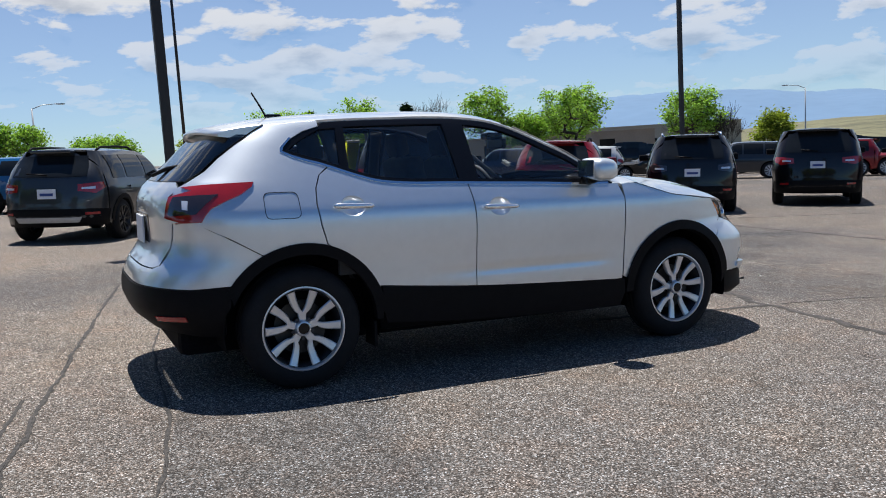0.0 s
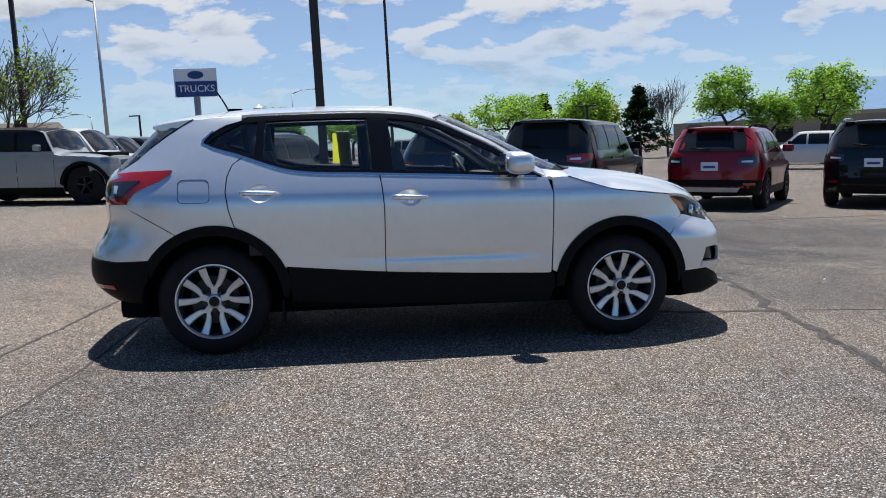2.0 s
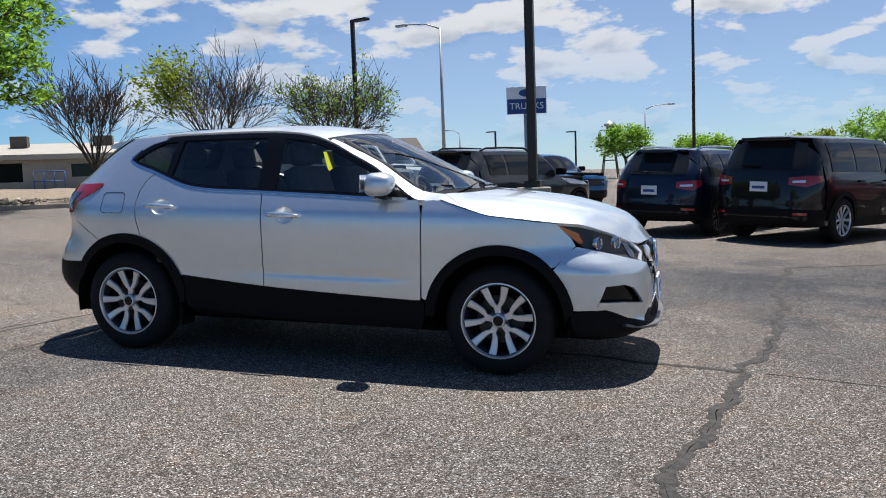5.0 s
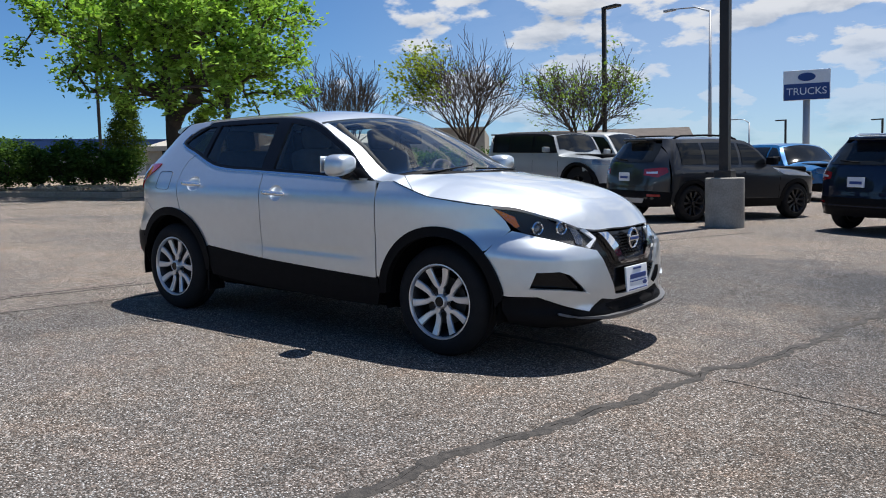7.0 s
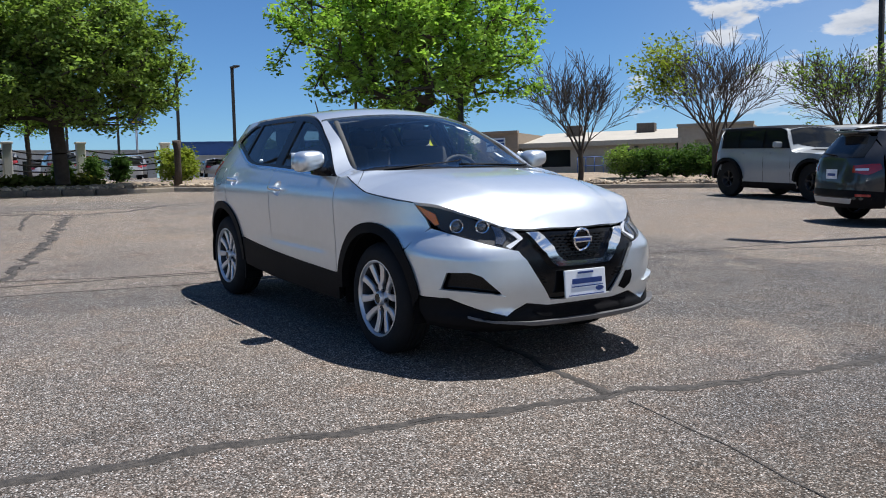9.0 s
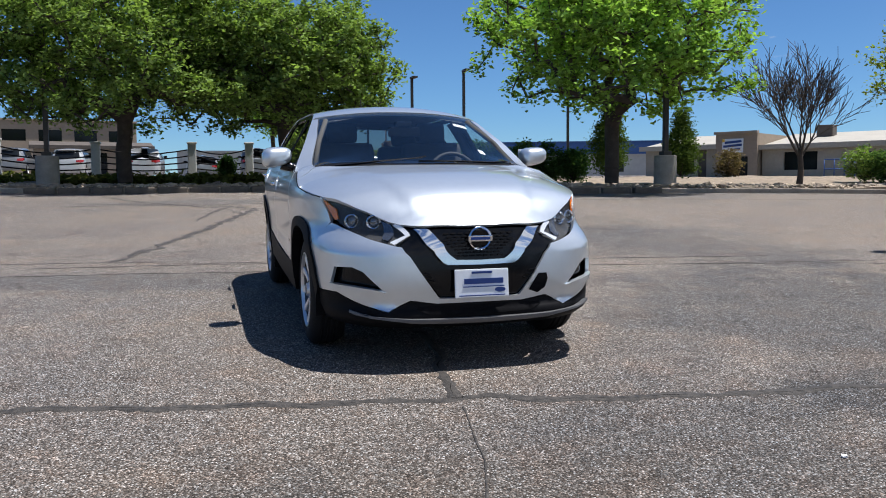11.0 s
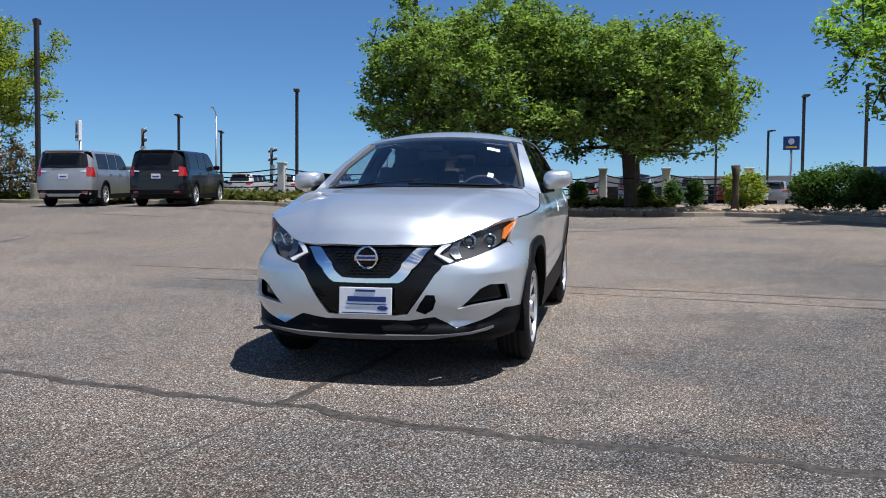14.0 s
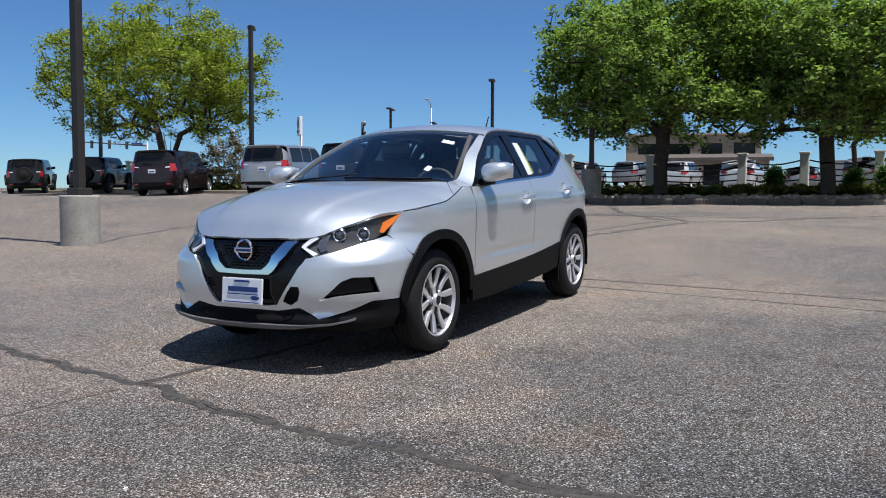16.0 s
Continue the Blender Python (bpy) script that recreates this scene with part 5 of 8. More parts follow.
        part("inner_pillar", tube([(0.84, s * 0.735, 1.08), (0.55, s * 0.665, 1.275), (0.2, s * 0.56, 1.445)], [0.02, 0.018, 0.02], 8), PILLAR_GREY, car, "grey inner pillar")
        part("door_card", box((-0.15, s * 0.84, 0.85), (1.9, 0.03, 0.46), bevel=0.01), DASH, car)
    # papers stuck to the glass
    part("window_sheet", panel([(-0.50, 1.42), (-0.40, 1.42), (-0.37, 1.15), (-0.47, 1.15)], side, h=0.08, depth=0.002, lift=-0.02, mirror=True), PAPER, car, "white price sheet inside the window")
    part("yellow_sheet", panel([(-0.53, 1.41), (-0.40, 1.41), (-0.40, 1.17), (-0.53, 1.17)], side, h=0.08, depth=0.002, lift=-0.026, mirror=True), YELLOW_PAPER, car)
    part("screen_sticker", panel([(0.335, 0.40), (0.335, 0.50), (0.385, 0.51), (0.385, 0.405)], top, h=0.06, depth=0.001, lift=-0.0135), PAPER, car, "small white sticker inside the screen")
    part("screen_note", panel([(0.735, 0.475), (0.735, 0.515), (0.80, 0.52), (0.80, 0.475)], top, h=0.06, depth=0.001, lift=-0.0135), PAPER, car)
    return car


hero_car()

# ---- other parked vehicles ----
class Kind:
    def __init__(self, L=4.6, W=1.86, H=1.68, base=2.7, tyre=0.36, hood=1.02, belt=1.08, cowl=0.95, header=0.28, slope=0.28, box=0.0, rim=0.24):
        self.L, self.W, self.H, self.base, self.tyre, self.hood, self.belt, self.cowl, self.header, self.slope, self.box, self.rim = L, W, H, base, tyre, hood, belt, cowl, header, slope, box, rim
        h, xf, xr = W / 2, L / 2, -L / 2
        g = lambda a, b: a + (b - a) * box
        sect = [(0.15, 0.88 * h), (0.3, 0.95 * h), (0.55, 0.98 * h), (0.8, h), (belt - 0.12, 0.99 * h), (belt, g(0.955, 0.965) * h), (belt + (H - belt) * 0.5, g(0.865, 0.915) * h), (H - 0.1, g(0.745, 0.85) * h), (H - 0.02, g(0.68, 0.80) * h), (H + 0.2, g(0.6, 0.76) * h)]
        nose = [(0.15, xf - 0.1), (0.32, xf - 0.01), (0.6, xf), (hood - 0.2, xf - 0.02), (hood - 0.05, xf - 0.07), (hood + 0.1, xf - 0.12), (2.4, xf - 0.14)]
        tail = [(0.15, xr + 0.15), (0.42, xr), (0.65, xr + 0.01), (belt - 0.08, xr + 0.05), (belt + 0.05, xr + 0.08), (H - 0.12, xr + 0.08 + slope), (H + 0.2, xr + 0.12 + slope)]
        line = [(xr - 0.3, H - 0.16), (xr + slope, H - 0.055), (xr + slope + 0.3, H - 0.02), (-0.25 * L / 4.6, H), (header - 0.12, H - 0.02), (header, H - 0.055), (cowl - 0.02, hood + 0.1), (cowl + 0.1, hood + 0.06), (xf - 0.5, hood + 0.0), (xf - 0.2, hood - 0.055), (xf - 0.09, hood - 0.12), (xf, hood - 0.25), (xf + 0.3, hood - 0.7)]
        self.shape = Shape(sect, nose, tail, line, [(-3, 0.05), (header, 0.055), (cowl, 0.07), (3, 0.07)], [(-1.0, 0.0), (header, g(0.12, 0.0)), (cowl, g(0.25, 0.03)), (xf, g(0.32, 0.12))], x0f=xf - 1.1, x0r=xr + 1.0, nf=g(2.9, 4.6), nr=g(3.6, 5.5), yr=h * 0.7, hood_x=cowl + 0.1, hood_drop=g(0.10, 0.05), hood_yr=h * 0.86)
        self.wheels = {}


SUV = Kind()
COMPACT = Kind(L=4.5, W=1.84, H=1.6, base=2.68, tyre=0.35, hood=1.0, belt=1.05, header=0.26, slope=0.3)
MID = Kind(L=4.95, W=1.94, H=1.78, base=3.0, tyre=0.38, hood=1.1, belt=1.15, cowl=1.05, header=0.35, slope=0.24, box=0.35, rim=0.25)
BIG = Kind(L=5.35, W=2.03, H=1.95, base=3.1, tyre=0.40, hood=1.2, belt=1.25, cowl=1.2, header=0.55, slope=0.12, box=0.8, rim=0.27)
OFFROAD = Kind(L=4.4, W=1.93, H=1.88, base=2.95, tyre=0.47, hood=1.22, belt=1.28, cowl=0.85, header=0.5, slope=0.06, box=1.0, rim=0.22)
SEDAN = Kind(L=4.75, W=1.84, H=1.45, base=2.75, tyre=0.33, hood=0.9, belt=0.95, cowl=0.85, header=0.05, slope=1.15, box=0.0, rim=0.22)
PICKUP = Kind(L=5.8, W=2.0, H=1.92, base=3.65, tyre=0.41, hood=1.22, belt=1.25, cowl=1.45, header=0.8, slope=2.0, box=0.7, rim=0.25)
PAINTS = {}


def body_paint(color, metal=0.3):
    key = (color, metal)
    if key not in PAINTS:
        PAINTS[key] = paint("car_paint", color, metal, 0.3)
    return PAINTS[key]


def vehicle(kind, x, y, heading, color, label, name="suv", metal=0.3, rims=None, lamps=RED_LENS, rails=None, detail=1, group="parked vehicles", cladding=True, plate=True, spare=False, lift=0.0, roof_mat=None):
    K, S = kind, kind.shape
    m = Matrix.Translation((x, y, float(ground_z(x, y)) + lift)) @ LOT.to_3x3().to_4x4() @ pose(0, 0, 0, 0, 0, heading)
    if lift:
        m = pose(x, y, float(ground_z(x, y)) + lift, 0, 0, heading)
    car = thing(name, m, label, "car", group)
    P = body_paint(color, metal)
    h = 0.10 if detail else 0.2
    xf, xr, H = K.L / 2, -K.L / 2, K.H
    side, top, wf, wb = S.side, S.top, S.wrap(True), S.wrap(False)
    xs = lambda a, b, n: [float(v) for v in np.linspace(a, b, n)]
    E = lambda q: S.edge(q)[0]
    ax_f, ax_r = K.base / 2 + 0.02, -K.base / 2 + 0.02
    ar = K.tyre + 0.07
    xa, xb = xr + 0.42, xf - 0.42
    low = 0.30
    top_line = [(q, E(q)) for q in xs(xb, xa + max(0.0, K.slope - 0.2) * 0.6, 26)]
    tail_x = top_line[-1][0]
    back = [(xa, z) for z in xs(min(top_line[-1][1], H - 0.15) - 0.03, low + 0.05, 8)] if tail_x - xa < 0.2 else [(xa, E(xa)), (xa, low + 0.05)]
    def arch(c):
        a = math.asin(min(1, max(-1, (low - K.tyre) / ar)))
        return [(c + ar * math.cos(t), K.tyre + ar * math.sin(t)) for t in np.linspace(math.pi - a, a, 12)]
    bottom = [(xa, low + 0.04)] + [p for p in arch(ax_r) if p[0] > xa + 0.02] + [p for p in arch(ax_f) if p[0] < xb - 0.02] + [(xb, low + 0.04)]
    outline = bottom + top_line + back
    both("body_side", P, car, outline, side, h=h, depth=0.02)
    # windows
    belt = K.belt
    wl = xa + 0.12 + K.slope * 0.35
    def pane(a, b, n=6):
        up = [(q, E(q) - 0.075) for q in xs(b, a, n)]
        return up + [(q, belt + 0.02) for q in xs(a, b, n)]
    fr = K.cowl - 0.22
    while E(fr) - 0.075 < belt + 0.06:
        fr -= 0.05
    cuts = [(-0.12, fr), (-1.02, -0.2)] + ([(wl, -1.1)] if wl < -1.35 else [])
    if K is PICKUP:
        cuts = [(0.32, fr), (-0.5, 0.24)]
    if roof_mat:
        upper = [(q, E(q) - 0.002) for q in xs(K.header + 0.02, xa + 0.02, 12)] + [(q, belt) for q in xs(xa + 0.02, fr + 0.1, 8)]
        both("hard_top", roof_mat, car, upper, side, "black hard top sides", h=0.1, depth=0.02, lift=0.014)
    for a, b in cuts:
        both("side_window", WINDOW_DARK, car, pane(a, b), side, h=0.1, depth=0.006, lift=0.022 if roof_mat else 0.008)
    if detail:
        for q in (-0.16, K.cowl - 0.08):
            both("shut_line", UNDER, car, [(q, belt - 0.02), (q + 0.009, belt - 0.02), (q + 0.009, low + 0.1), (q, low + 0.1)], side, h=0.2, depth=0.001, lift=0.002)
        for q in (-0.95, 0.02):
            both("handle", P, car, [(q - 0.1, belt - 0.12), (q + 0.1, belt - 0.12), (q + 0.1, belt - 0.15), (q - 0.1, belt - 0.15)], side, h=0.2, depth=0.03, lift=0.035)
    if cladding:
        both("sill", TRIM, car, [(ax_r + ar, low + 0.12), (ax_f - ar, low + 0.12), (ax_f - ar + 0.03, low - 0.04), (ax_r + ar - 0.03, low - 0.04)], side, h=0.3, depth=0.03, lift=0.008)
        for c in (ax_r, ax_f):
            ring = [p for p in arch(c)] + [(c + (ar - 0.05) * math.cos(t), K.tyre + (ar - 0.05) * math.sin(t)) for t in np.linspace(0.0, math.pi, 12)]
            wide = 0.085 if K is OFFROAD else 0.0
            ring = [(c + (ar + 0.03) * math.cos(t), K.tyre + (ar + 0.03) * math.sin(t)) for t in np.linspace(math.pi * 0.98, math.pi * 0.02, 12)] + ring[12:]
            both("arch_trim", TRIM, car, ring, side, h=0.2, depth=0.06 + wide, lift=0.012 + wide)
    # roof, screens, bonnet
    we = lambda q: S.edge(q)[1]
    r0, r1 = xr + K.slope + 0.12, K.header
    if K is PICKUP:
        r0 = -0.75
    roof = [(q, -we(q)) for q in xs(r0, r1 - 0.1, 12)] + [(r1, y0) for y0 in xs(-we(r1) + 0.12, we(r1) - 0.12, 5)] + [(q, we(q)) for q in xs(r1 - 0.1, r0, 12)]
    part("roof", panel(roof, top, h=h, depth=0.03), roof_mat or P, car)
    c1 = K.cowl
    scr = [(r1 + 0.02, y0) for y0 in xs(-we(r1) + 0.09, we(r1) - 0.09, 6)] + [(c1 - 0.14, we(c1 - 0.14) - 0.1)] + [(c1 - 0.14 * (abs(y0) / 0.7) ** 2, y0) for y0 in xs(0.66, -0.66, 7)] + [(c1 - 0.14, -we(c1 - 0.14) + 0.1)]
    part("screen_frame", panel([(r1 - 0.1, -we(r1 - 0.1)), (r1, -we(r1) + 0.1), (r1, we(r1) - 0.1), (r1 - 0.1, we(r1 - 0.1))] + [(q, we(q)) for q in xs(r1, c1 + 0.01, 6)] + [(q, -we(q)) for q in xs(c1 + 0.01, r1, 6)], top, h=0.08, depth=0.02, lift=-0.006), P, car)
    part("windscreen", panel(scr, top, h=0.08, depth=0.004, lift=0.004), WINDOW_DARK, car, "dark windscreen")
    hx = lambda y0: xf - 0.085 - (0.30 if K.box < 0.9 else 0.1) * abs(y0) ** 2.2
    bon = [(q, -we(q)) for q in xs(xb + 0.02, c1 + 0.02, 8)] + [(q, we(q)) for q in xs(c1 + 0.02, xb + 0.02, 8)] + [(hx(y0), y0) for y0 in xs(0.78 * K.W / 1.86, -0.78 * K.W / 1.86, 13)]
    part("bonnet", panel(bon, top, h=h, depth=0.03), P, car)
    # front face
    sy, sx = S.sy, S.sx
    zf = K.hood - 0.1
    face = [sy(0.0, low), sx(xb - 0.02, low + 0.04), sx(xb - 0.02, E(xb) - 0.01), sy(0.72, zf + 0.02), sy(0.3, zf + 0.03), sy(0.0, zf + 0.03)]
    part("front_face", panel(full(face), wf, h=h, depth=0.02), P, car, "")
    if detail:
        gz = zf - 0.05
        part("grille", panel(full([sy(0.0, gz), sy(0.42, gz - 0.01), sy(0.38, gz - 0.2), sy(0.0, gz - 0.22)]), wf, h=0.15, depth=0.01, lift=0.006), GLOSS_BLACK, car, "")
        both("headlamp", CLEAR_LENS, car, [sy(0.46, gz + 0.02), sx(xf - 0.30, gz + 0.03), sx(xf - 0.30, gz - 0.09), sy(0.5, gz - 0.1)], wf, h=0.1, depth=0.01, lift=0.008)
        part("front_valance", panel(full([sy(0.0, 0.5), sy(0.7, 0.5), sx(xb, 0.48), sx(xb, low - 0.02), sy(0.0, low - 0.04)]), wf, h=0.15, depth=0.02, lift=0.008), TRIM, car, "")
    # rear face
    by = lambda a, z: S.sy(a, z, False)
    bx = lambda a, z: S.sx(a, z, 1, False)
    if K in (SEDAN, PICKUP):
        zt = K.belt + (0.02 if K is SEDAN else 0.05)
    else:
        zt = H - 0.1
    rear = [by(0.0, low), bx(xa + 0.02, low + 0.04), bx(xa + 0.02, zt - 0.28), by(we(r0) * 0.98, zt), by(0.0, zt + 0.02)]
    part("rear_face", panel(full(rear), wb, h=h, depth=0.02, flip=True), P, car, "")
    if K not in (SEDAN, PICKUP):
        g = (0.60 + 0.12 * K.box) * K.W / 1.86
        part("rear_window", panel(full([by(0.0, zt - 0.04), by(g * 0.93, zt - 0.05), by(g * 1.05, belt + 0.06), by(0.0, belt + 0.05)]), wb, h=0.15, depth=0.008, lift=0.006, flip=True), WINDOW_DARK, car, "dark rear window")
        sp = bmesh.new()
        box_bm(sp, (xr + K.slope + 0.06, 0, H - 0.075), (0.26, we(r0) * 1.9, 0.05), bevel=0.02)
        part("spoiler", sp, P, car)
        if detail:
            part("rear_wiper", tube([(S.B(belt + 0.08) - 0.02, 0.0, belt + 0.09), (S.B(belt + 0.1) - 0.03, 0.35, belt + 0.12)], 0.012, 5), TRIM, car)
    lz = belt - 0.1 if K is not BIG else belt - 0.02
    if K is OFFROAD:
        lp = [by(0.72, lz + 0.02), by(0.86, lz + 0.02), by(0.86, lz - 0.28), by(0.72, lz - 0.28)]
    elif K is BIG:
        lp = [by(0.74, lz + 0.12), bx(xr + 0.3, lz + 0.1), bx(xr + 0.3, lz - 0.2), by(0.74, lz - 0.2)]
    else:
        lp = [by(0.5, lz + 0.03), by(0.75, lz + 0.06), bx(xr + 0.34, lz + 0.06), bx(xr + 0.36, lz - 0.02), by(0.75, lz - 0.12), by(0.5, lz - 0.08)]
    both("tail_lamp", lamps, car, lp, wb, "red tail lamp", h=0.1, depth=0.012, lift=0.009, flip=True)
    if detail:
        both("lamp_bar", WHITE_LENS, car, [by(0.56, lz - 0.02), by(0.74, lz - 0.01), by(0.74, lz - 0.05), by(0.56, lz - 0.05)], wb, h=0.1, depth=0.004, lift=0.014, flip=True)
        part("rear_valance", panel(full([by(0.0, 0.58), by(0.7, 0.58), bx(xa + 0.02, 0.56), bx(xa + 0.02, low), by(0.0, low - 0.02)]), wb, h=0.15, depth=0.03, lift=0.008, flip=True), TRIM, car, "")
        part("bumper_bar", panel(full([by(0.0, 0.44), by(0.55, 0.44), by(0.5, 0.36), by(0.0, 0.36)]), wb, h=0.15, depth=0.01, lift=0.014, flip=True), GALV if color[0] > 0.02 else TRIM, car, "")
        both("rear_reflector", RED_LENS, car, [by(0.6, 0.52), by(0.78, 0.52), by(0.78, 0.48), by(0.6, 0.48)], wb, h=0.1, depth=0.006, lift=0.012, flip=True)
    if plate:
        pz = (belt - 0.22) if K is not OFFROAD else 0.75
        px = float(S.B(pz)) - 0.012
        pl = part("plate", box((px, 0.0, pz), (0.012, 0.31, 0.16), bevel=0.003), PLATE_WHITE, car, "white dealer plate with a blue bar")
        part("plate_bar", box((px - 0.008, 0.0, pz - 0.01), (0.003, 0.22, 0.045)), PLATE_BLUE, pl)
    if spare:
        part("spare_wheel", lathe([(0.0, -0.13), (0.18, -0.13), (0.24, -0.1), (0.38, -0.11), (0.4, -0.06), (0.4, 0.08)], 28, "Y"), RUBBER, car).matrix_basis = pose(xr - 0.1, 0, 1.0, 0, 0, -90)
    # rails, mirrors, core, wheels
    if rails:
        for s in (-1, 1):
            pts = [(q, s * (we(q) - 0.06), E(q) + dz) for q, dz in ((r0 + 0.25, 0.01), (r0 + 0.4, 0.065), (r0 + 1.0, 0.07), (r1 - 0.5, 0.07), (r1 - 0.3, 0.01))]
            part("roof_rail", tube(pts, 0.02, 6), rails, car)
    for s in (-1, 1):
        mx = c1 - 0.42
        part("mirror", box((mx, s * (K.W / 2 + 0.09), belt + 0.09), (0.13, 0.22, 0.15), bevel=0.04), P if detail and color[0] > 0.05 else TRIM, car)
    part("core", box((0, 0, (belt + 0.3) / 2), (K.L * 0.9, K.W * 0.6, belt - 0.35), bevel=0.05), UNDER, car)
    part("cabin", box(((r0 + r1) / 2 - 0.0, 0, (belt + H) / 2 - 0.08), (max(0.5, (r1 - r0) * 0.9), we(0) * 1.7, H - belt - 0.05), bevel=0.08), UNDER, car)
    rim_mat = rims or ALLOY
    if K.tyre not in K.wheels:
        K.wheels[K.tyre] = wheel_meshes(K.rim, K.tyre, 0.24, 5, K is not OFFROAD, 0.035)
    add_wheels(car, K.wheels[K.tyre], [(ax_f, -K.W / 2 + 0.13, K.tyre), (ax_f, K.W / 2 - 0.13, K.tyre), (ax_r, -K.W / 2 + 0.13, K.tyre), (ax_r, K.W / 2 - 0.13, K.tyre)], rim_mat, simple=True)
    return car


# the row behind the car, seen from the rear
vehicle(COMPACT, -1.45, 12.0, 63, (0.05, 0.052, 0.056), "dark grey crossover with black wheels in the parked row", metal=0.6, rims=BLACK_ALLOY, rails=TRIM)
vehicle(COMPACT, 2.6, 11.75, 64, (0.006, 0.012, 0.035), "dark blue crossover with bright roof rails in the parked row", metal=0.5, rails=CHROME)
vehicle(MID, 4.78, 10.95, 56, (0.006, 0.006, 0.007), "black three-row suv with a wide red tail lamp", metal=0.2)
vehicle(COMPACT, 7.95, 10.4, 52, (0.23, 0.006, 0.012), "red compact suv with black lower trim", metal=0.3, rails=TRIM, lamps=DARK_LENS)
vehicle(SUV, 11.0, 9.85, 50, (0.007, 0.006, 0.008), "black crossover with silver roof rails", metal=0.3, rails=CHROME, lamps=DARK_LENS)
vehicle(MID, 15.1, 9.85, 42, (0.007, 0.005, 0.006), "black suv with wide red tail lamps", metal=0.3)
vehicle(SUV, 17.6, 7.5, 40, (0.008, 0.008, 0.01), "black crossover at the end of the row", metal=0.3)
vehicle(SUV, 22.6, 12.2, 40, (0.02, 0.03, 0.06), "dark blue crossover in the far row", metal=0.4)
# the row that faces the lot
vehicle(OFFROAD, -7.4, 16.4, -12, (0.33, 0.35, 0.36), "light grey off-road suv with black roof and flared arches", metal=0.1, rims=BLACK_ALLOY, spare=True, roof_mat=TRIM)
vehicle(BIG, -7.6, 19.9, -10, (0.62, 0.62, 0.6), "white full-size suv in the facing row", metal=0.1)
vehicle(MID, -7.2, 23.2, -10, (0.10, 0.105, 0.11), "grey suv in the facing row", metal=0.5)
vehicle(MID, -6.9, 26.4, -10, (0.04, 0.045, 0.05), "dark grey suv in the facing row", metal=0.5)
vehicle(SUV, -6.6, 29.6, -10, (0.008, 0.008, 0.009), "black crossover in the facing row", metal=0.2)
vehicle(COMPACT, -2.2, 21.2, -40, (0.015, 0.12, 0.3), "bright blue suv behind the parked row", metal=0.2)
# large suvs on the rising side of the lot
vehicle(BIG, -20.6, -17.6, -165, (0.36, 0.37, 0.39), "silver full-size suv parked by the kerb", metal=0.6)
vehicle(BIG, -21.3, -14.45, -168, (0.008, 0.008, 0.011), "black full-size suv parked by the kerb", metal=0.3)
vehicle(BIG, -21.6, -24.85, -155, (0.016, 0.006, 0.009), "black cherry full-size suv parked by the kerb", metal=0.3)
vehicle(OFFROAD, -24.6, -33.2, -150, (0.007, 0.008, 0.008), "black off-road suv with a spare wheel on its back", metal=0.2, rims=BLACK_ALLOY, spare=True)
vehicle(OFFROAD, -24.4, -38.5, -135, (0.012, 0.014, 0.012), "dark off-road suv with a spare wheel on its back", metal=0.2, rims=BLACK_ALLOY, spare=True)

FLEET = [(0.62, 0.62, 0.6), (0.007, 0.007, 0.008), (0.25, 0.26, 0.27), (0.03, 0.035, 0.04), (0.6, 0.6, 0.6), (0.015, 0.02, 0.05), (0.2, 0.008, 0.01), (0.09, 0.1, 0.11)]
rnd = random.Random(7)


PALE = [(0.6, 0.6, 0.58), (0.55, 0.56, 0.57), (0.62, 0.62, 0.6), (0.25, 0.26, 0.27), (0.03, 0.035, 0.04)]


def fleet(spots, kinds, lift=0.0, group="distant parked cars", colors=FLEET):
    for x, y, hd in spots:
        c = rnd.choice(colors)
        k = rnd.choice(kinds)
        word = {SUV: ("crossover", "suv"), SEDAN: ("saloon", "sedan"), PICKUP: ("pickup truck", "pickup"), BIG: ("full-size suv", "suv"), MID: ("suv", "suv")}[k]
        shade = "white" if c[0] > 0.5 else "red" if c[0] > 3 * c[1] else "silver" if c[0] > 0.15 else "dark"
        vehicle(k, x, y, hd + rnd.uniform(-3, 3), c, "%s %s far off in a parked row" % (shade, word[0]), word[1], detail=0, group=group, cladding=False, plate=False, lift=lift)


fleet([(18 + 2.9 * i, 31 - 2.3 * i, 140) for i in range(8)], [SUV, SEDAN, SUV])
fleet([(22 + 2.9 * i, 38 - 2.3 * i, 140) for i in range(9)], [SUV, SEDAN, PICKUP])
fleet([(4 + 3.4 * i, 40 - 0.8 * i, 170) for i in range(4)], [SUV, SEDAN])
fleet([(-51, -42 + 3.3 * i, -178) for i in range(11)], [SUV, SEDAN, SUV, MID], 0.0, colors=PALE)
fleet([(-47.5, -4.5 + 3.3 * i, 178) for i in range(5)], [PICKUP, SEDAN, SUV], 0.0, colors=PALE)
fleet([(-58, 6 + 3.0 * i, 170) for i in range(8)], [SUV, SEDAN], 0.0)

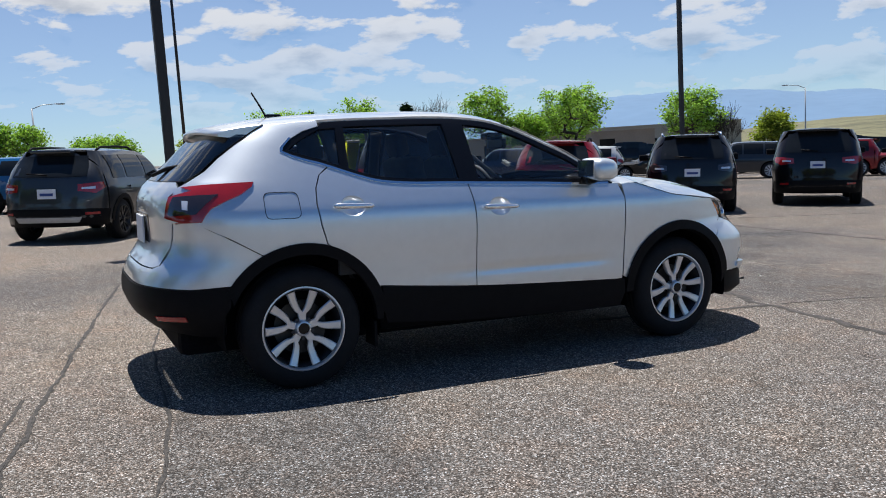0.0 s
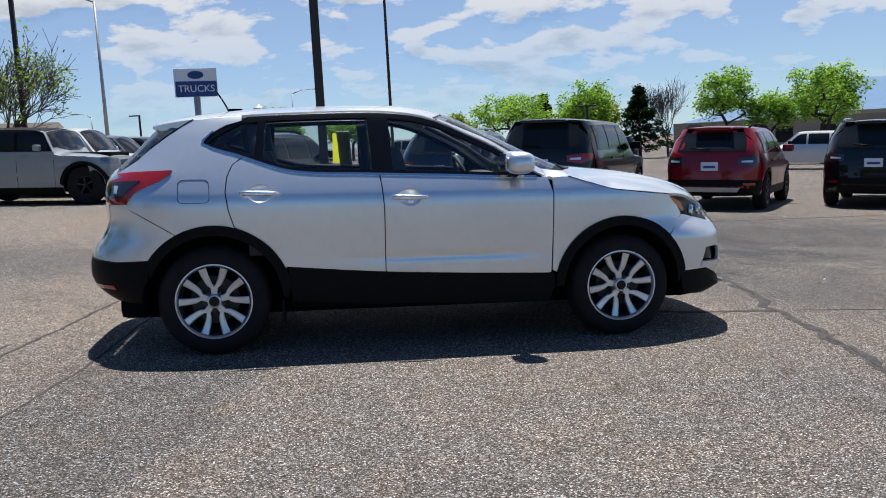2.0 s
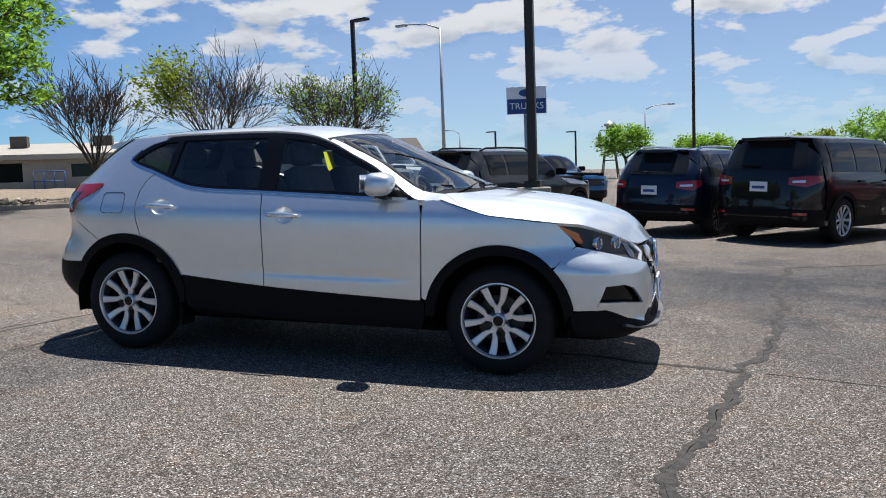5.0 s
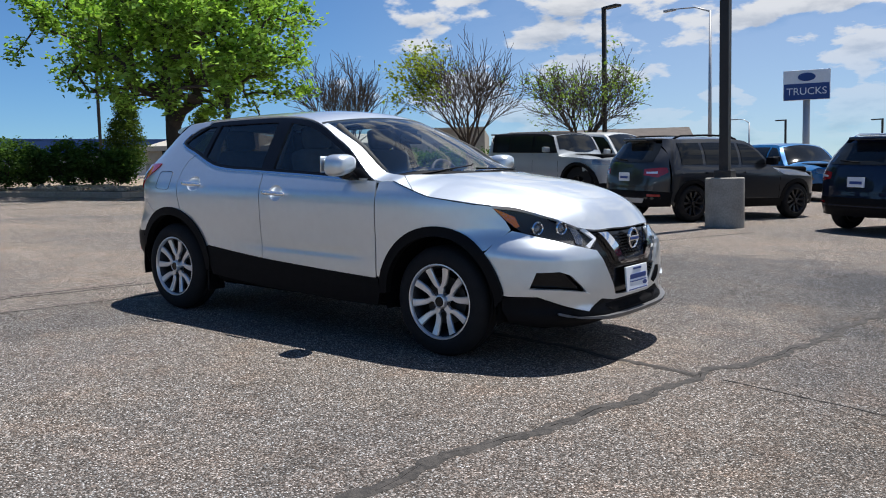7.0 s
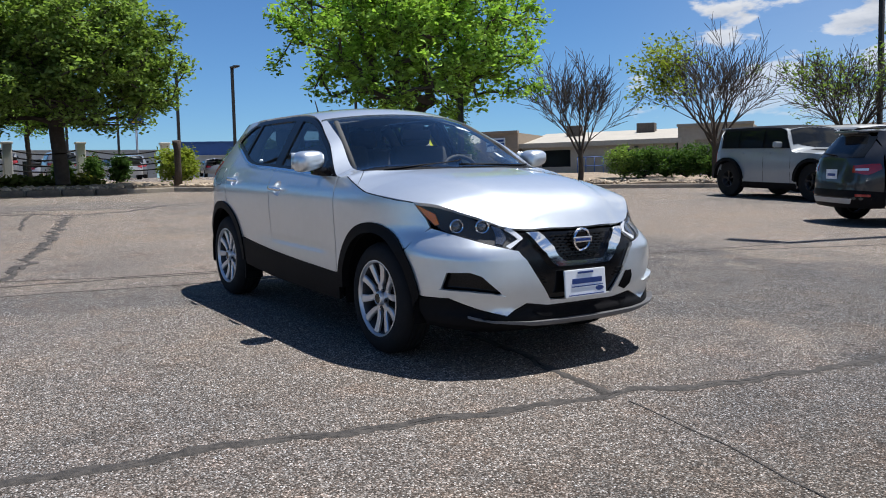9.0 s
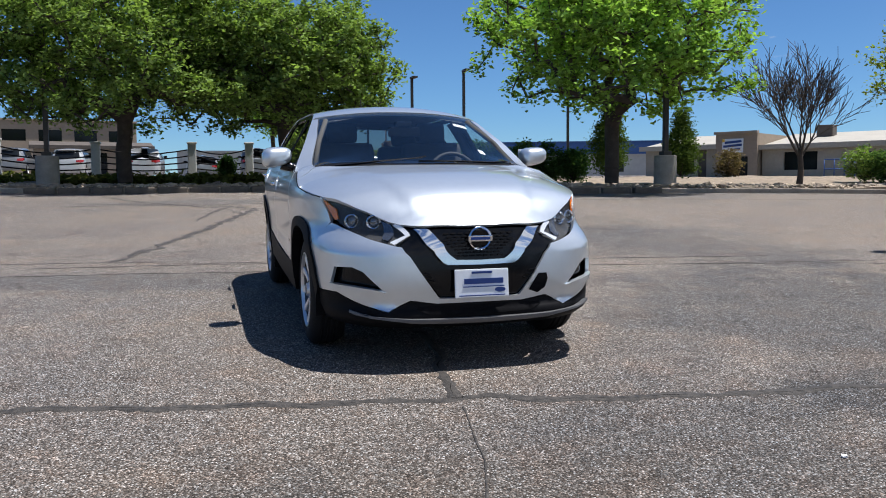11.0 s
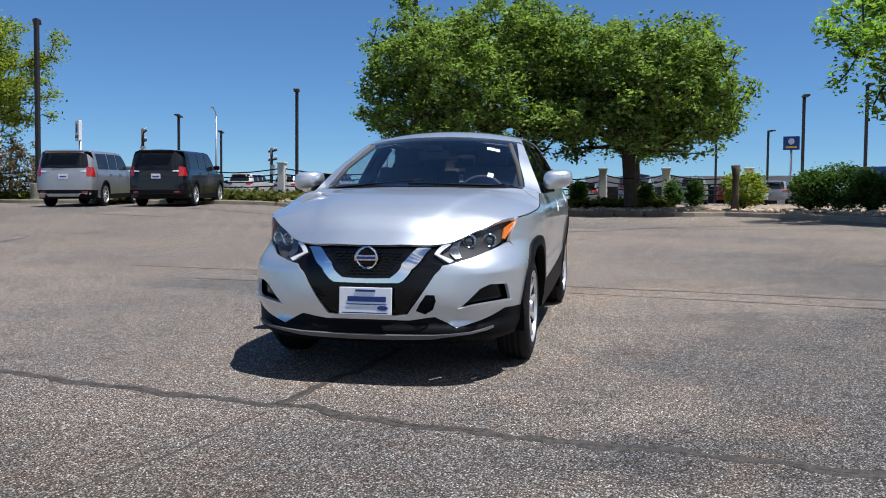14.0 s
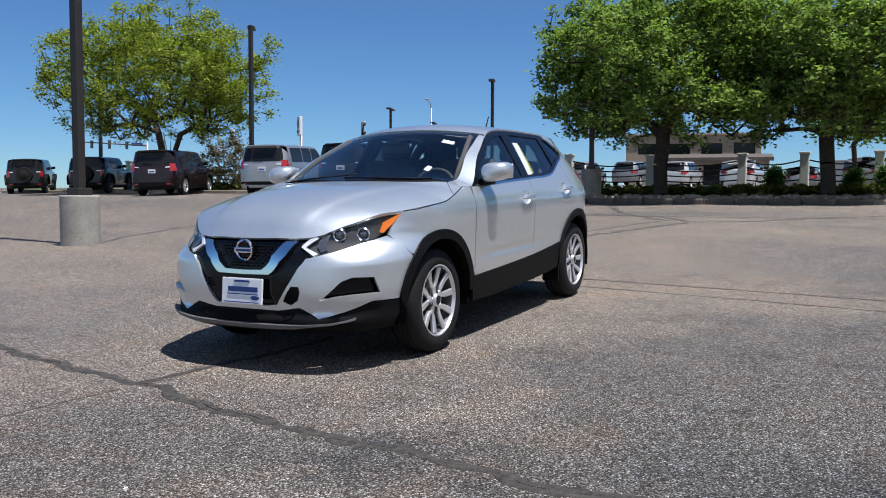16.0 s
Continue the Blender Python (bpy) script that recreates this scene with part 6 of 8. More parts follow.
# ---- trees and shrubs ----
def lumpy(rnd, n, c, r, lumps, low=-0.75):
    """Points spread over the skins of many overlapping lobes that together make an uneven crown."""
    lobes = []
    for i in range(lumps):
        a = i * 2.399963 + rnd.uniform(-0.4, 0.4)
        u = max(low + 0.12, -0.8) + (0.86 - max(low + 0.12, -0.8)) * (i + rnd.uniform(0.1, 0.9)) / lumps
        k = math.sqrt(max(0.06, 1 - u * u))
        d = rnd.uniform(0.56, 0.76)
        lobes.append((Vector((math.cos(a) * k * d, math.sin(a) * k * d, u * 0.72)), rnd.uniform(0.25, 0.36)))
    for i in range(max(2, lumps // 5)):
        lobes.append((Vector((rnd.uniform(-0.3, 0.3), rnd.uniform(-0.3, 0.3), rnd.uniform(-0.2, 0.5))), rnd.uniform(0.3, 0.4)))
    pts = []
    while len(pts) < n:
        p, q = rnd.choice(lobes)
        v = Vector((rnd.gauss(0, 1), rnd.gauss(0, 1), rnd.gauss(0, 1))).normalized() * q * rnd.uniform(0.35, 1.0) ** 0.5
        w = p + v
        if w.z > low * rnd.uniform(0.8, 1.02):
            pts.append(Vector((c.x + w.x * r.x, c.y + w.y * r.y, c.z + w.z * r.z)))
    return pts


def branches(rnd, root, tips, trunk_r, stem_h, stems=1, twig=0.012, sag=0.0):
    """A limb structure that reaches every tip: nodes with parents, then tubes whose girth follows the load."""
    nodes, parent = [Vector((0, 0, 0))], [-1]
    for s in range(stems):
        a = rnd.uniform(0, math.tau)
        lean = Vector((math.cos(a), math.sin(a), 0)) * (0.25 if stems > 1 else 0.06) * stem_h
        prev = 0
        for k in range(1, 5):
            nodes.append(lean * (k / 4) ** 1.4 + Vector((rnd.gauss(0, 0.03), rnd.gauss(0, 0.03), stem_h * k / 4)))
            parent.append(prev)
            prev = len(nodes) - 1
    tips = sorted(tips, key=lambda p: (p - Vector((0, 0, stem_h))).length)
    store = np.zeros((len(tips) * 4 + 40, 3))
    store[:len(nodes)] = [tuple(n) for n in nodes]
    for t in tips:
        arr = store[:len(nodes)]
        d = arr - np.array(tuple(t))
        cost = np.linalg.norm(d, axis=1) + 0.9 * np.maximum(0, arr[:, 2] - t.z) + 0.4 * (arr[:, 2] < stem_h * 0.45) * 9
        i = int(np.argmin(cost))
        p = nodes[i]
        prev, L = i, (t - p).length
        n = max(1, min(4, int(L / 0.45)))
        up = Vector((0, 0, 1))
        for k in range(1, n + 1):
            u = k / n
            q = p.lerp(t, u) + up * (math.sin(u * math.pi) * 0.08 * L) + Vector((rnd.gauss(0, 1), rnd.gauss(0, 1), rnd.gauss(0, 1))) * 0.03 * L * (1 if k < n else 0)
            store[len(nodes)] = tuple(q)
            nodes.append(q)
            parent.append(prev)
            prev = len(nodes) - 1
    load = [0.0] * len(nodes)
    kids = [0] * len(nodes)
    for i in range(len(nodes) - 1, 0, -1):
        if kids[i] == 0:
            load[i] = twig ** 2.3
        load[parent[i]] += load[i]
        kids[parent[i]] += 1
    rad = [max(l, twig ** 2.3) ** (1 / 2.3) for l in load]
    scale = trunk_r / rad[0]
    rad = [min(trunk_r, max(twig, r * scale)) for r in rad]
    verts, faces = [], []
    for i in range(1, len(nodes)):
        a, b = nodes[parent[i]], nodes[i]
        d = (b - a)
        if d.length < 1e-4:
            continue
        d.normalize()
        u = d.orthogonal().normalized()
        v = d.cross(u)
        n = 8 if rad[i] > 0.06 else 5 if rad[i] > 0.025 else 3
        k = len(verts)
        r0 = min(rad[parent[i]], rad[i] * 1.5)
        for p, r in ((a, r0), (b, rad[i])):
            for j in range(n):
                verts.append(p + (u * math.cos(j * math.tau / n) + v * math.sin(j * math.tau / n)) * r)
        for j in range(n):
            faces.append((k + j, k + (j + 1) % n, k + n + (j + 1) % n, k + n + j))
    return mesh_from("trunk", verts, faces), nodes, kids


def leaf_cloud(rnd, centres, per, spread, size, flat=0.35):
    """Small folded leaves scattered round the given points."""
    rs = np.random.RandomState(rnd.randint(0, 10 ** 6))
    c = np.repeat(np.array([tuple(p) for p in centres]), per, axis=0)
    n = len(c)
    pos = c + rs.normal(0, 1, (n, 3)) * spread * np.array((1, 1, 0.8))
    a = rs.normal(0, 1, (n, 3))
    a[:, 2] *= 0.45
    a /= np.linalg.norm(a, axis=1, keepdims=True)
    b = rs.normal(0, 1, (n, 3))
    b[:, 2] *= 0.45
    b -= a * (a * b).sum(1, keepdims=True)
    b /= np.linalg.norm(b, axis=1, keepdims=True)
    nrm = np.cross(a, b)
    s = size * rs.uniform(0.6, 1.3, (n, 1))
    v = np.stack([pos - a * s, pos + b * s * 0.55 + nrm * s * 0.15, pos + a * s, pos - b * s * 0.55 + nrm * s * 0.15], 1).reshape(-1, 3)
    me = bpy.data.meshes.new("crown")
    me.vertices.add(4 * n)
    me.vertices.foreach_set("co", v.ravel())
    me.loops.add(4 * n)
    me.loops.foreach_set("vertex_index", np.arange(4 * n))
    me.polygons.add(n)
    me.polygons.foreach_set("loop_start", np.arange(0, 4 * n, 4))
    me.update()
    me.validate()
    return me


def tree(x, y, h, rx, rz, trunk_r, leaves, seed, label, stem=None, tips=260, per=60, size=0.085, spread=0.28, stems=1, ry=None, low=-0.75, lumps=14, lift=0.25, bark=BARK, category="tree", twig=0.012, leaf_share=1.0, name="tree"):
    rnd = random.Random(seed)
    ob = thing(name, pose(x, y, float(ground_z(x, y)) + lift, 0, 0, 0), label, category)
    stem = stem if stem is not None else h - 2 * rz + 0.2 * rz
    c = Vector((0, 0, h - rz))
    pts = lumpy(rnd, tips, c, Vector((rx, ry or rx, rz)), lumps, low)
    me, nodes, kids = branches(rnd, None, pts, trunk_r, stem, stems, twig)
    part("trunk", me, bark, ob)
    if leaves:
        use = [p for p in pts if rnd.random() < leaf_share]
        mids = [n for n, k in zip(nodes, kids) if k <= 1 and n.z > stem + 0.2 and rnd.random() < 0.35 * leaf_share]
        if use:
            part("crown", leaf_cloud(rnd, use + mids, per, spread, size), leaves, ob)
    return ob


def bare_tree(x, y, h, r, seed, label, leaves=None, share=0.0, lift=0.25, name="tree", side=None, spread=0.5, kids=(7, 5, 5, 4)):
    """An upright vase of limbs that split into fine twigs; leaves only on some, or only on the given side."""
    rnd = random.Random(seed)
    ob = thing(name, pose(x, y, float(ground_z(x, y)) + lift), label, "tree")
    verts, faces = [], []
    tips = []
    lengths = (0.24, 0.36, 0.25, 0.17, 0.115)

    def limb(p, d, L, rad, lev):
        n = 4
        pts, rr, ds = [p], [rad], [d]
        for k in range(n):
            d = (d + Vector((rnd.gauss(0, 0.07), rnd.gauss(0, 0.07), rnd.gauss(0.035, 0.05)))).normalized()
            p = p + d * L / n
            pts.append(p)
            ds.append(d)
            rr.append(max(0.009, rad * (1 - (0.25 if lev == 0 else 0.6) * (k + 1) / n)))
        k0 = len(verts)
        m = 8 if lev == 0 else 6 if lev == 1 else 4 if lev == 2 else 3
        for i, q in enumerate(pts):
            u = ds[i].orthogonal().normalized()
            v = ds[i].cross(u)
            for j in range(m):
                verts.append(q + (u * math.cos(j * math.tau / m) + v * math.sin(j * math.tau / m)) * rr[i])
        for i in range(n):
            for j in range(m):
                faces.append((k0 + i * m + j, k0 + i * m + (j + 1) % m, k0 + (i + 1) * m + (j + 1) % m, k0 + (i + 1) * m + j))
        if lev == 4:
            tips.append(pts[-1])
            tips.append(pts[2])
            return
        turn = rnd.uniform(0, math.tau)
        for i in range(kids[lev]):
            u = rnd.uniform(0.75, 1.0) if lev == 0 else 0.3 + 0.7 * (i + 0.6) / kids[lev]
            j = min(n, int(u * n + 0.5))
            a = turn + i * 2.4 + rnd.uniform(-0.3, 0.3)
            e = ds[j]
            o = e.orthogonal().normalized()
            w = e.cross(o)
            e = (e + (o * math.cos(a) + w * math.sin(a)) * rnd.uniform(0.7, 1.25) * (spread if lev else spread * 1.15) + Vector((0, 0, 0.16))).normalized()
            limb(pts[j], e, h * lengths[lev + 1] * rnd.uniform(0.75, 1.15), max(0.012, rr[j] * (0.6 if lev else 0.52)), lev + 1)

    limb(Vector((0, 0, 0)), Vector((0, 0, 1)), h * lengths[0], r, 0)
    part("trunk", mesh_from("trunk", verts, faces), BARK, ob)
    if leaves:
        use = [p for p in tips if rnd.random() < share and (side is None or p.x * side[0] + p.y * side[1] > side[2] + rnd.gauss(0, 0.3))]
        part("crown", leaf_cloud(rnd, use, 22, 0.2, 0.075), leaves, ob)
    return ob


def shrub(x, y, rx, ry, h, leaves, seed, label, n=160, per=34, size=0.06, lift=0.2, cone=False, category="shrub"):
    rnd = random.Random(seed)
    ob = thing("shrub", pose(x, y, float(ground_z(x, y)) + lift), label, category)
    pts = []
    while len(pts) < n:
        u = Vector((rnd.gauss(0, 1), rnd.gauss(0, 1), rnd.gauss(0, 1))).normalized() * rnd.uniform(0.55, 1.0)
        z = (u.z * 0.5 + 0.5)
        k = (1.12 - z) if cone else 1.0
        bump = 1 + 0.18 * noise.noise(Vector((u.x * 2 + seed, u.y * 2, u.z * 2)))
        pts.append(Vector((u.x * rx * k * bump, u.y * ry * k * bump, max(0.06, z * h * bump))))
    verts = bmesh.new()
    for i in range(7):
        q = rnd.choice(pts)
        tube_bm(verts, [(0, 0, 0), q * 0.5, q], [0.035, 0.02, 0.008], 5)
    part("stem", verts, BARK, ob)
    part("foliage", leaf_cloud(rnd, pts, per, 0.11 if not cone else 0.14, size), leaves, ob)
    return ob


# shade trees on the planted island behind the car
tree(-24.3, -3.9, 8.0, 5.4, 3.6, 0.25, LEAF_DARK, 11, "broad shade tree with dense dark green leaves", stem=2.1, tips=1150, per=46, low=-0.85, lumps=38, size=0.088, spread=0.17)
tree(-24.0, 1.6, 6.8, 4.3, 2.9, 0.23, LEAF_DARK, 12, "broad shade tree with dense dark green leaves", stem=2.0, tips=1000, per=46, low=-0.85, lumps=34, size=0.088, spread=0.17)
tree(-18.4, 11.5, 8.1, 4.8, 3.4, 0.24, LEAF_GREEN, 13, "spreading shade tree with fresh bright green leaves", stem=1.9, tips=560, per=46, stems=1, low=-0.82, lumps=30, size=0.1, spread=0.19)
bare_tree(-15.7, 16.6, 4.4, 0.1, 14, "small bare tree with upright twigs", spread=0.5, kids=(7, 5, 5, 4))
bare_tree(-14.6, 22.3, 5.6, 0.15, 15, "half-bare tree with a few yellow-green shoots", LEAF_LIME, 0.42, side=(-0.72, -0.69, 1.35), spread=0.64, kids=(8, 5, 5, 4))
bare_tree(-11.2, 25.2, 5.2, 0.17, 16, "half-bare tree with scattered green leaves", LEAF_DARK, 0.05, spread=0.74, kids=(8, 5, 5, 5))
tree(-24.9, -28.8, 9.3, 6.1, 3.9, 0.2, LEAF_LIME, 18, "wide many-stemmed tree in yellow-green leaf", stem=2.7, stems=7, tips=900, per=56, spread=0.19, low=-0.9, lumps=38, size=0.078)
shrub(-24.5, -24.3, 1.5, 1.5, 2.6, LEAF_DRY, 19, "tall twiggy shrub, half brown", n=150)
shrub(-31.0, 17.9, 1.25, 1.25, 4.0, LEAF_SHRUB_LIT, 20, "tall conical evergreen behind the hedge", n=420, cone=True)
shrub(-28.6, 20.4, 1.1, 1.1, 3.2, LEAF_SHRUB_LIT, 21, "conical evergreen before the office building", n=340, cone=True)
shrub(-26.6, 21.6, 0.6, 0.6, 1.3, LEAF_DRY, 22, "small reddish-brown shrub before the office building", n=70)
for i, (dx, r, h) in enumerate([(0.0, 0.72, 1.3), (0.15, 0.82, 1.45), (-0.1, 0.66, 1.25), (0.2, 0.74, 1.4), (0.05, 0.7, 1.3), (0.1, 0.62, 1.2)]):
    shrub(-22.9 + 0.2 * i + dx, 7.35 + 0.87 * i, r, r * 0.85, h, LEAF_SHRUB, 30 + i, "dark green rounded hedge shrub on the island", n=110, per=40, size=0.06)
for i in range(6):
    shrub(-19.5 + 0.8 * i, 22.6 + 0.36 * i, 0.75, 0.75, 1.25, LEAF_SHRUB if i else LEAF_DARK, 50 + i, "dark green rounded shrub by the kerb", n=90)
shrub(-24.6, 5.5, 0.75, 0.75, 1.25, LEAF_LIME, 60, "bright green low shrub beside the stump", n=110)
for i, (x, y) in enumerate([(-27.5, 3.2), (-27.6, 2.2), (-27.2, -0.4), (-26.6, 4.0)]):
    shrub(x, y, 0.26, 0.26, 0.95, LEAF_SHRUB, 64 + i, "small dark upright shrub", n=60)
tree(-34, 2.0, 4.4, 2.0, 1.4, 0.1, LEAF_GREEN, 70, "small leafy tree beyond the fence", tips=130, per=40)

# far trees past the rows of cars
FAR = [(25.3, 59.0, "pine", 5.6, 3.1), (29.4, 63.0, "bare", 6.8, 2.4), (33.6, 60.4, "green", 7.6, 2.6), (40.1, 56.6, "green", 7.6, 3.3), (23.5, 65.5, "lime", 5.6, 2.9), (44.7, 46.9, "green", 6.4, 2.6), (22.0, 62.2, "green", 6.6, 2.6), (17.0, 67.5, "green", 6.0, 4.2), (20.5, 70.0, "pine", 5.6, 2.0), (36.9, 59.6, "green", 5.4, 2.0), (48.0, 69.5, "green", 7.0, 3.0), (54.2, 58.2, "bare", 5.6, 3.0), (47.0, 45.5, "bare", 4.6, 2.2), (50.6, 44.2, "lime", 4.2, 1.5), (-3.6, 70.0, "green", 5.0, 2.6), (3.0, 74.0, "green", 4.2, 2.8), (12.0, 75.0, "lime", 4.2, 3.0)]
for i, (x, y, k, h, r) in enumerate(FAR):
    if k == "pine":
        rnd = random.Random(100 + i)
        ob = thing("tree", pose(x, y, float(ground_z(x, y))), "dark conical pine far behind the cars", "tree")
        part("trunk", tube([(0, 0, 0), (0, 0, h * 0.95)], [0.16, 0.03], 7), BARK, ob)
        pts = []
        for j in range(420):
            u = rnd.uniform(0.12, 1.0)
            a = rnd.uniform(0, math.tau)
            q = r * (1.05 - u) * rnd.uniform(0.3, 1.0) * (1 + 0.25 * math.sin(u * 40))
            pts.append(Vector((math.cos(a) * q, math.sin(a) * q, u * h)))
        part("crown", leaf_cloud(rnd, pts, 22, 0.14, 0.12), LEAF_PINE, ob)
    elif k == "bare":
        bare_tree(x, y, h, 0.12, 100 + i, "bare brown tree far behind the cars", lift=0)
    else:
        tree(x, y, h, r, h * 0.36, 0.13, LEAF_LIME if k == "lime" else LEAF_GREEN, 100 + i, "leafy green tree far behind the cars", tips=130, per=34, size=0.13, spread=0.3, lift=0)

# ---- planted islands, kerbs, rocks ----
def island(name, outline, top, mat, label, kerb=True, seed=1):
    """A raised bed with a concrete kerb round it; outline in plan, counter-clockwise."""
    bed = panel([tuple(p) for p in outline], lambda x, y: (x, y, ground_z(x, y) + top + 0.10 * np.sin(x * 1.3 + seed) * np.sin(y * 1.1)), h=0.8, depth=top + 0.3, name=name)
    bed.materials.append(mat)
    ob = new(name, bed)
    return tagged(ob, label, "planting bed", kind="structure")


def kerb(pts, w=0.16, h=0.15, label="worn concrete kerb along the planted bed"):
    verts, faces = [], []
    fine = []
    for p, q in zip(pts, pts[1:]):
        n = max(1, int(math.dist(p, q) / 1.0))
        fine += [(p[0] + (q[0] - p[0]) * i / n, p[1] + (q[1] - p[1]) * i / n) for i in range(n)]
    fine.append(pts[-1])
    for i, (x, y) in enumerate(fine):
        a, b = fine[max(0, i - 1)], fine[min(len(fine) - 1, i + 1)]
        d = Vector((b[0] - a[0], b[1] - a[1])).normalized()
        n = Vector((-d.y, d.x))
        z = float(ground_z(x, y))
        for s, dz in ((-0.55, -0.1), (-0.5, h - 0.03), (-0.38, h), (0.5, h), (0.5, -0.1)):
            verts.append((x + n.x * w * s, y + n.y * w * s, z + dz))
    for i in range(len(fine) - 1):
        for j in range(4):
            faces.append((i * 5 + j, i * 5 + j + 1, i * 5 + 6 + j, i * 5 + 5 + j))
    me = mesh_from("kerb", verts, faces, smooth=False)
    bm = bmesh.new()
    bm.from_mesh(me)
    bmesh.ops.recalc_face_normals(bm, faces=bm.faces)
    bm.to_mesh(me)
    bm.free()
    me.materials.append(CURB)
    return tagged(new("kerb", me), label, "kerb", kind="structure")


def pebble(name, color):
    """Stone whose tone changes from piece to piece."""
    m = material(name, color, 0.9, vary=0.2, scale=9, bump=0.4, bump_scale=30)
    nt = m.node_tree
    b = nt.nodes["Principled BSDF"]
    g, r, mul = nt.nodes.new("ShaderNodeNewGeometry"), nt.nodes.new("ShaderNodeMapRange"), nt.nodes.new("ShaderNodeVectorMath")
    r.inputs[3].default_value, r.inputs[4].default_value = 0.55, 1.45
    mul.operation = "SCALE"
    src = b.inputs["Base Color"].links[0].from_socket
    nt.links.new(g.outputs["Random Per Island"], r.inputs[0])
    nt.links.new(src, mul.inputs[0])
    nt.links.new(r.outputs[0], mul.inputs["Scale"])
    nt.links.new(mul.outputs[0], b.inputs["Base Color"])
    return m


MULCH = material("rock_mulch", (0.24, 0.188, 0.132), 0.95, vary=0.45, scale=5, bump=0.8, bump_scale=16)
GREEN_BED = material("ground_cover", (0.068, 0.08, 0.028), 0.95, vary=0.4, scale=3, bump=0.6, bump_scale=20)
ROCK = material("rock", (0.288, 0.232, 0.176), 0.9, vary=0.3, scale=6, bump=0.5, bump_scale=20, per_object=0.3)
GRAVEL = pebble("river_stone", (0.36, 0.29, 0.215))
WALL_STONE = material("dark_edging", (0.112, 0.092, 0.072), 0.9, vary=0.35, scale=3, bump=0.4, bump_scale=18)

WEST = [(-22.5, -11.2), (-22.4, -8.5), (-21.6, -6.8), (-21.6, 3.6), (-22.0, 4.6), (-20.4, 6.6), (-16.9, 8.6), (-16.6, 12.0), (-15.2, 15.6), (-12.4, 20.6), (-8.8, 24.4), (-8.6, 27.6)]
island("bed_west", WEST + [(-9.5, 28.6), (-30.0, 28.6), (-30.0, -11.2)], 0.14, MULCH, "raised rock-mulched bed at the back of the lot")
kerb(WEST)
island("bed_south", [(-22.4, -22.0), (-23.0, -11.4), (-30.0, -11.4), (-30.0, -45.0), (-25.0, -42.0), (-24.2, -30.0)], 0.12, GREEN_BED, "weedy strip of ground along the fence")
kerb([(-25.0, -42.0), (-24.2, -30.0), (-22.4, -22.0), (-22.8, -11.4)])


def rock_mesh(seed):
    rnd = random.Random(seed)
    bm = bmesh.new()
    bmesh.ops.create_icosphere(bm, subdivisions=1, radius=0.5)
    for v in bm.verts:
        v.co *= 0.75 + 0.5 * rnd.random()
        v.co.z *= 0.6
    me = bpy.data.meshes.new("rock")
    bm.to_mesh(me)
    bm.free()
    me.materials.append(ROCK)
    return me


ROCKS = [rock_mesh(i) for i in range(6)]
rnd = random.Random(5)
path_pts = [Vector((x, y, 0)) for x, y in WEST]
count = 0
for p, q in zip(path_pts, path_pts[1:]):
    for k in range(int((q - p).length * 5.0)):
        t = p.lerp(q, rnd.random())
        d = (q - p).normalized()
        back = Vector((-d.y, d.x, 0)) * rnd.uniform(0.2, 1.6)
        t = t + back
        if count < 260:
            s = rnd.uniform(0.14, 0.42)
            r = tagged(new("rock", rnd.choice(ROCKS)), "tan landscape rock lying on the bed", "rock", "landscape rocks")
            r.matrix_basis = pose(t.x, t.y, float(ground_z(t.x, t.y)) + 0.14 + 0.12 * s, rnd.uniform(-20, 20), rnd.uniform(-20, 20), rnd.uniform(0, 360)) @ Matrix.Diagonal((s, s * rnd.uniform(0.7, 1.2), s, 1))
            count += 1

# small stones strewn between the rocks
def gravel(seed, n):
    rs = np.random.RandomState(seed)
    bm = bmesh.new()
    bmesh.ops.create_icosphere(bm, subdivisions=1, radius=0.5)
    unit = np.array([tuple(v.co) for v in bm.verts])
    tris = np.array([[v.index for v in f.verts] for f in bm.faces])
    bm.free()
    seg = [(np.array(p), np.array(q)) for p, q in zip(WEST, WEST[1:])]
    lens = np.array([np.linalg.norm(q - p) for p, q in seg])
    verts, faces = [], []
    for i in range(n):
        p, q = seg[rs.choice(len(seg), p=lens / lens.sum())]
        d = (q - p) / np.linalg.norm(q - p)
        at = p + (q - p) * rs.rand() + np.array((-d[1], d[0])) * rs.uniform(0.12, 2.4) ** 1.1
        size = rs.uniform(0.08, 0.24)
        pts = unit * (1 + rs.uniform(-0.22, 0.22, (len(unit), 1))) * np.array((size, size * rs.uniform(0.6, 1.0), size * 0.6))
        c, k = math.cos(rs.uniform(0, 6.3)), math.sin(rs.uniform(0, 6.3))
        z = float(ground_z(at[0], at[1])) + 0.16 + size * 0.12
        k0 = len(verts)
        verts += [(x * c - y * k + at[0], x * k + y * c + at[1], w + z) for x, y, w in pts]
        faces += [tuple(int(j) + k0 for j in t) for t in tris]
    me = mesh_from("gravel", verts, faces, smooth=False)
    me.materials.append(GRAVEL)
    return tagged(new("gravel", me), "tan river stones spread along the edge of the bed", "gravel", kind="stuff")


gravel(8, 1500)

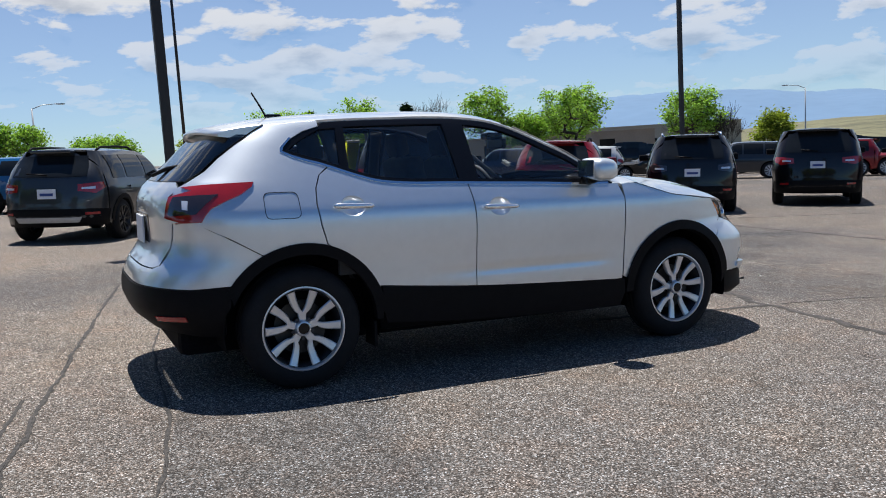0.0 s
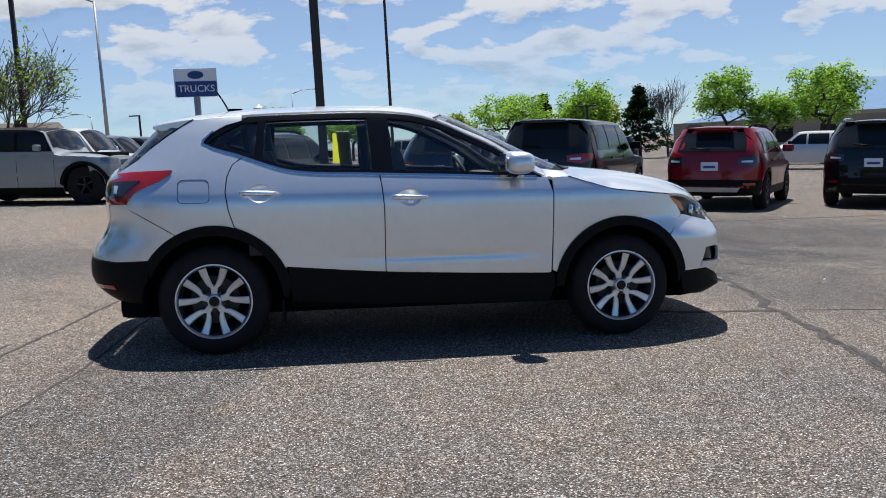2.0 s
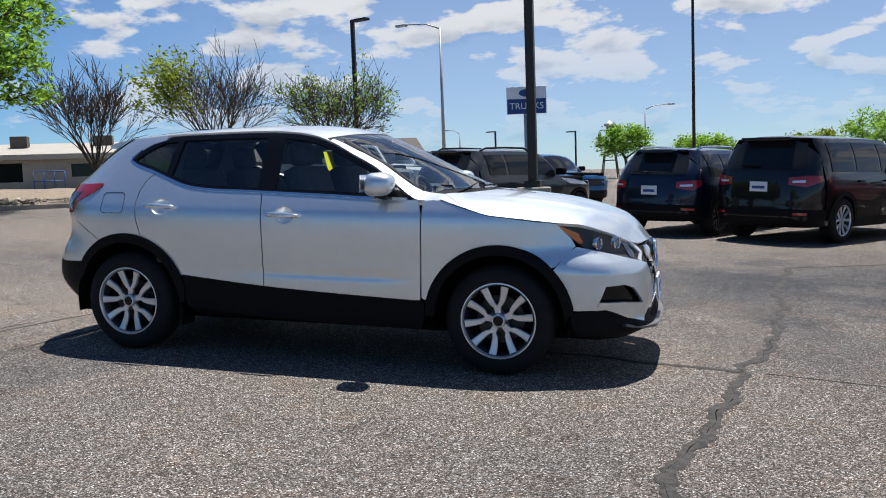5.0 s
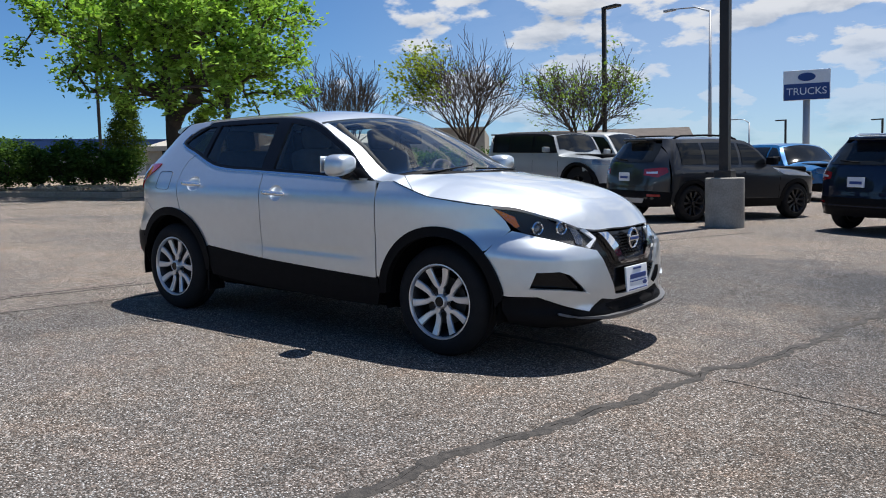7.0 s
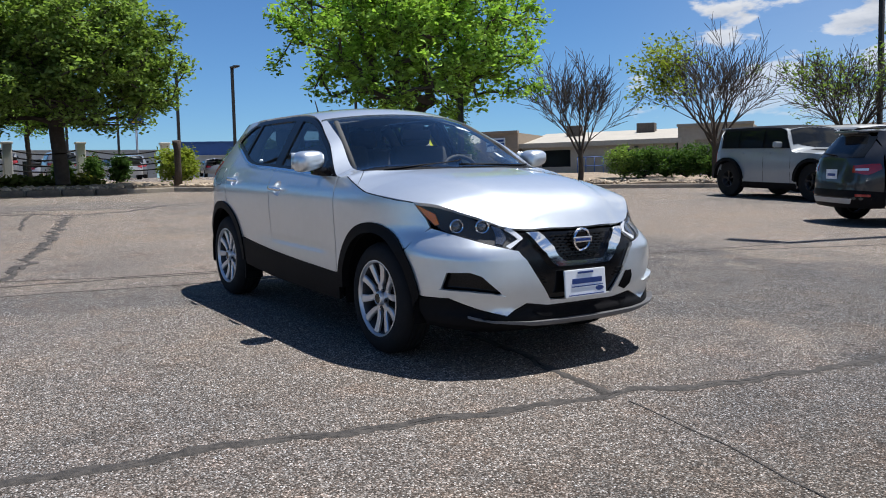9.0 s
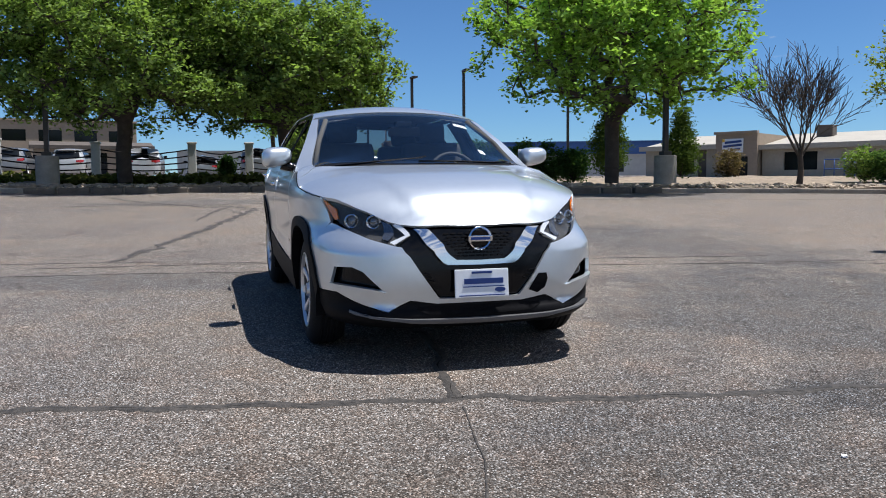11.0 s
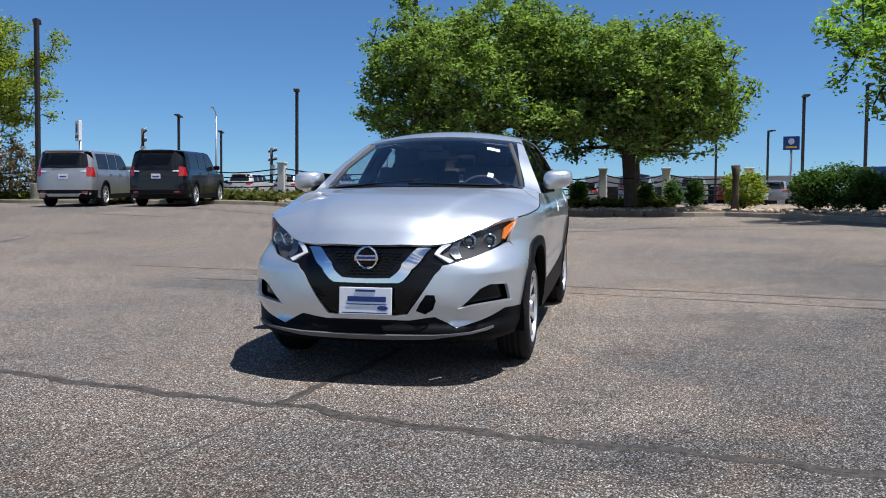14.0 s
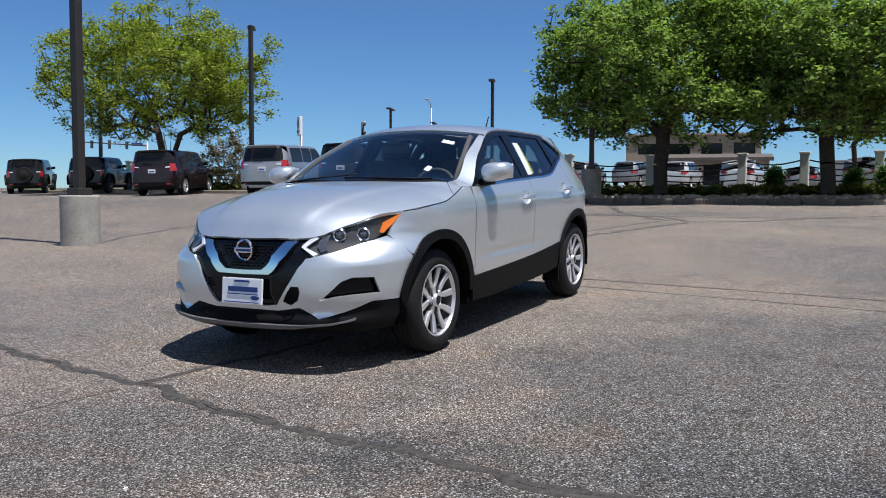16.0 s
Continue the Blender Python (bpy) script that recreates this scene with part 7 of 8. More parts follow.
# low dark edging blocks in front of the trees
def edging(a, b, n, label):
    me = bpy.data.meshes.new("edging_block")
    bm = box((0, 0, 0.06), (0.26, 0.9, 0.24), bevel=0.05)
    bm.to_mesh(me)
    bm.free()
    me.materials.append(WALL_STONE)
    for i in range(n):
        u = (i + 0.5) / n
        x, y = a[0] + (b[0] - a[0]) * u, a[1] + (b[1] - a[1]) * u
        ob = tagged(new("edging_block", me), label, "edging block", "edging blocks")
        ob.matrix_basis = pose(x, y, float(ground_z(x, y)), 0, 0, math.degrees(math.atan2(b[1] - a[1], b[0] - a[0])) - 90 + rnd.uniform(-2, 2))


edging((-21.35, -6.6), (-21.35, 3.0), 10, "dark landscape edging block in front of the trees")
edging((-20.0, 7.0), (-16.9, 8.9), 4, "dark landscape edging block in front of the tree")
edging((-16.75, 9.2), (-16.4, 12.2), 3, "dark landscape edging block in front of the tree")

# grass tufts along the fence
tufts = [Vector((rnd.uniform(-29.5, -23.8), rnd.uniform(-30, -7.5), 0)) for _ in range(700)]
tufts += [Vector((rnd.uniform(-27.5, -24.8), rnd.uniform(-6.5, 3.0), 0)) for _ in range(350)]
for v in tufts:
    v.z = float(ground_z(v.x, v.y)) + 0.22
g = new("grass", leaf_cloud(random.Random(3), tufts, 26, 0.14, 0.13))
g.data.materials.append(GRASS)
tagged(g, "dry and green grass tufts along the fence", "grass", kind="stuff")

# ---- fence: white posts, dark rails ----
def fence():
    ob = thing("fence", pose(0, 0, 0), "white concrete posts carrying sagging dark cables", "fence")
    posts = [(-27.5, -39.0), (-27.6, -34.5), (-27.8, -30.0), (-27.9, -25.6), (-27.6, -17.6), (-27.6, -13.2), (-27.8, -8.6), (-27.9, -5.2), (-28.1, -1.7), (-28.3, 0.5), (-28.4, 3.0), (-28.6, 6.2)]
    me = bpy.data.meshes.new("post")
    bm = box((0, 0, 0.75), (0.32, 0.32, 1.6), bevel=0.04)
    box_bm(bm, (0, 0, 1.58), (0.38, 0.38, 0.08), bevel=0.02)
    bm.to_mesh(me)
    bm.free()
    for x, y in posts:
        part("post", me, POST_WHITE, ob).matrix_basis = pose(x, y, float(ground_z(x, y)) + 0.1)
    for (x0, y0), (x1, y1) in zip(posts, posts[1:]):
        for k, dz in enumerate((0.55, 0.8, 1.05, 1.3)):
            pts = []
            for i in range(7):
                u = i / 6
                x, y = x0 + (x1 - x0) * u, y0 + (y1 - y0) * u
                pts.append((x, y, float(ground_z(x, y)) + 0.15 + dz - 0.09 * math.sin(math.pi * u) * (1 + 0.4 * k)))
            part("cable", tube(pts, 0.028, 5), TRIM, ob)


fence()

# ---- lamp posts ----
def lamp_post(x, y, h, label, base_h=0.0, base_r=0.36, width=0.13, arm=None, head=(0.75, 0.32, 0.10), two=False, mat=BRONZE, lift=0.0, round_pole=False):
    ob = thing("lamp_post", pose(x, y, float(ground_z(x, y)) + lift), label, "lamp post", "car park lamp posts")
    if base_h:
        part("base", lathe([(0, -0.1), (base_r, -0.1), (base_r, base_h - 0.02), (base_r - 0.02, base_h), (0, base_h)], 36, "Z"), CONCRETE, ob, "cast concrete base")
        part("flange", box((0, 0, base_h + 0.06), (0.3, 0.3, 0.14), bevel=0.02), mat, ob)
    if round_pole:
        part("pole", tube([(0, 0, base_h), (0, 0, h)], [width / 2, width * 0.3], 10), mat, ob)
    else:
        part("pole", box((0, 0, (h + base_h) / 2), (width, width, h - base_h), bevel=0.012), mat, ob)
    if arm is not None:
        a = radians(arm)
        d = Vector((math.cos(a), math.sin(a), 0))
        for s in ((1, -1) if two else (1,)):
            part("head", box(d * s * (head[0] / 2 + width / 2) + Vector((0, 0, h - 0.05)), head, Euler((0, 0, a)).to_matrix(), 0.03), mat, ob)
    return ob


def street_light(x, y, h, arm, label, reach=2.2):
    ob = thing("street_lamp", pose(x, y, float(ground_z(x, y))), label, "street lamp", "street lamps")
    d = Vector((math.cos(radians(arm)), math.sin(radians(arm)), 0))
    part("pole", tube([(0, 0, 0), (0, 0, h)], [0.11, 0.06], 10), GALV, ob)
    part("arm", tube([Vector((0, 0, h - 0.05)), d * reach * 0.4 + Vector((0, 0, h + 0.3)), d * reach + Vector((0, 0, h + 0.42))], [0.045, 0.04, 0.035], 8), GALV, ob)
    part("head", box(d * (reach + 0.3) + Vector((0, 0, h + 0.4)), (0.7, 0.26, 0.12), Euler((0, 0, radians(arm))).to_matrix(), 0.04), GALV, ob)
    return ob


lamp_post(-0.45, 9.8, 9.5, "dark bronze lamp post on a round concrete base", base_h=0.86, base_r=0.33, width=0.16, arm=200)
lamp_post(-3.85, -9.05, 9.5, "dark bronze lamp post on a round concrete base", base_h=0.86, base_r=0.33, width=0.15, arm=30)
lamp_post(-17.7, 13.05, 9.5, "dark bronze lamp post on a concrete base in the island", base_h=1.0, base_r=0.36, width=0.15, arm=0, lift=0.15)
lamp_post(-23.4, -6.2, 9.5, "dark bronze lamp post on a concrete base in the island", base_h=1.0, base_r=0.36, width=0.15, arm=0, lift=0.15)
lamp_post(-23.6, -22.2, 7.4, "dark bronze lamp post with one box head", base_h=0.7, base_r=0.3, width=0.16, arm=215, lift=0.1)
lamp_post(-26.4, -35.4, 6.6, "dark bronze lamp post with one box head", width=0.15, arm=200, lift=0.1)
lamp_post(2.35, 26.0, 11.6, "tall slim floodlight pole", width=0.13, arm=0, two=True, head=(0.3, 0.3, 0.25), round_pole=True)
lamp_post(-10.9, 26.6, 7.1, "dark lamp post with one box head", width=0.15, arm=-20)
lamp_post(24.6, 25.4, 9.2, "dark lamp post with two box heads", width=0.17, arm=-45, two=True, head=(0.7, 0.3, 0.1))
lamp_post(-35.2, -15.6, 5.7, "dark lamp post beyond the fence", width=0.14, arm=20)
lamp_post(-41.9, 10.7, 5.9, "dark lamp post beyond the hedge", width=0.15, arm=0)
lamp_post(-41.0, 13.6, 6.3, "dark lamp post beyond the hedge", width=0.15, arm=0)
lamp_post(-24.9, 12.9, 4.9, "thin dark post on the island", width=0.09)
lamp_post(-45, -28, 5.5, "dark lamp post far off", width=0.14, arm=20, two=True)
lamp_post(-55, -30, 5.2, "dark lamp post far off", width=0.14, arm=20, two=True)
lamp_post(-60, 8, 6.0, "dark lamp post far off", width=0.16, arm=20)
lamp_post(-62, 12, 5.6, "dark lamp post far off", width=0.16, arm=20)
lamp_post(-8.0, 70.2, 4.2, "dark lamp post far off", width=0.15, arm=170)
lamp_post(-14.8, 68.0, 4.2, "dark lamp post far off", width=0.15, arm=170)
lamp_post(16.0, 44.0, 3.6, "dark lamp post behind the parked row", width=0.13, arm=170, two=True, head=(0.5, 0.3, 0.1))
street_light(-22.0, 82.0, 4.6, 165, "grey street lamp with a curved arm far off", 1.4)


def beacon_mast(x, y):
    ob = thing("mast", pose(x, y, float(ground_z(x, y))), "small lattice mast with hanging lamps and a dish on top", "mast")
    for sx in (-1, 1):
        for sy in (-1, 1):
            part("leg", tube([(sx * 0.75, sy * 0.75, 0), (sx * 0.2, sy * 0.2, 4.6)], 0.06, 6), DARK_METAL, ob)
    for z, w in ((1.6, 0.56), (3.2, 0.37)):
        part("brace", tube([(-w, -w, z), (w, -w, z), (w, w, z), (-w, w, z), (-w, -w, z)], 0.05, 5), DARK_METAL, ob)
    part("dish", lathe([(0, 4.55), (0.25, 4.6), (0.55, 4.85), (0.5, 4.95), (0.2, 5.1), (0, 5.3)], 16, "Z"), GALV, ob)
    for sx in (-1, 1):
        part("crossarm", tube([(0, 0, 4.3), (sx * 0.9, 0, 4.35)], 0.04, 5), DARK_METAL, ob)
        part("lamp", lathe([(0, 3.2), (0.2, 3.3), (0.24, 3.6), (0.1, 4.2), (0, 4.3)], 10, "Z", (sx * 0.9, 0, 0)), DARK_METAL, ob)


beacon_mast(-5.3, 73.3)
street_light(-10.8, 38.6, 8.6, 165, "grey street lamp with a curved arm")
street_light(-2.3, 76.5, 6.4, 20, "grey street lamp with a curved arm far off")
street_light(80.2, 67.1, 7.6, 160, "grey street lamp with a curved arm far off")
street_light(-60.0, -33.0, 7.0, 20, "grey street lamp with a curved arm far off")
street_light(-46.0, -45.0, 6.0, 20, "grey street lamp with a curved arm far off")

def utility_pole(x, y, h, yaw):
    ob = thing("utility_pole", pose(x, y, float(ground_z(x, y)), 0, 0, yaw), "wooden utility pole with crossarms far off", "utility pole")
    part("pole", tube([(0, 0, 0), (0, 0, h)], [0.16, 0.11], 8), BARK, ob)
    for k, z in enumerate((h - 0.25, h - 0.95)):
        part("crossarm", box((0, 0.1, z), (2.2, 0.12, 0.14)), BARK, ob)
        for q in (-0.95, -0.45, 0.45, 0.95):
            part("insulator", tube([(q, 0.1, z + 0.07), (q, 0.1, z + 0.25)], 0.04, 6), GALV, ob)
    part("transformer", lathe([(0, h - 2.1), (0.2, h - 2.1), (0.22, h - 1.4), (0, h - 1.35)], 12, "Z", (0.32, 0, 0)), GALV, ob)


def signal_mast(x, y, yaw):
    ob = thing("traffic_signal", pose(x, y, float(ground_z(x, y)), 0, 0, yaw), "traffic signal mast arm with dark signal heads far off", "traffic signal")
    part("pole", tube([(0, 0, 0), (0, 0, 5.6)], 0.14, 8), GALV, ob)
    part("mast_arm", tube([(0, 0, 5.2), (8.5, 0, 5.5)], [0.1, 0.06], 8), DARK_METAL, ob)
    for q in (2.4, 4.4, 6.4, 8.2):
        part("signal_head", box((q, -0.1, 5.2), (0.34, 0.25, 0.95), bevel=0.03), DARK_METAL, ob)
    part("street_board", box((1.2, -0.1, 5.35), (1.3, 0.05, 0.4)), SIGN_BLUE, ob)


utility_pole(-52.6, -35.4, 5.3, 40)
utility_pole(-57.2, -26.7, 4.0, 40)
utility_pole(-47.3, -42.9, 3.5, 40)
signal_mast(-70.0, -79.0, -41)

# ---- signs ----
def truck_sign():
    x, y = -6.5, 40.3
    ob = thing("sign", pose(x, y, float(ground_z(x, y)), 0, 0, 12), "white and blue pole sign that reads TRUCKS", "sign")
    part("post", tube([(0, 0.05, 0), (0, 0.05, 4.0)], 0.17, 14), GALV, ob)
    panel_ob = part("panel", box((0, 0, 4.75), (2.17, 0.3, 1.47), bevel=0.03), SIGN_WHITE, ob)
    part("blue_field", box((0, -0.155, 4.42), (2.09, 0.02, 0.8)), SIGN_BLUE, panel_ob)
    part("oval", lathe([(0.0, -0.01), (0.24, -0.01), (0.24, 0.01)], 32), SIGN_BLUE, panel_ob).matrix_basis = pose(0, -0.16, 5.14) @ Matrix.Diagonal((1.7, 1, 0.85, 1))
    letters = part("letters", text_mesh("TRUCKS", 0.5, 0.006), SIGN_WHITE, panel_ob)
    letters.matrix_basis = pose(0, -0.172, 4.42, 90, 0, 0)


truck_sign()


def pole_sign(x, y, z, w, h, mats, label, yaw, post=GALV):
    ob = thing("sign", pose(x, y, float(ground_z(x, y)), 0, 0, yaw), label, "sign")
    part("post", tube([(0, 0.1, 0), (0, 0.1, z)], 0.09, 8), post, ob)
    p = part("panel", box((0, 0, z + h / 2), (w, 0.2, h), bevel=0.02), mats[0], ob)
    part("disc", lathe([(0.0, -0.01), (0.3, -0.01), (0.3, 0.01)], 24), mats[1], p).matrix_basis = pose(0, -0.11, z + h * 0.62) @ Matrix.Diagonal((w / 1.6, 1, h / 1.3, 1))
    part("word_bar", box((0, -0.11, z + h * 0.2), (w * 0.7, 0.02, h * 0.14)), mats[2], p)


pole_sign(-66.6, 14.5, 4.4, 1.25, 1.1, (SIGN_BLUE, SIGN_WHITE, YELLOW), "blue pole sign with a pale oval and a yellow bar", 78)
pole_sign(-38.0, -30.6, 3.4, 0.8, 1.2, (SIGN_WHITE, DARK_METAL, DARK_METAL), "small white pole sign with a dark disc", 50)
pole_sign(-36.0, -34.5, 3.0, 0.7, 0.9, (SIGN_WHITE, DARK_METAL, DARK_METAL), "small grey pole sign", 50)
pole_sign(-52.0, -15.5, 3.4, 1.0, 0.9, (SIGN_WHITE, RED_LENS, DARK_METAL), "small white sign with a red disc", 70)

# ---- buildings ----
def building(name, a, b, depth, h, wall, label, roof=None, pitch=0.0, openings=(), z0=None, over=0.3, parapet=0.0):
    """A block whose front runs from a to b; openings are (from, to, sill, head, material, kind) along the front."""
    (ax, ay), (bx, by) = a, b
    L = math.dist(a, b)
    yaw = math.degrees(math.atan2(by - ay, bx - ax))
    z = float(ground_z((ax + bx) / 2, (ay + by) / 2)) if z0 is None else z0
    ob = thing(name, pose(ax, ay, z, 0, 0, yaw), label, "building")
    front = panel([(0, -1.0), (L, -1.0), (L, h), (0, h)], lambda u, v: (u, 0 * u, v), h=2.0, depth=0.25, holes=[[(o[0], o[2]), (o[1], o[2]), (o[1], o[3]), (o[0], o[3])] for o in openings])
    part("wall", front, wall, ob)
    part("wall", box((0.12, depth / 2 + 0.13, h / 2 - 0.5), (0.25, depth - 0.25, h + 1.0)), wall, ob)
    part("wall", box((L - 0.12, depth / 2 + 0.13, h / 2 - 0.5), (0.25, depth - 0.25, h + 1.0)), wall, ob)
    part("wall", box((L / 2, depth, h / 2 - 0.5), (L, 0.25, h + 1.0)), wall, ob)
    if pitch:
        bm = bmesh.new()
        v = [bm.verts.new(p) for p in ((-over, -over, h - 0.05), (L + over, -over, h - 0.05), (L + over, depth / 2, h + pitch), (-over, depth / 2, h + pitch), (L + over, depth + over, h - 0.05), (-over, depth + over, h - 0.05))]
        bm.faces.new((v[0], v[1], v[2], v[3]))
        bm.faces.new((v[3], v[2], v[4], v[5]))
        bm.faces.new((v[0], v[3], v[5]))
        bm.faces.new((v[1], v[4], v[2]))
        bm.faces.new((v[0], v[5], v[4], v[1]))
        part("roof", bm, roof or ROOF_BROWN, ob)
        part("fascia", box((L / 2, -over, h - 0.1), (L + 2 * over, 0.08, 0.28)), roof or ROOF_BROWN, ob)
    else:
        part("roof", box((L / 2, depth / 2, h - 0.1), (L - 0.1, depth - 0.1, 0.2)), roof or ROOF_TAN, ob)
        part("coping", box((L / 2, -0.02, h + 0.06), (L + 0.1, 0.34, 0.14)), roof or wall, ob)
    for o in openings:
        w = part("window" if o[5] == "window" else "door", box(((o[0] + o[1]) / 2, 0.16, (o[2] + o[3]) / 2), (o[1] - o[0] + 0.02, 0.06, o[3] - o[2] + 0.02)), o[4], ob)
        n = max(1, int((o[1] - o[0]) / 1.2))
        for i in range(1, n):
            part("mullion", box((o[0] + (o[1] - o[0]) * i / n, 0.10, (o[2] + o[3]) / 2), (0.06, 0.06, o[3] - o[2])), DARK_METAL, w)
    return ob


FRONT = Vector((13.0, 8.2, 0)).normalized()


def along(u, out=0.0):
    """A point on the office front, u metres from its corner and out metres in front of it."""
    return -34.4 + FRONT.x * u * 1.1 + FRONT.y * out, 29.2 + FRONT.y * u * 1.1 - FRONT.x * out


building("office_building", along(-6.6), along(-2.4), 12.0, 1.85, STUCCO, "low beige stucco wing with a tan metal roof", ROOF_TAN, 0.9, [(1.0, 3.2, 0.2, 1.7, WINDOW_DARK, "window"), (3.4, 3.95, 0.0, 1.6, ROOF_BROWN, "door")])
entry = building("office_building", along(-2.3, 0.5), along(-0.1, 0.5), 6.0, 2.5, STUCCO_TAN, "tan stucco entrance block with a shop sign", None, 0.0, [(1.0, 1.9, 0.0, 1.2, WINDOW_DARK, "door")])
board = part("sign_board", box((1.05, -0.08, 1.82), (1.2, 0.12, 0.8), bevel=0.02), SIGN_WHITE, entry, "white sign board with slanting dark bars")
for z, a, b in ((2.03, 0.6, 1.58), (1.82, 0.52, 1.6), (1.6, 0.95, 1.52)):
    part("word_bar", box(((a + b) / 2, -0.15, z), (b - a, 0.02, 0.13), Euler((0, radians(-4), 0)).to_matrix()), SIGN_BLUE, board)
part("yellow_corner", box((0.53, -0.15, 2.12), (0.14, 0.02, 0.16)), YELLOW, board)
office = building("office_building", along(0.0), along(8.3), 12.0, 1.9, STUCCO, "low beige stucco building with a tan metal roof", ROOF_TAN, 0.9, [(1.2, 3.0, 0.5, 1.5, WINDOW_DARK, "window"), (5.4, 6.6, 0.7, 1.4, WINDOW_DARK, "window")])
for u, v, w in ((2.2, 4.0, 0.9), (6.6, 4.6, 1.1)):
    part("roof_unit", box((u, v, 2.75), (w, 0.8, 0.75), bevel=0.04), ROOF_BROWN, office, "brown rooftop air unit")
part("wall_lamp", box((6.9, -0.1, 1.5), (0.22, 0.2, 0.12), bevel=0.03), DARK_METAL, office)
part("downpipe", tube([(7.9, -0.06, 0.0), (7.9, -0.06, 1.8)], 0.05, 6), STUCCO_TAN, office)
building("office_building", along(8.4, 0.2), along(12.0, 0.2), 11.0, 2.7, STUCCO, "flat-topped beige stucco end block with a garage door", STUCCO, 0.0, [(0.9, 3.3, 0.0, 1.95, CURB, "door")])
building("office_building", (-24.4, 41.2), (-14.8, 46.2), 9.0, 1.55, STUCCO_TAN, "low tan building under a brown shingle roof", ROOF_BROWN, 1.5, [(1.5, 2.5, 0.2, 1.3, WINDOW_DARK, "window"), (4.2, 5.6, 0.2, 1.3, WINDOW_DARK, "window")], over=0.6)
fence_ob = thing("bike_rail", pose(*along(3.4, 1.2), float(ground_z(*along(3.4, 1.2))), 0, 0, 32), "dark teal tube railing beside the office", "railing")
for k in range(4):
    part("upright", tube([(k * 0.5, 0, 0), (k * 0.5, 0, 1.0)], 0.03, 6), WAREHOUSE_BLUE, fence_ob)
for z in (0.5, 1.0):
    part("rail", tube([(0, 0, z), (1.5, 0, z)], 0.03, 6), WAREHOUSE_BLUE, fence_ob)
stump = thing("stump", pose(-22.85, 5.0, float(ground_z(-22.85, 5.0)) + 0.12), "tall sawn-off tree stump on the bed", "stump")
part("trunk", tube([(0, 0, 0), (0.02, 0.01, 0.6), (-0.03, 0.02, 1.2), (0.03, 0.0, 1.55)], [0.14, 0.11, 0.11, 0.15], 10), BARK, stump)

building("office_building", (-65.8, -17.0), (-68.2, -6.3), 14.0, 4.3, STUCCO_TAN, "two-storey tan stucco building beyond the fence", None, 0.0, [(1.0 + 2.6 * i, 2.7 + 2.6 * i, 2.7, 3.6, WINDOW_DARK, "window") for i in range(4)] + [(1.0 + 2.6 * i, 2.7 + 2.6 * i, 0.7, 1.8, WINDOW_DARK, "window") for i in range(4)])
building("portico", (-61.5, -13.0), (-63.0, -5.0), 3.5, 2.3, STUCCO_TAN, "tan entrance canopy of the building beyond the fence", ROOF_BROWN, 0.4, [(0.8, 2.6, 0.2, 1.8, WINDOW_DARK, "window"), (3.3, 5.0, 0.2, 1.8, WINDOW_DARK, "window"), (5.6, 7.4, 0.2, 1.8, WINDOW_DARK, "window")])
building("warehouse", (-99.0, 27.0), (-84.0, 66.0), 30.0, 2.7, WAREHOUSE, "long pale warehouse under a blue fascia", None, 0.0, [(3.0 + 5 * i, 5.0 + 5 * i, 0.6, 2.0, WINDOW_DARK, "window") for i in range(8)])
building("warehouse", (-99.6, 27.0), (-84.6, 66.0), 28.0, 4.4, WAREHOUSE_BLUE, "blue upper storey of the warehouse", None, 0.0)
building("warehouse", (-108.0, -4.0), (-104.0, 26.0), 25.0, 3.6, WAREHOUSE, "pale grey warehouse far off", None, 0.0, [(3.0 + 6 * i, 6.0 + 6 * i, 0.2, 2.4, WINDOW_DARK, "window") for i in range(4)])
building("warehouse", (44.5, 96.0), (70.0, 82.0), 20.0, 3.3, STUCCO_TAN, "long low beige building far behind the cars", None, 0.0, [(2.0 + 5 * i, 4.0 + 5 * i, 0.5, 2.4, WINDOW_DARK, "window") for i in range(5)], z0=-1.2)
building("warehouse", (80.0, 120.0), (104.0, 101.0), 20.0, 4.6, STUCCO, "long low beige building far off", None, 0.0, [(3.0 + 6 * i, 5.0 + 6 * i, 0.5, 2.4, WINDOW_DARK, "window") for i in range(4)], z0=-1.6)

# ---- fields and mountains ----
FIELD = material("dry_grassland", (0.125, 0.118, 0.058), 0.95, vary=0.6, scale=0.05)
# distance haze is mixed into the mountain's blue base colour
MOUNTAIN = material("haze_tinted_mountain", (0.119, 0.2, 0.306), 1.0, vary=0.06, scale=0.002)


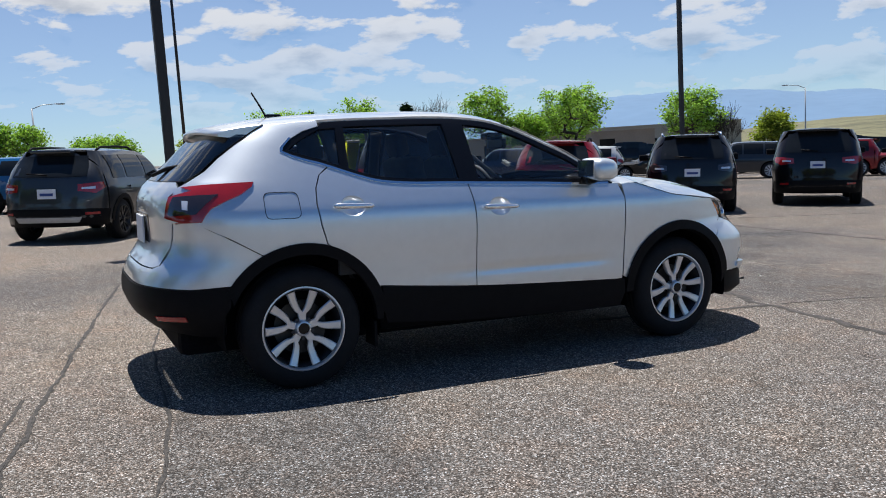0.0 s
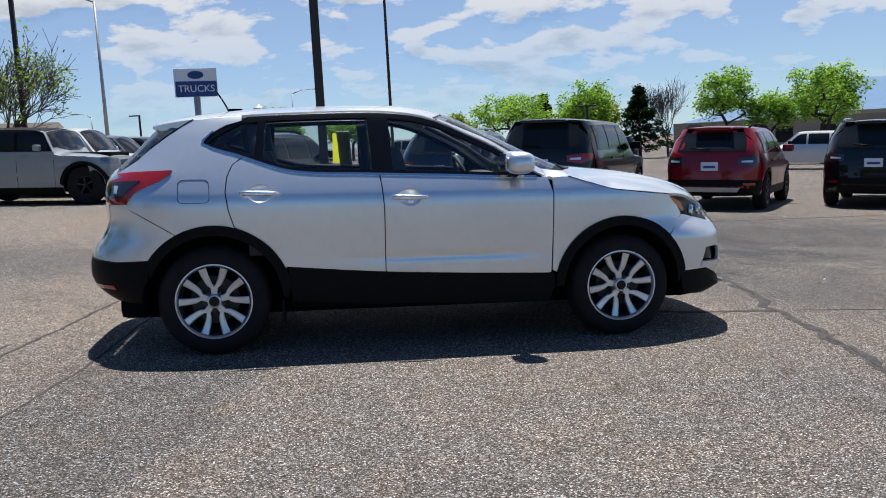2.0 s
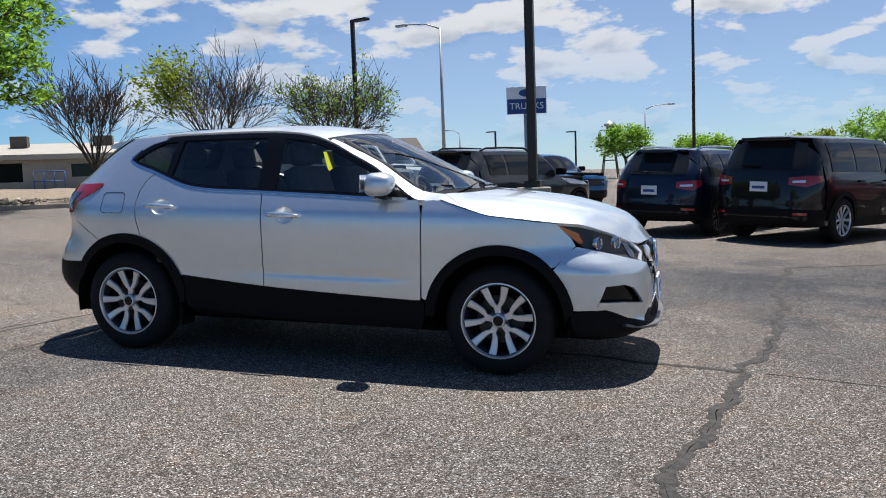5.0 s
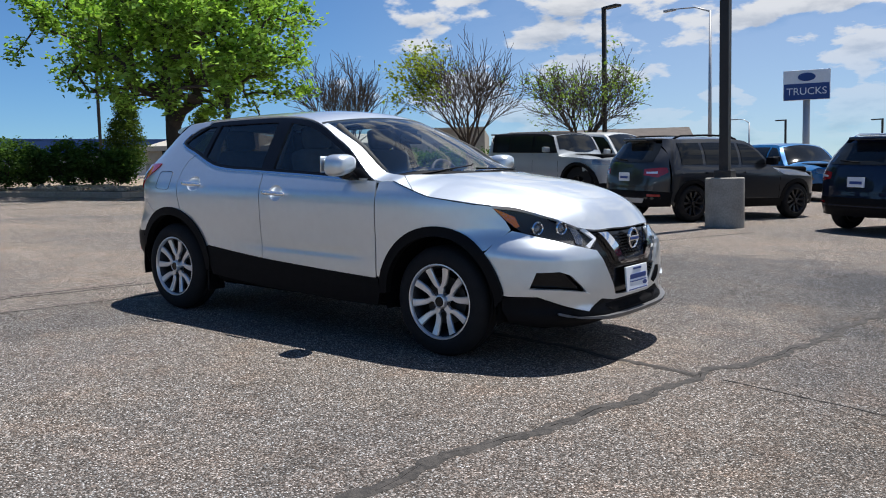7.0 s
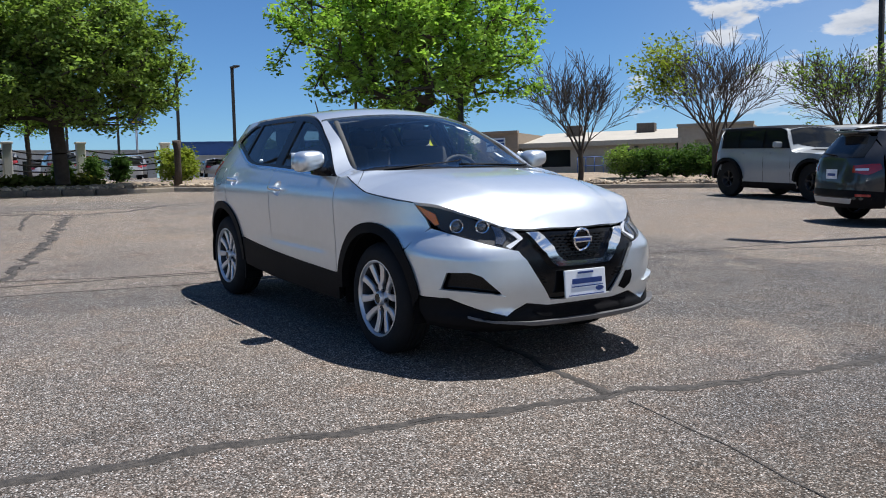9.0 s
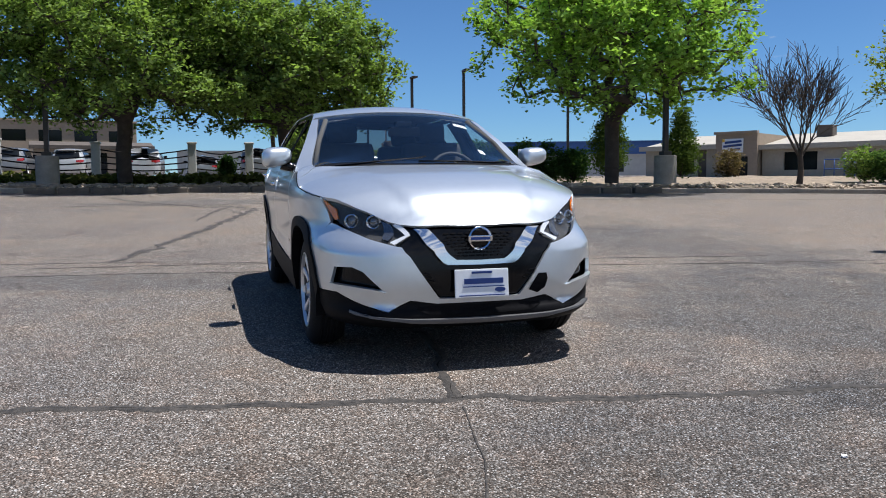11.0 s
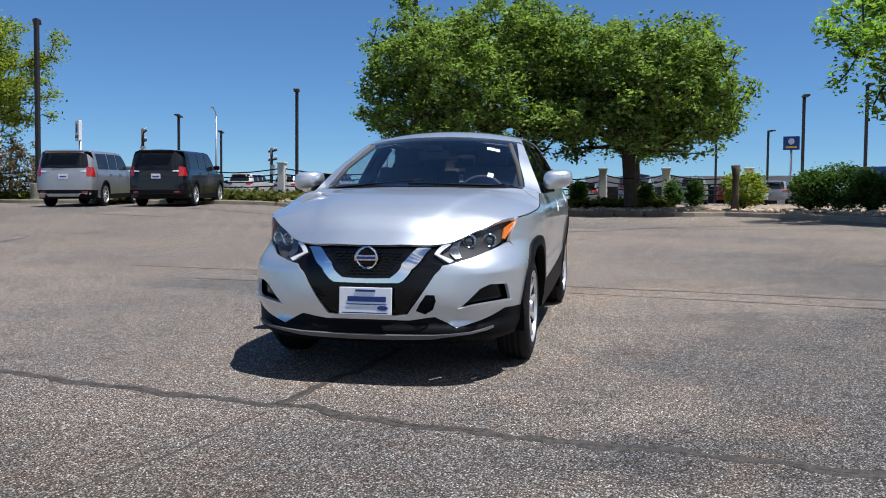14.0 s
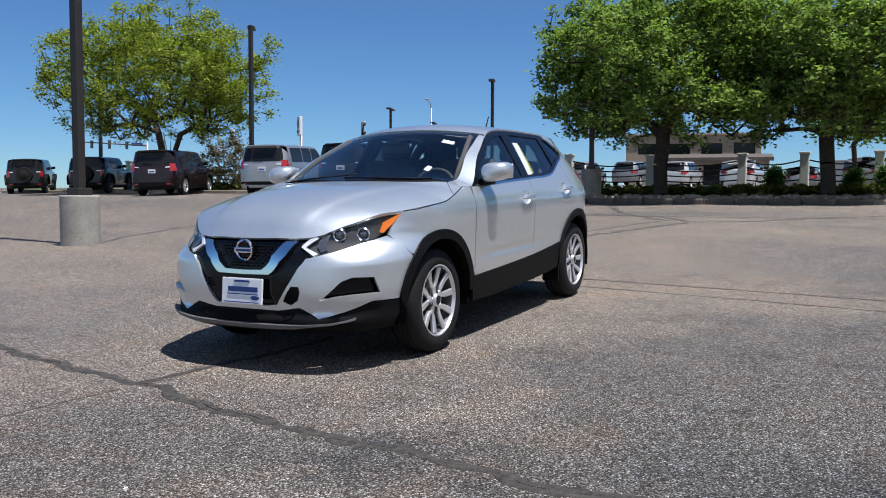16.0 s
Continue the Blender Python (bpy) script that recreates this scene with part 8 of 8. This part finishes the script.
def relief(name, a0, a1, r0, r1, hgt, mat, label, cat, seed, n=90, rough=0.2):
    verts, faces, rows = [], [], 7
    for i in range(n + 1):
        a = radians(a0 + (a1 - a0) * i / n)
        for j in range(rows):
            u = j / (rows - 1)
            r = r0 + (r1 - r0) * u
            p = Vector((math.cos(a) * r, math.sin(a) * r, 0))
            e = math.sin(u * math.pi * 0.5) * min(1.0, 6 * i / n, 6 * (n - i) / n)
            k = 0.62 + rough * noise.fractal(Vector((a * 6 + seed, u * 0.6, seed)), 1.0, 2.0, 5) + 0.3 * noise.noise(Vector((a * 3, 0, seed)))
            verts.append((p.x, p.y, float(ground_z(p.x, p.y)) + 0.05 + hgt * e * max(0.1, k)))
    for i in range(n):
        for j in range(rows - 1):
            faces.append((i * rows + j, (i + 1) * rows + j, (i + 1) * rows + j + 1, i * rows + j + 1))
    me = mesh_from(name, verts, faces)
    me.materials.append(mat)
    return tagged(new(name, me), label, cat, kind="structure")


relief("field", 12, 49, 105, 460, 9, FIELD, "dry grass hillside beyond the town", "field", 2)
relief("mountain", 5, 68, 2300, 3600, 215, MOUNTAIN, "mountain range on the horizon, tinted blue for distance haze", "mountain", 7, 160)

# ---- litter on the asphalt ----
def scrap(x, y, size, seed):
    rnd = random.Random(seed)
    bm = bmesh.new()
    ring = [bm.verts.new((math.cos(a) * size * rnd.uniform(0.7, 1.1), math.sin(a) * size * rnd.uniform(0.5, 0.8), rnd.uniform(0.004, 0.014))) for a in np.linspace(0, math.tau, 8)[:-1]]
    top = bm.verts.new((0, 0, 0.012))
    foot = [bm.verts.new((v.co.x * 0.9, v.co.y * 0.9, 0.0)) for v in ring]
    for k in range(7):
        bm.faces.new((ring[k], ring[(k + 1) % 7], top))
        bm.faces.new((foot[k], foot[(k + 1) % 7], ring[(k + 1) % 7], ring[k]))
    me = bpy.data.meshes.new("paper_scrap")
    bm.to_mesh(me)
    bm.free()
    me.materials.append(PAPER)
    ob = tagged(new("paper_scrap", me), "small crumpled white scrap lying on the asphalt", "paper scrap")
    ob.matrix_basis = pose(x, y, float(ground_z(x, y)) + 0.002, 0, 0, rnd.uniform(0, 360))


scrap(3.97, 0.93, 0.015, 1)
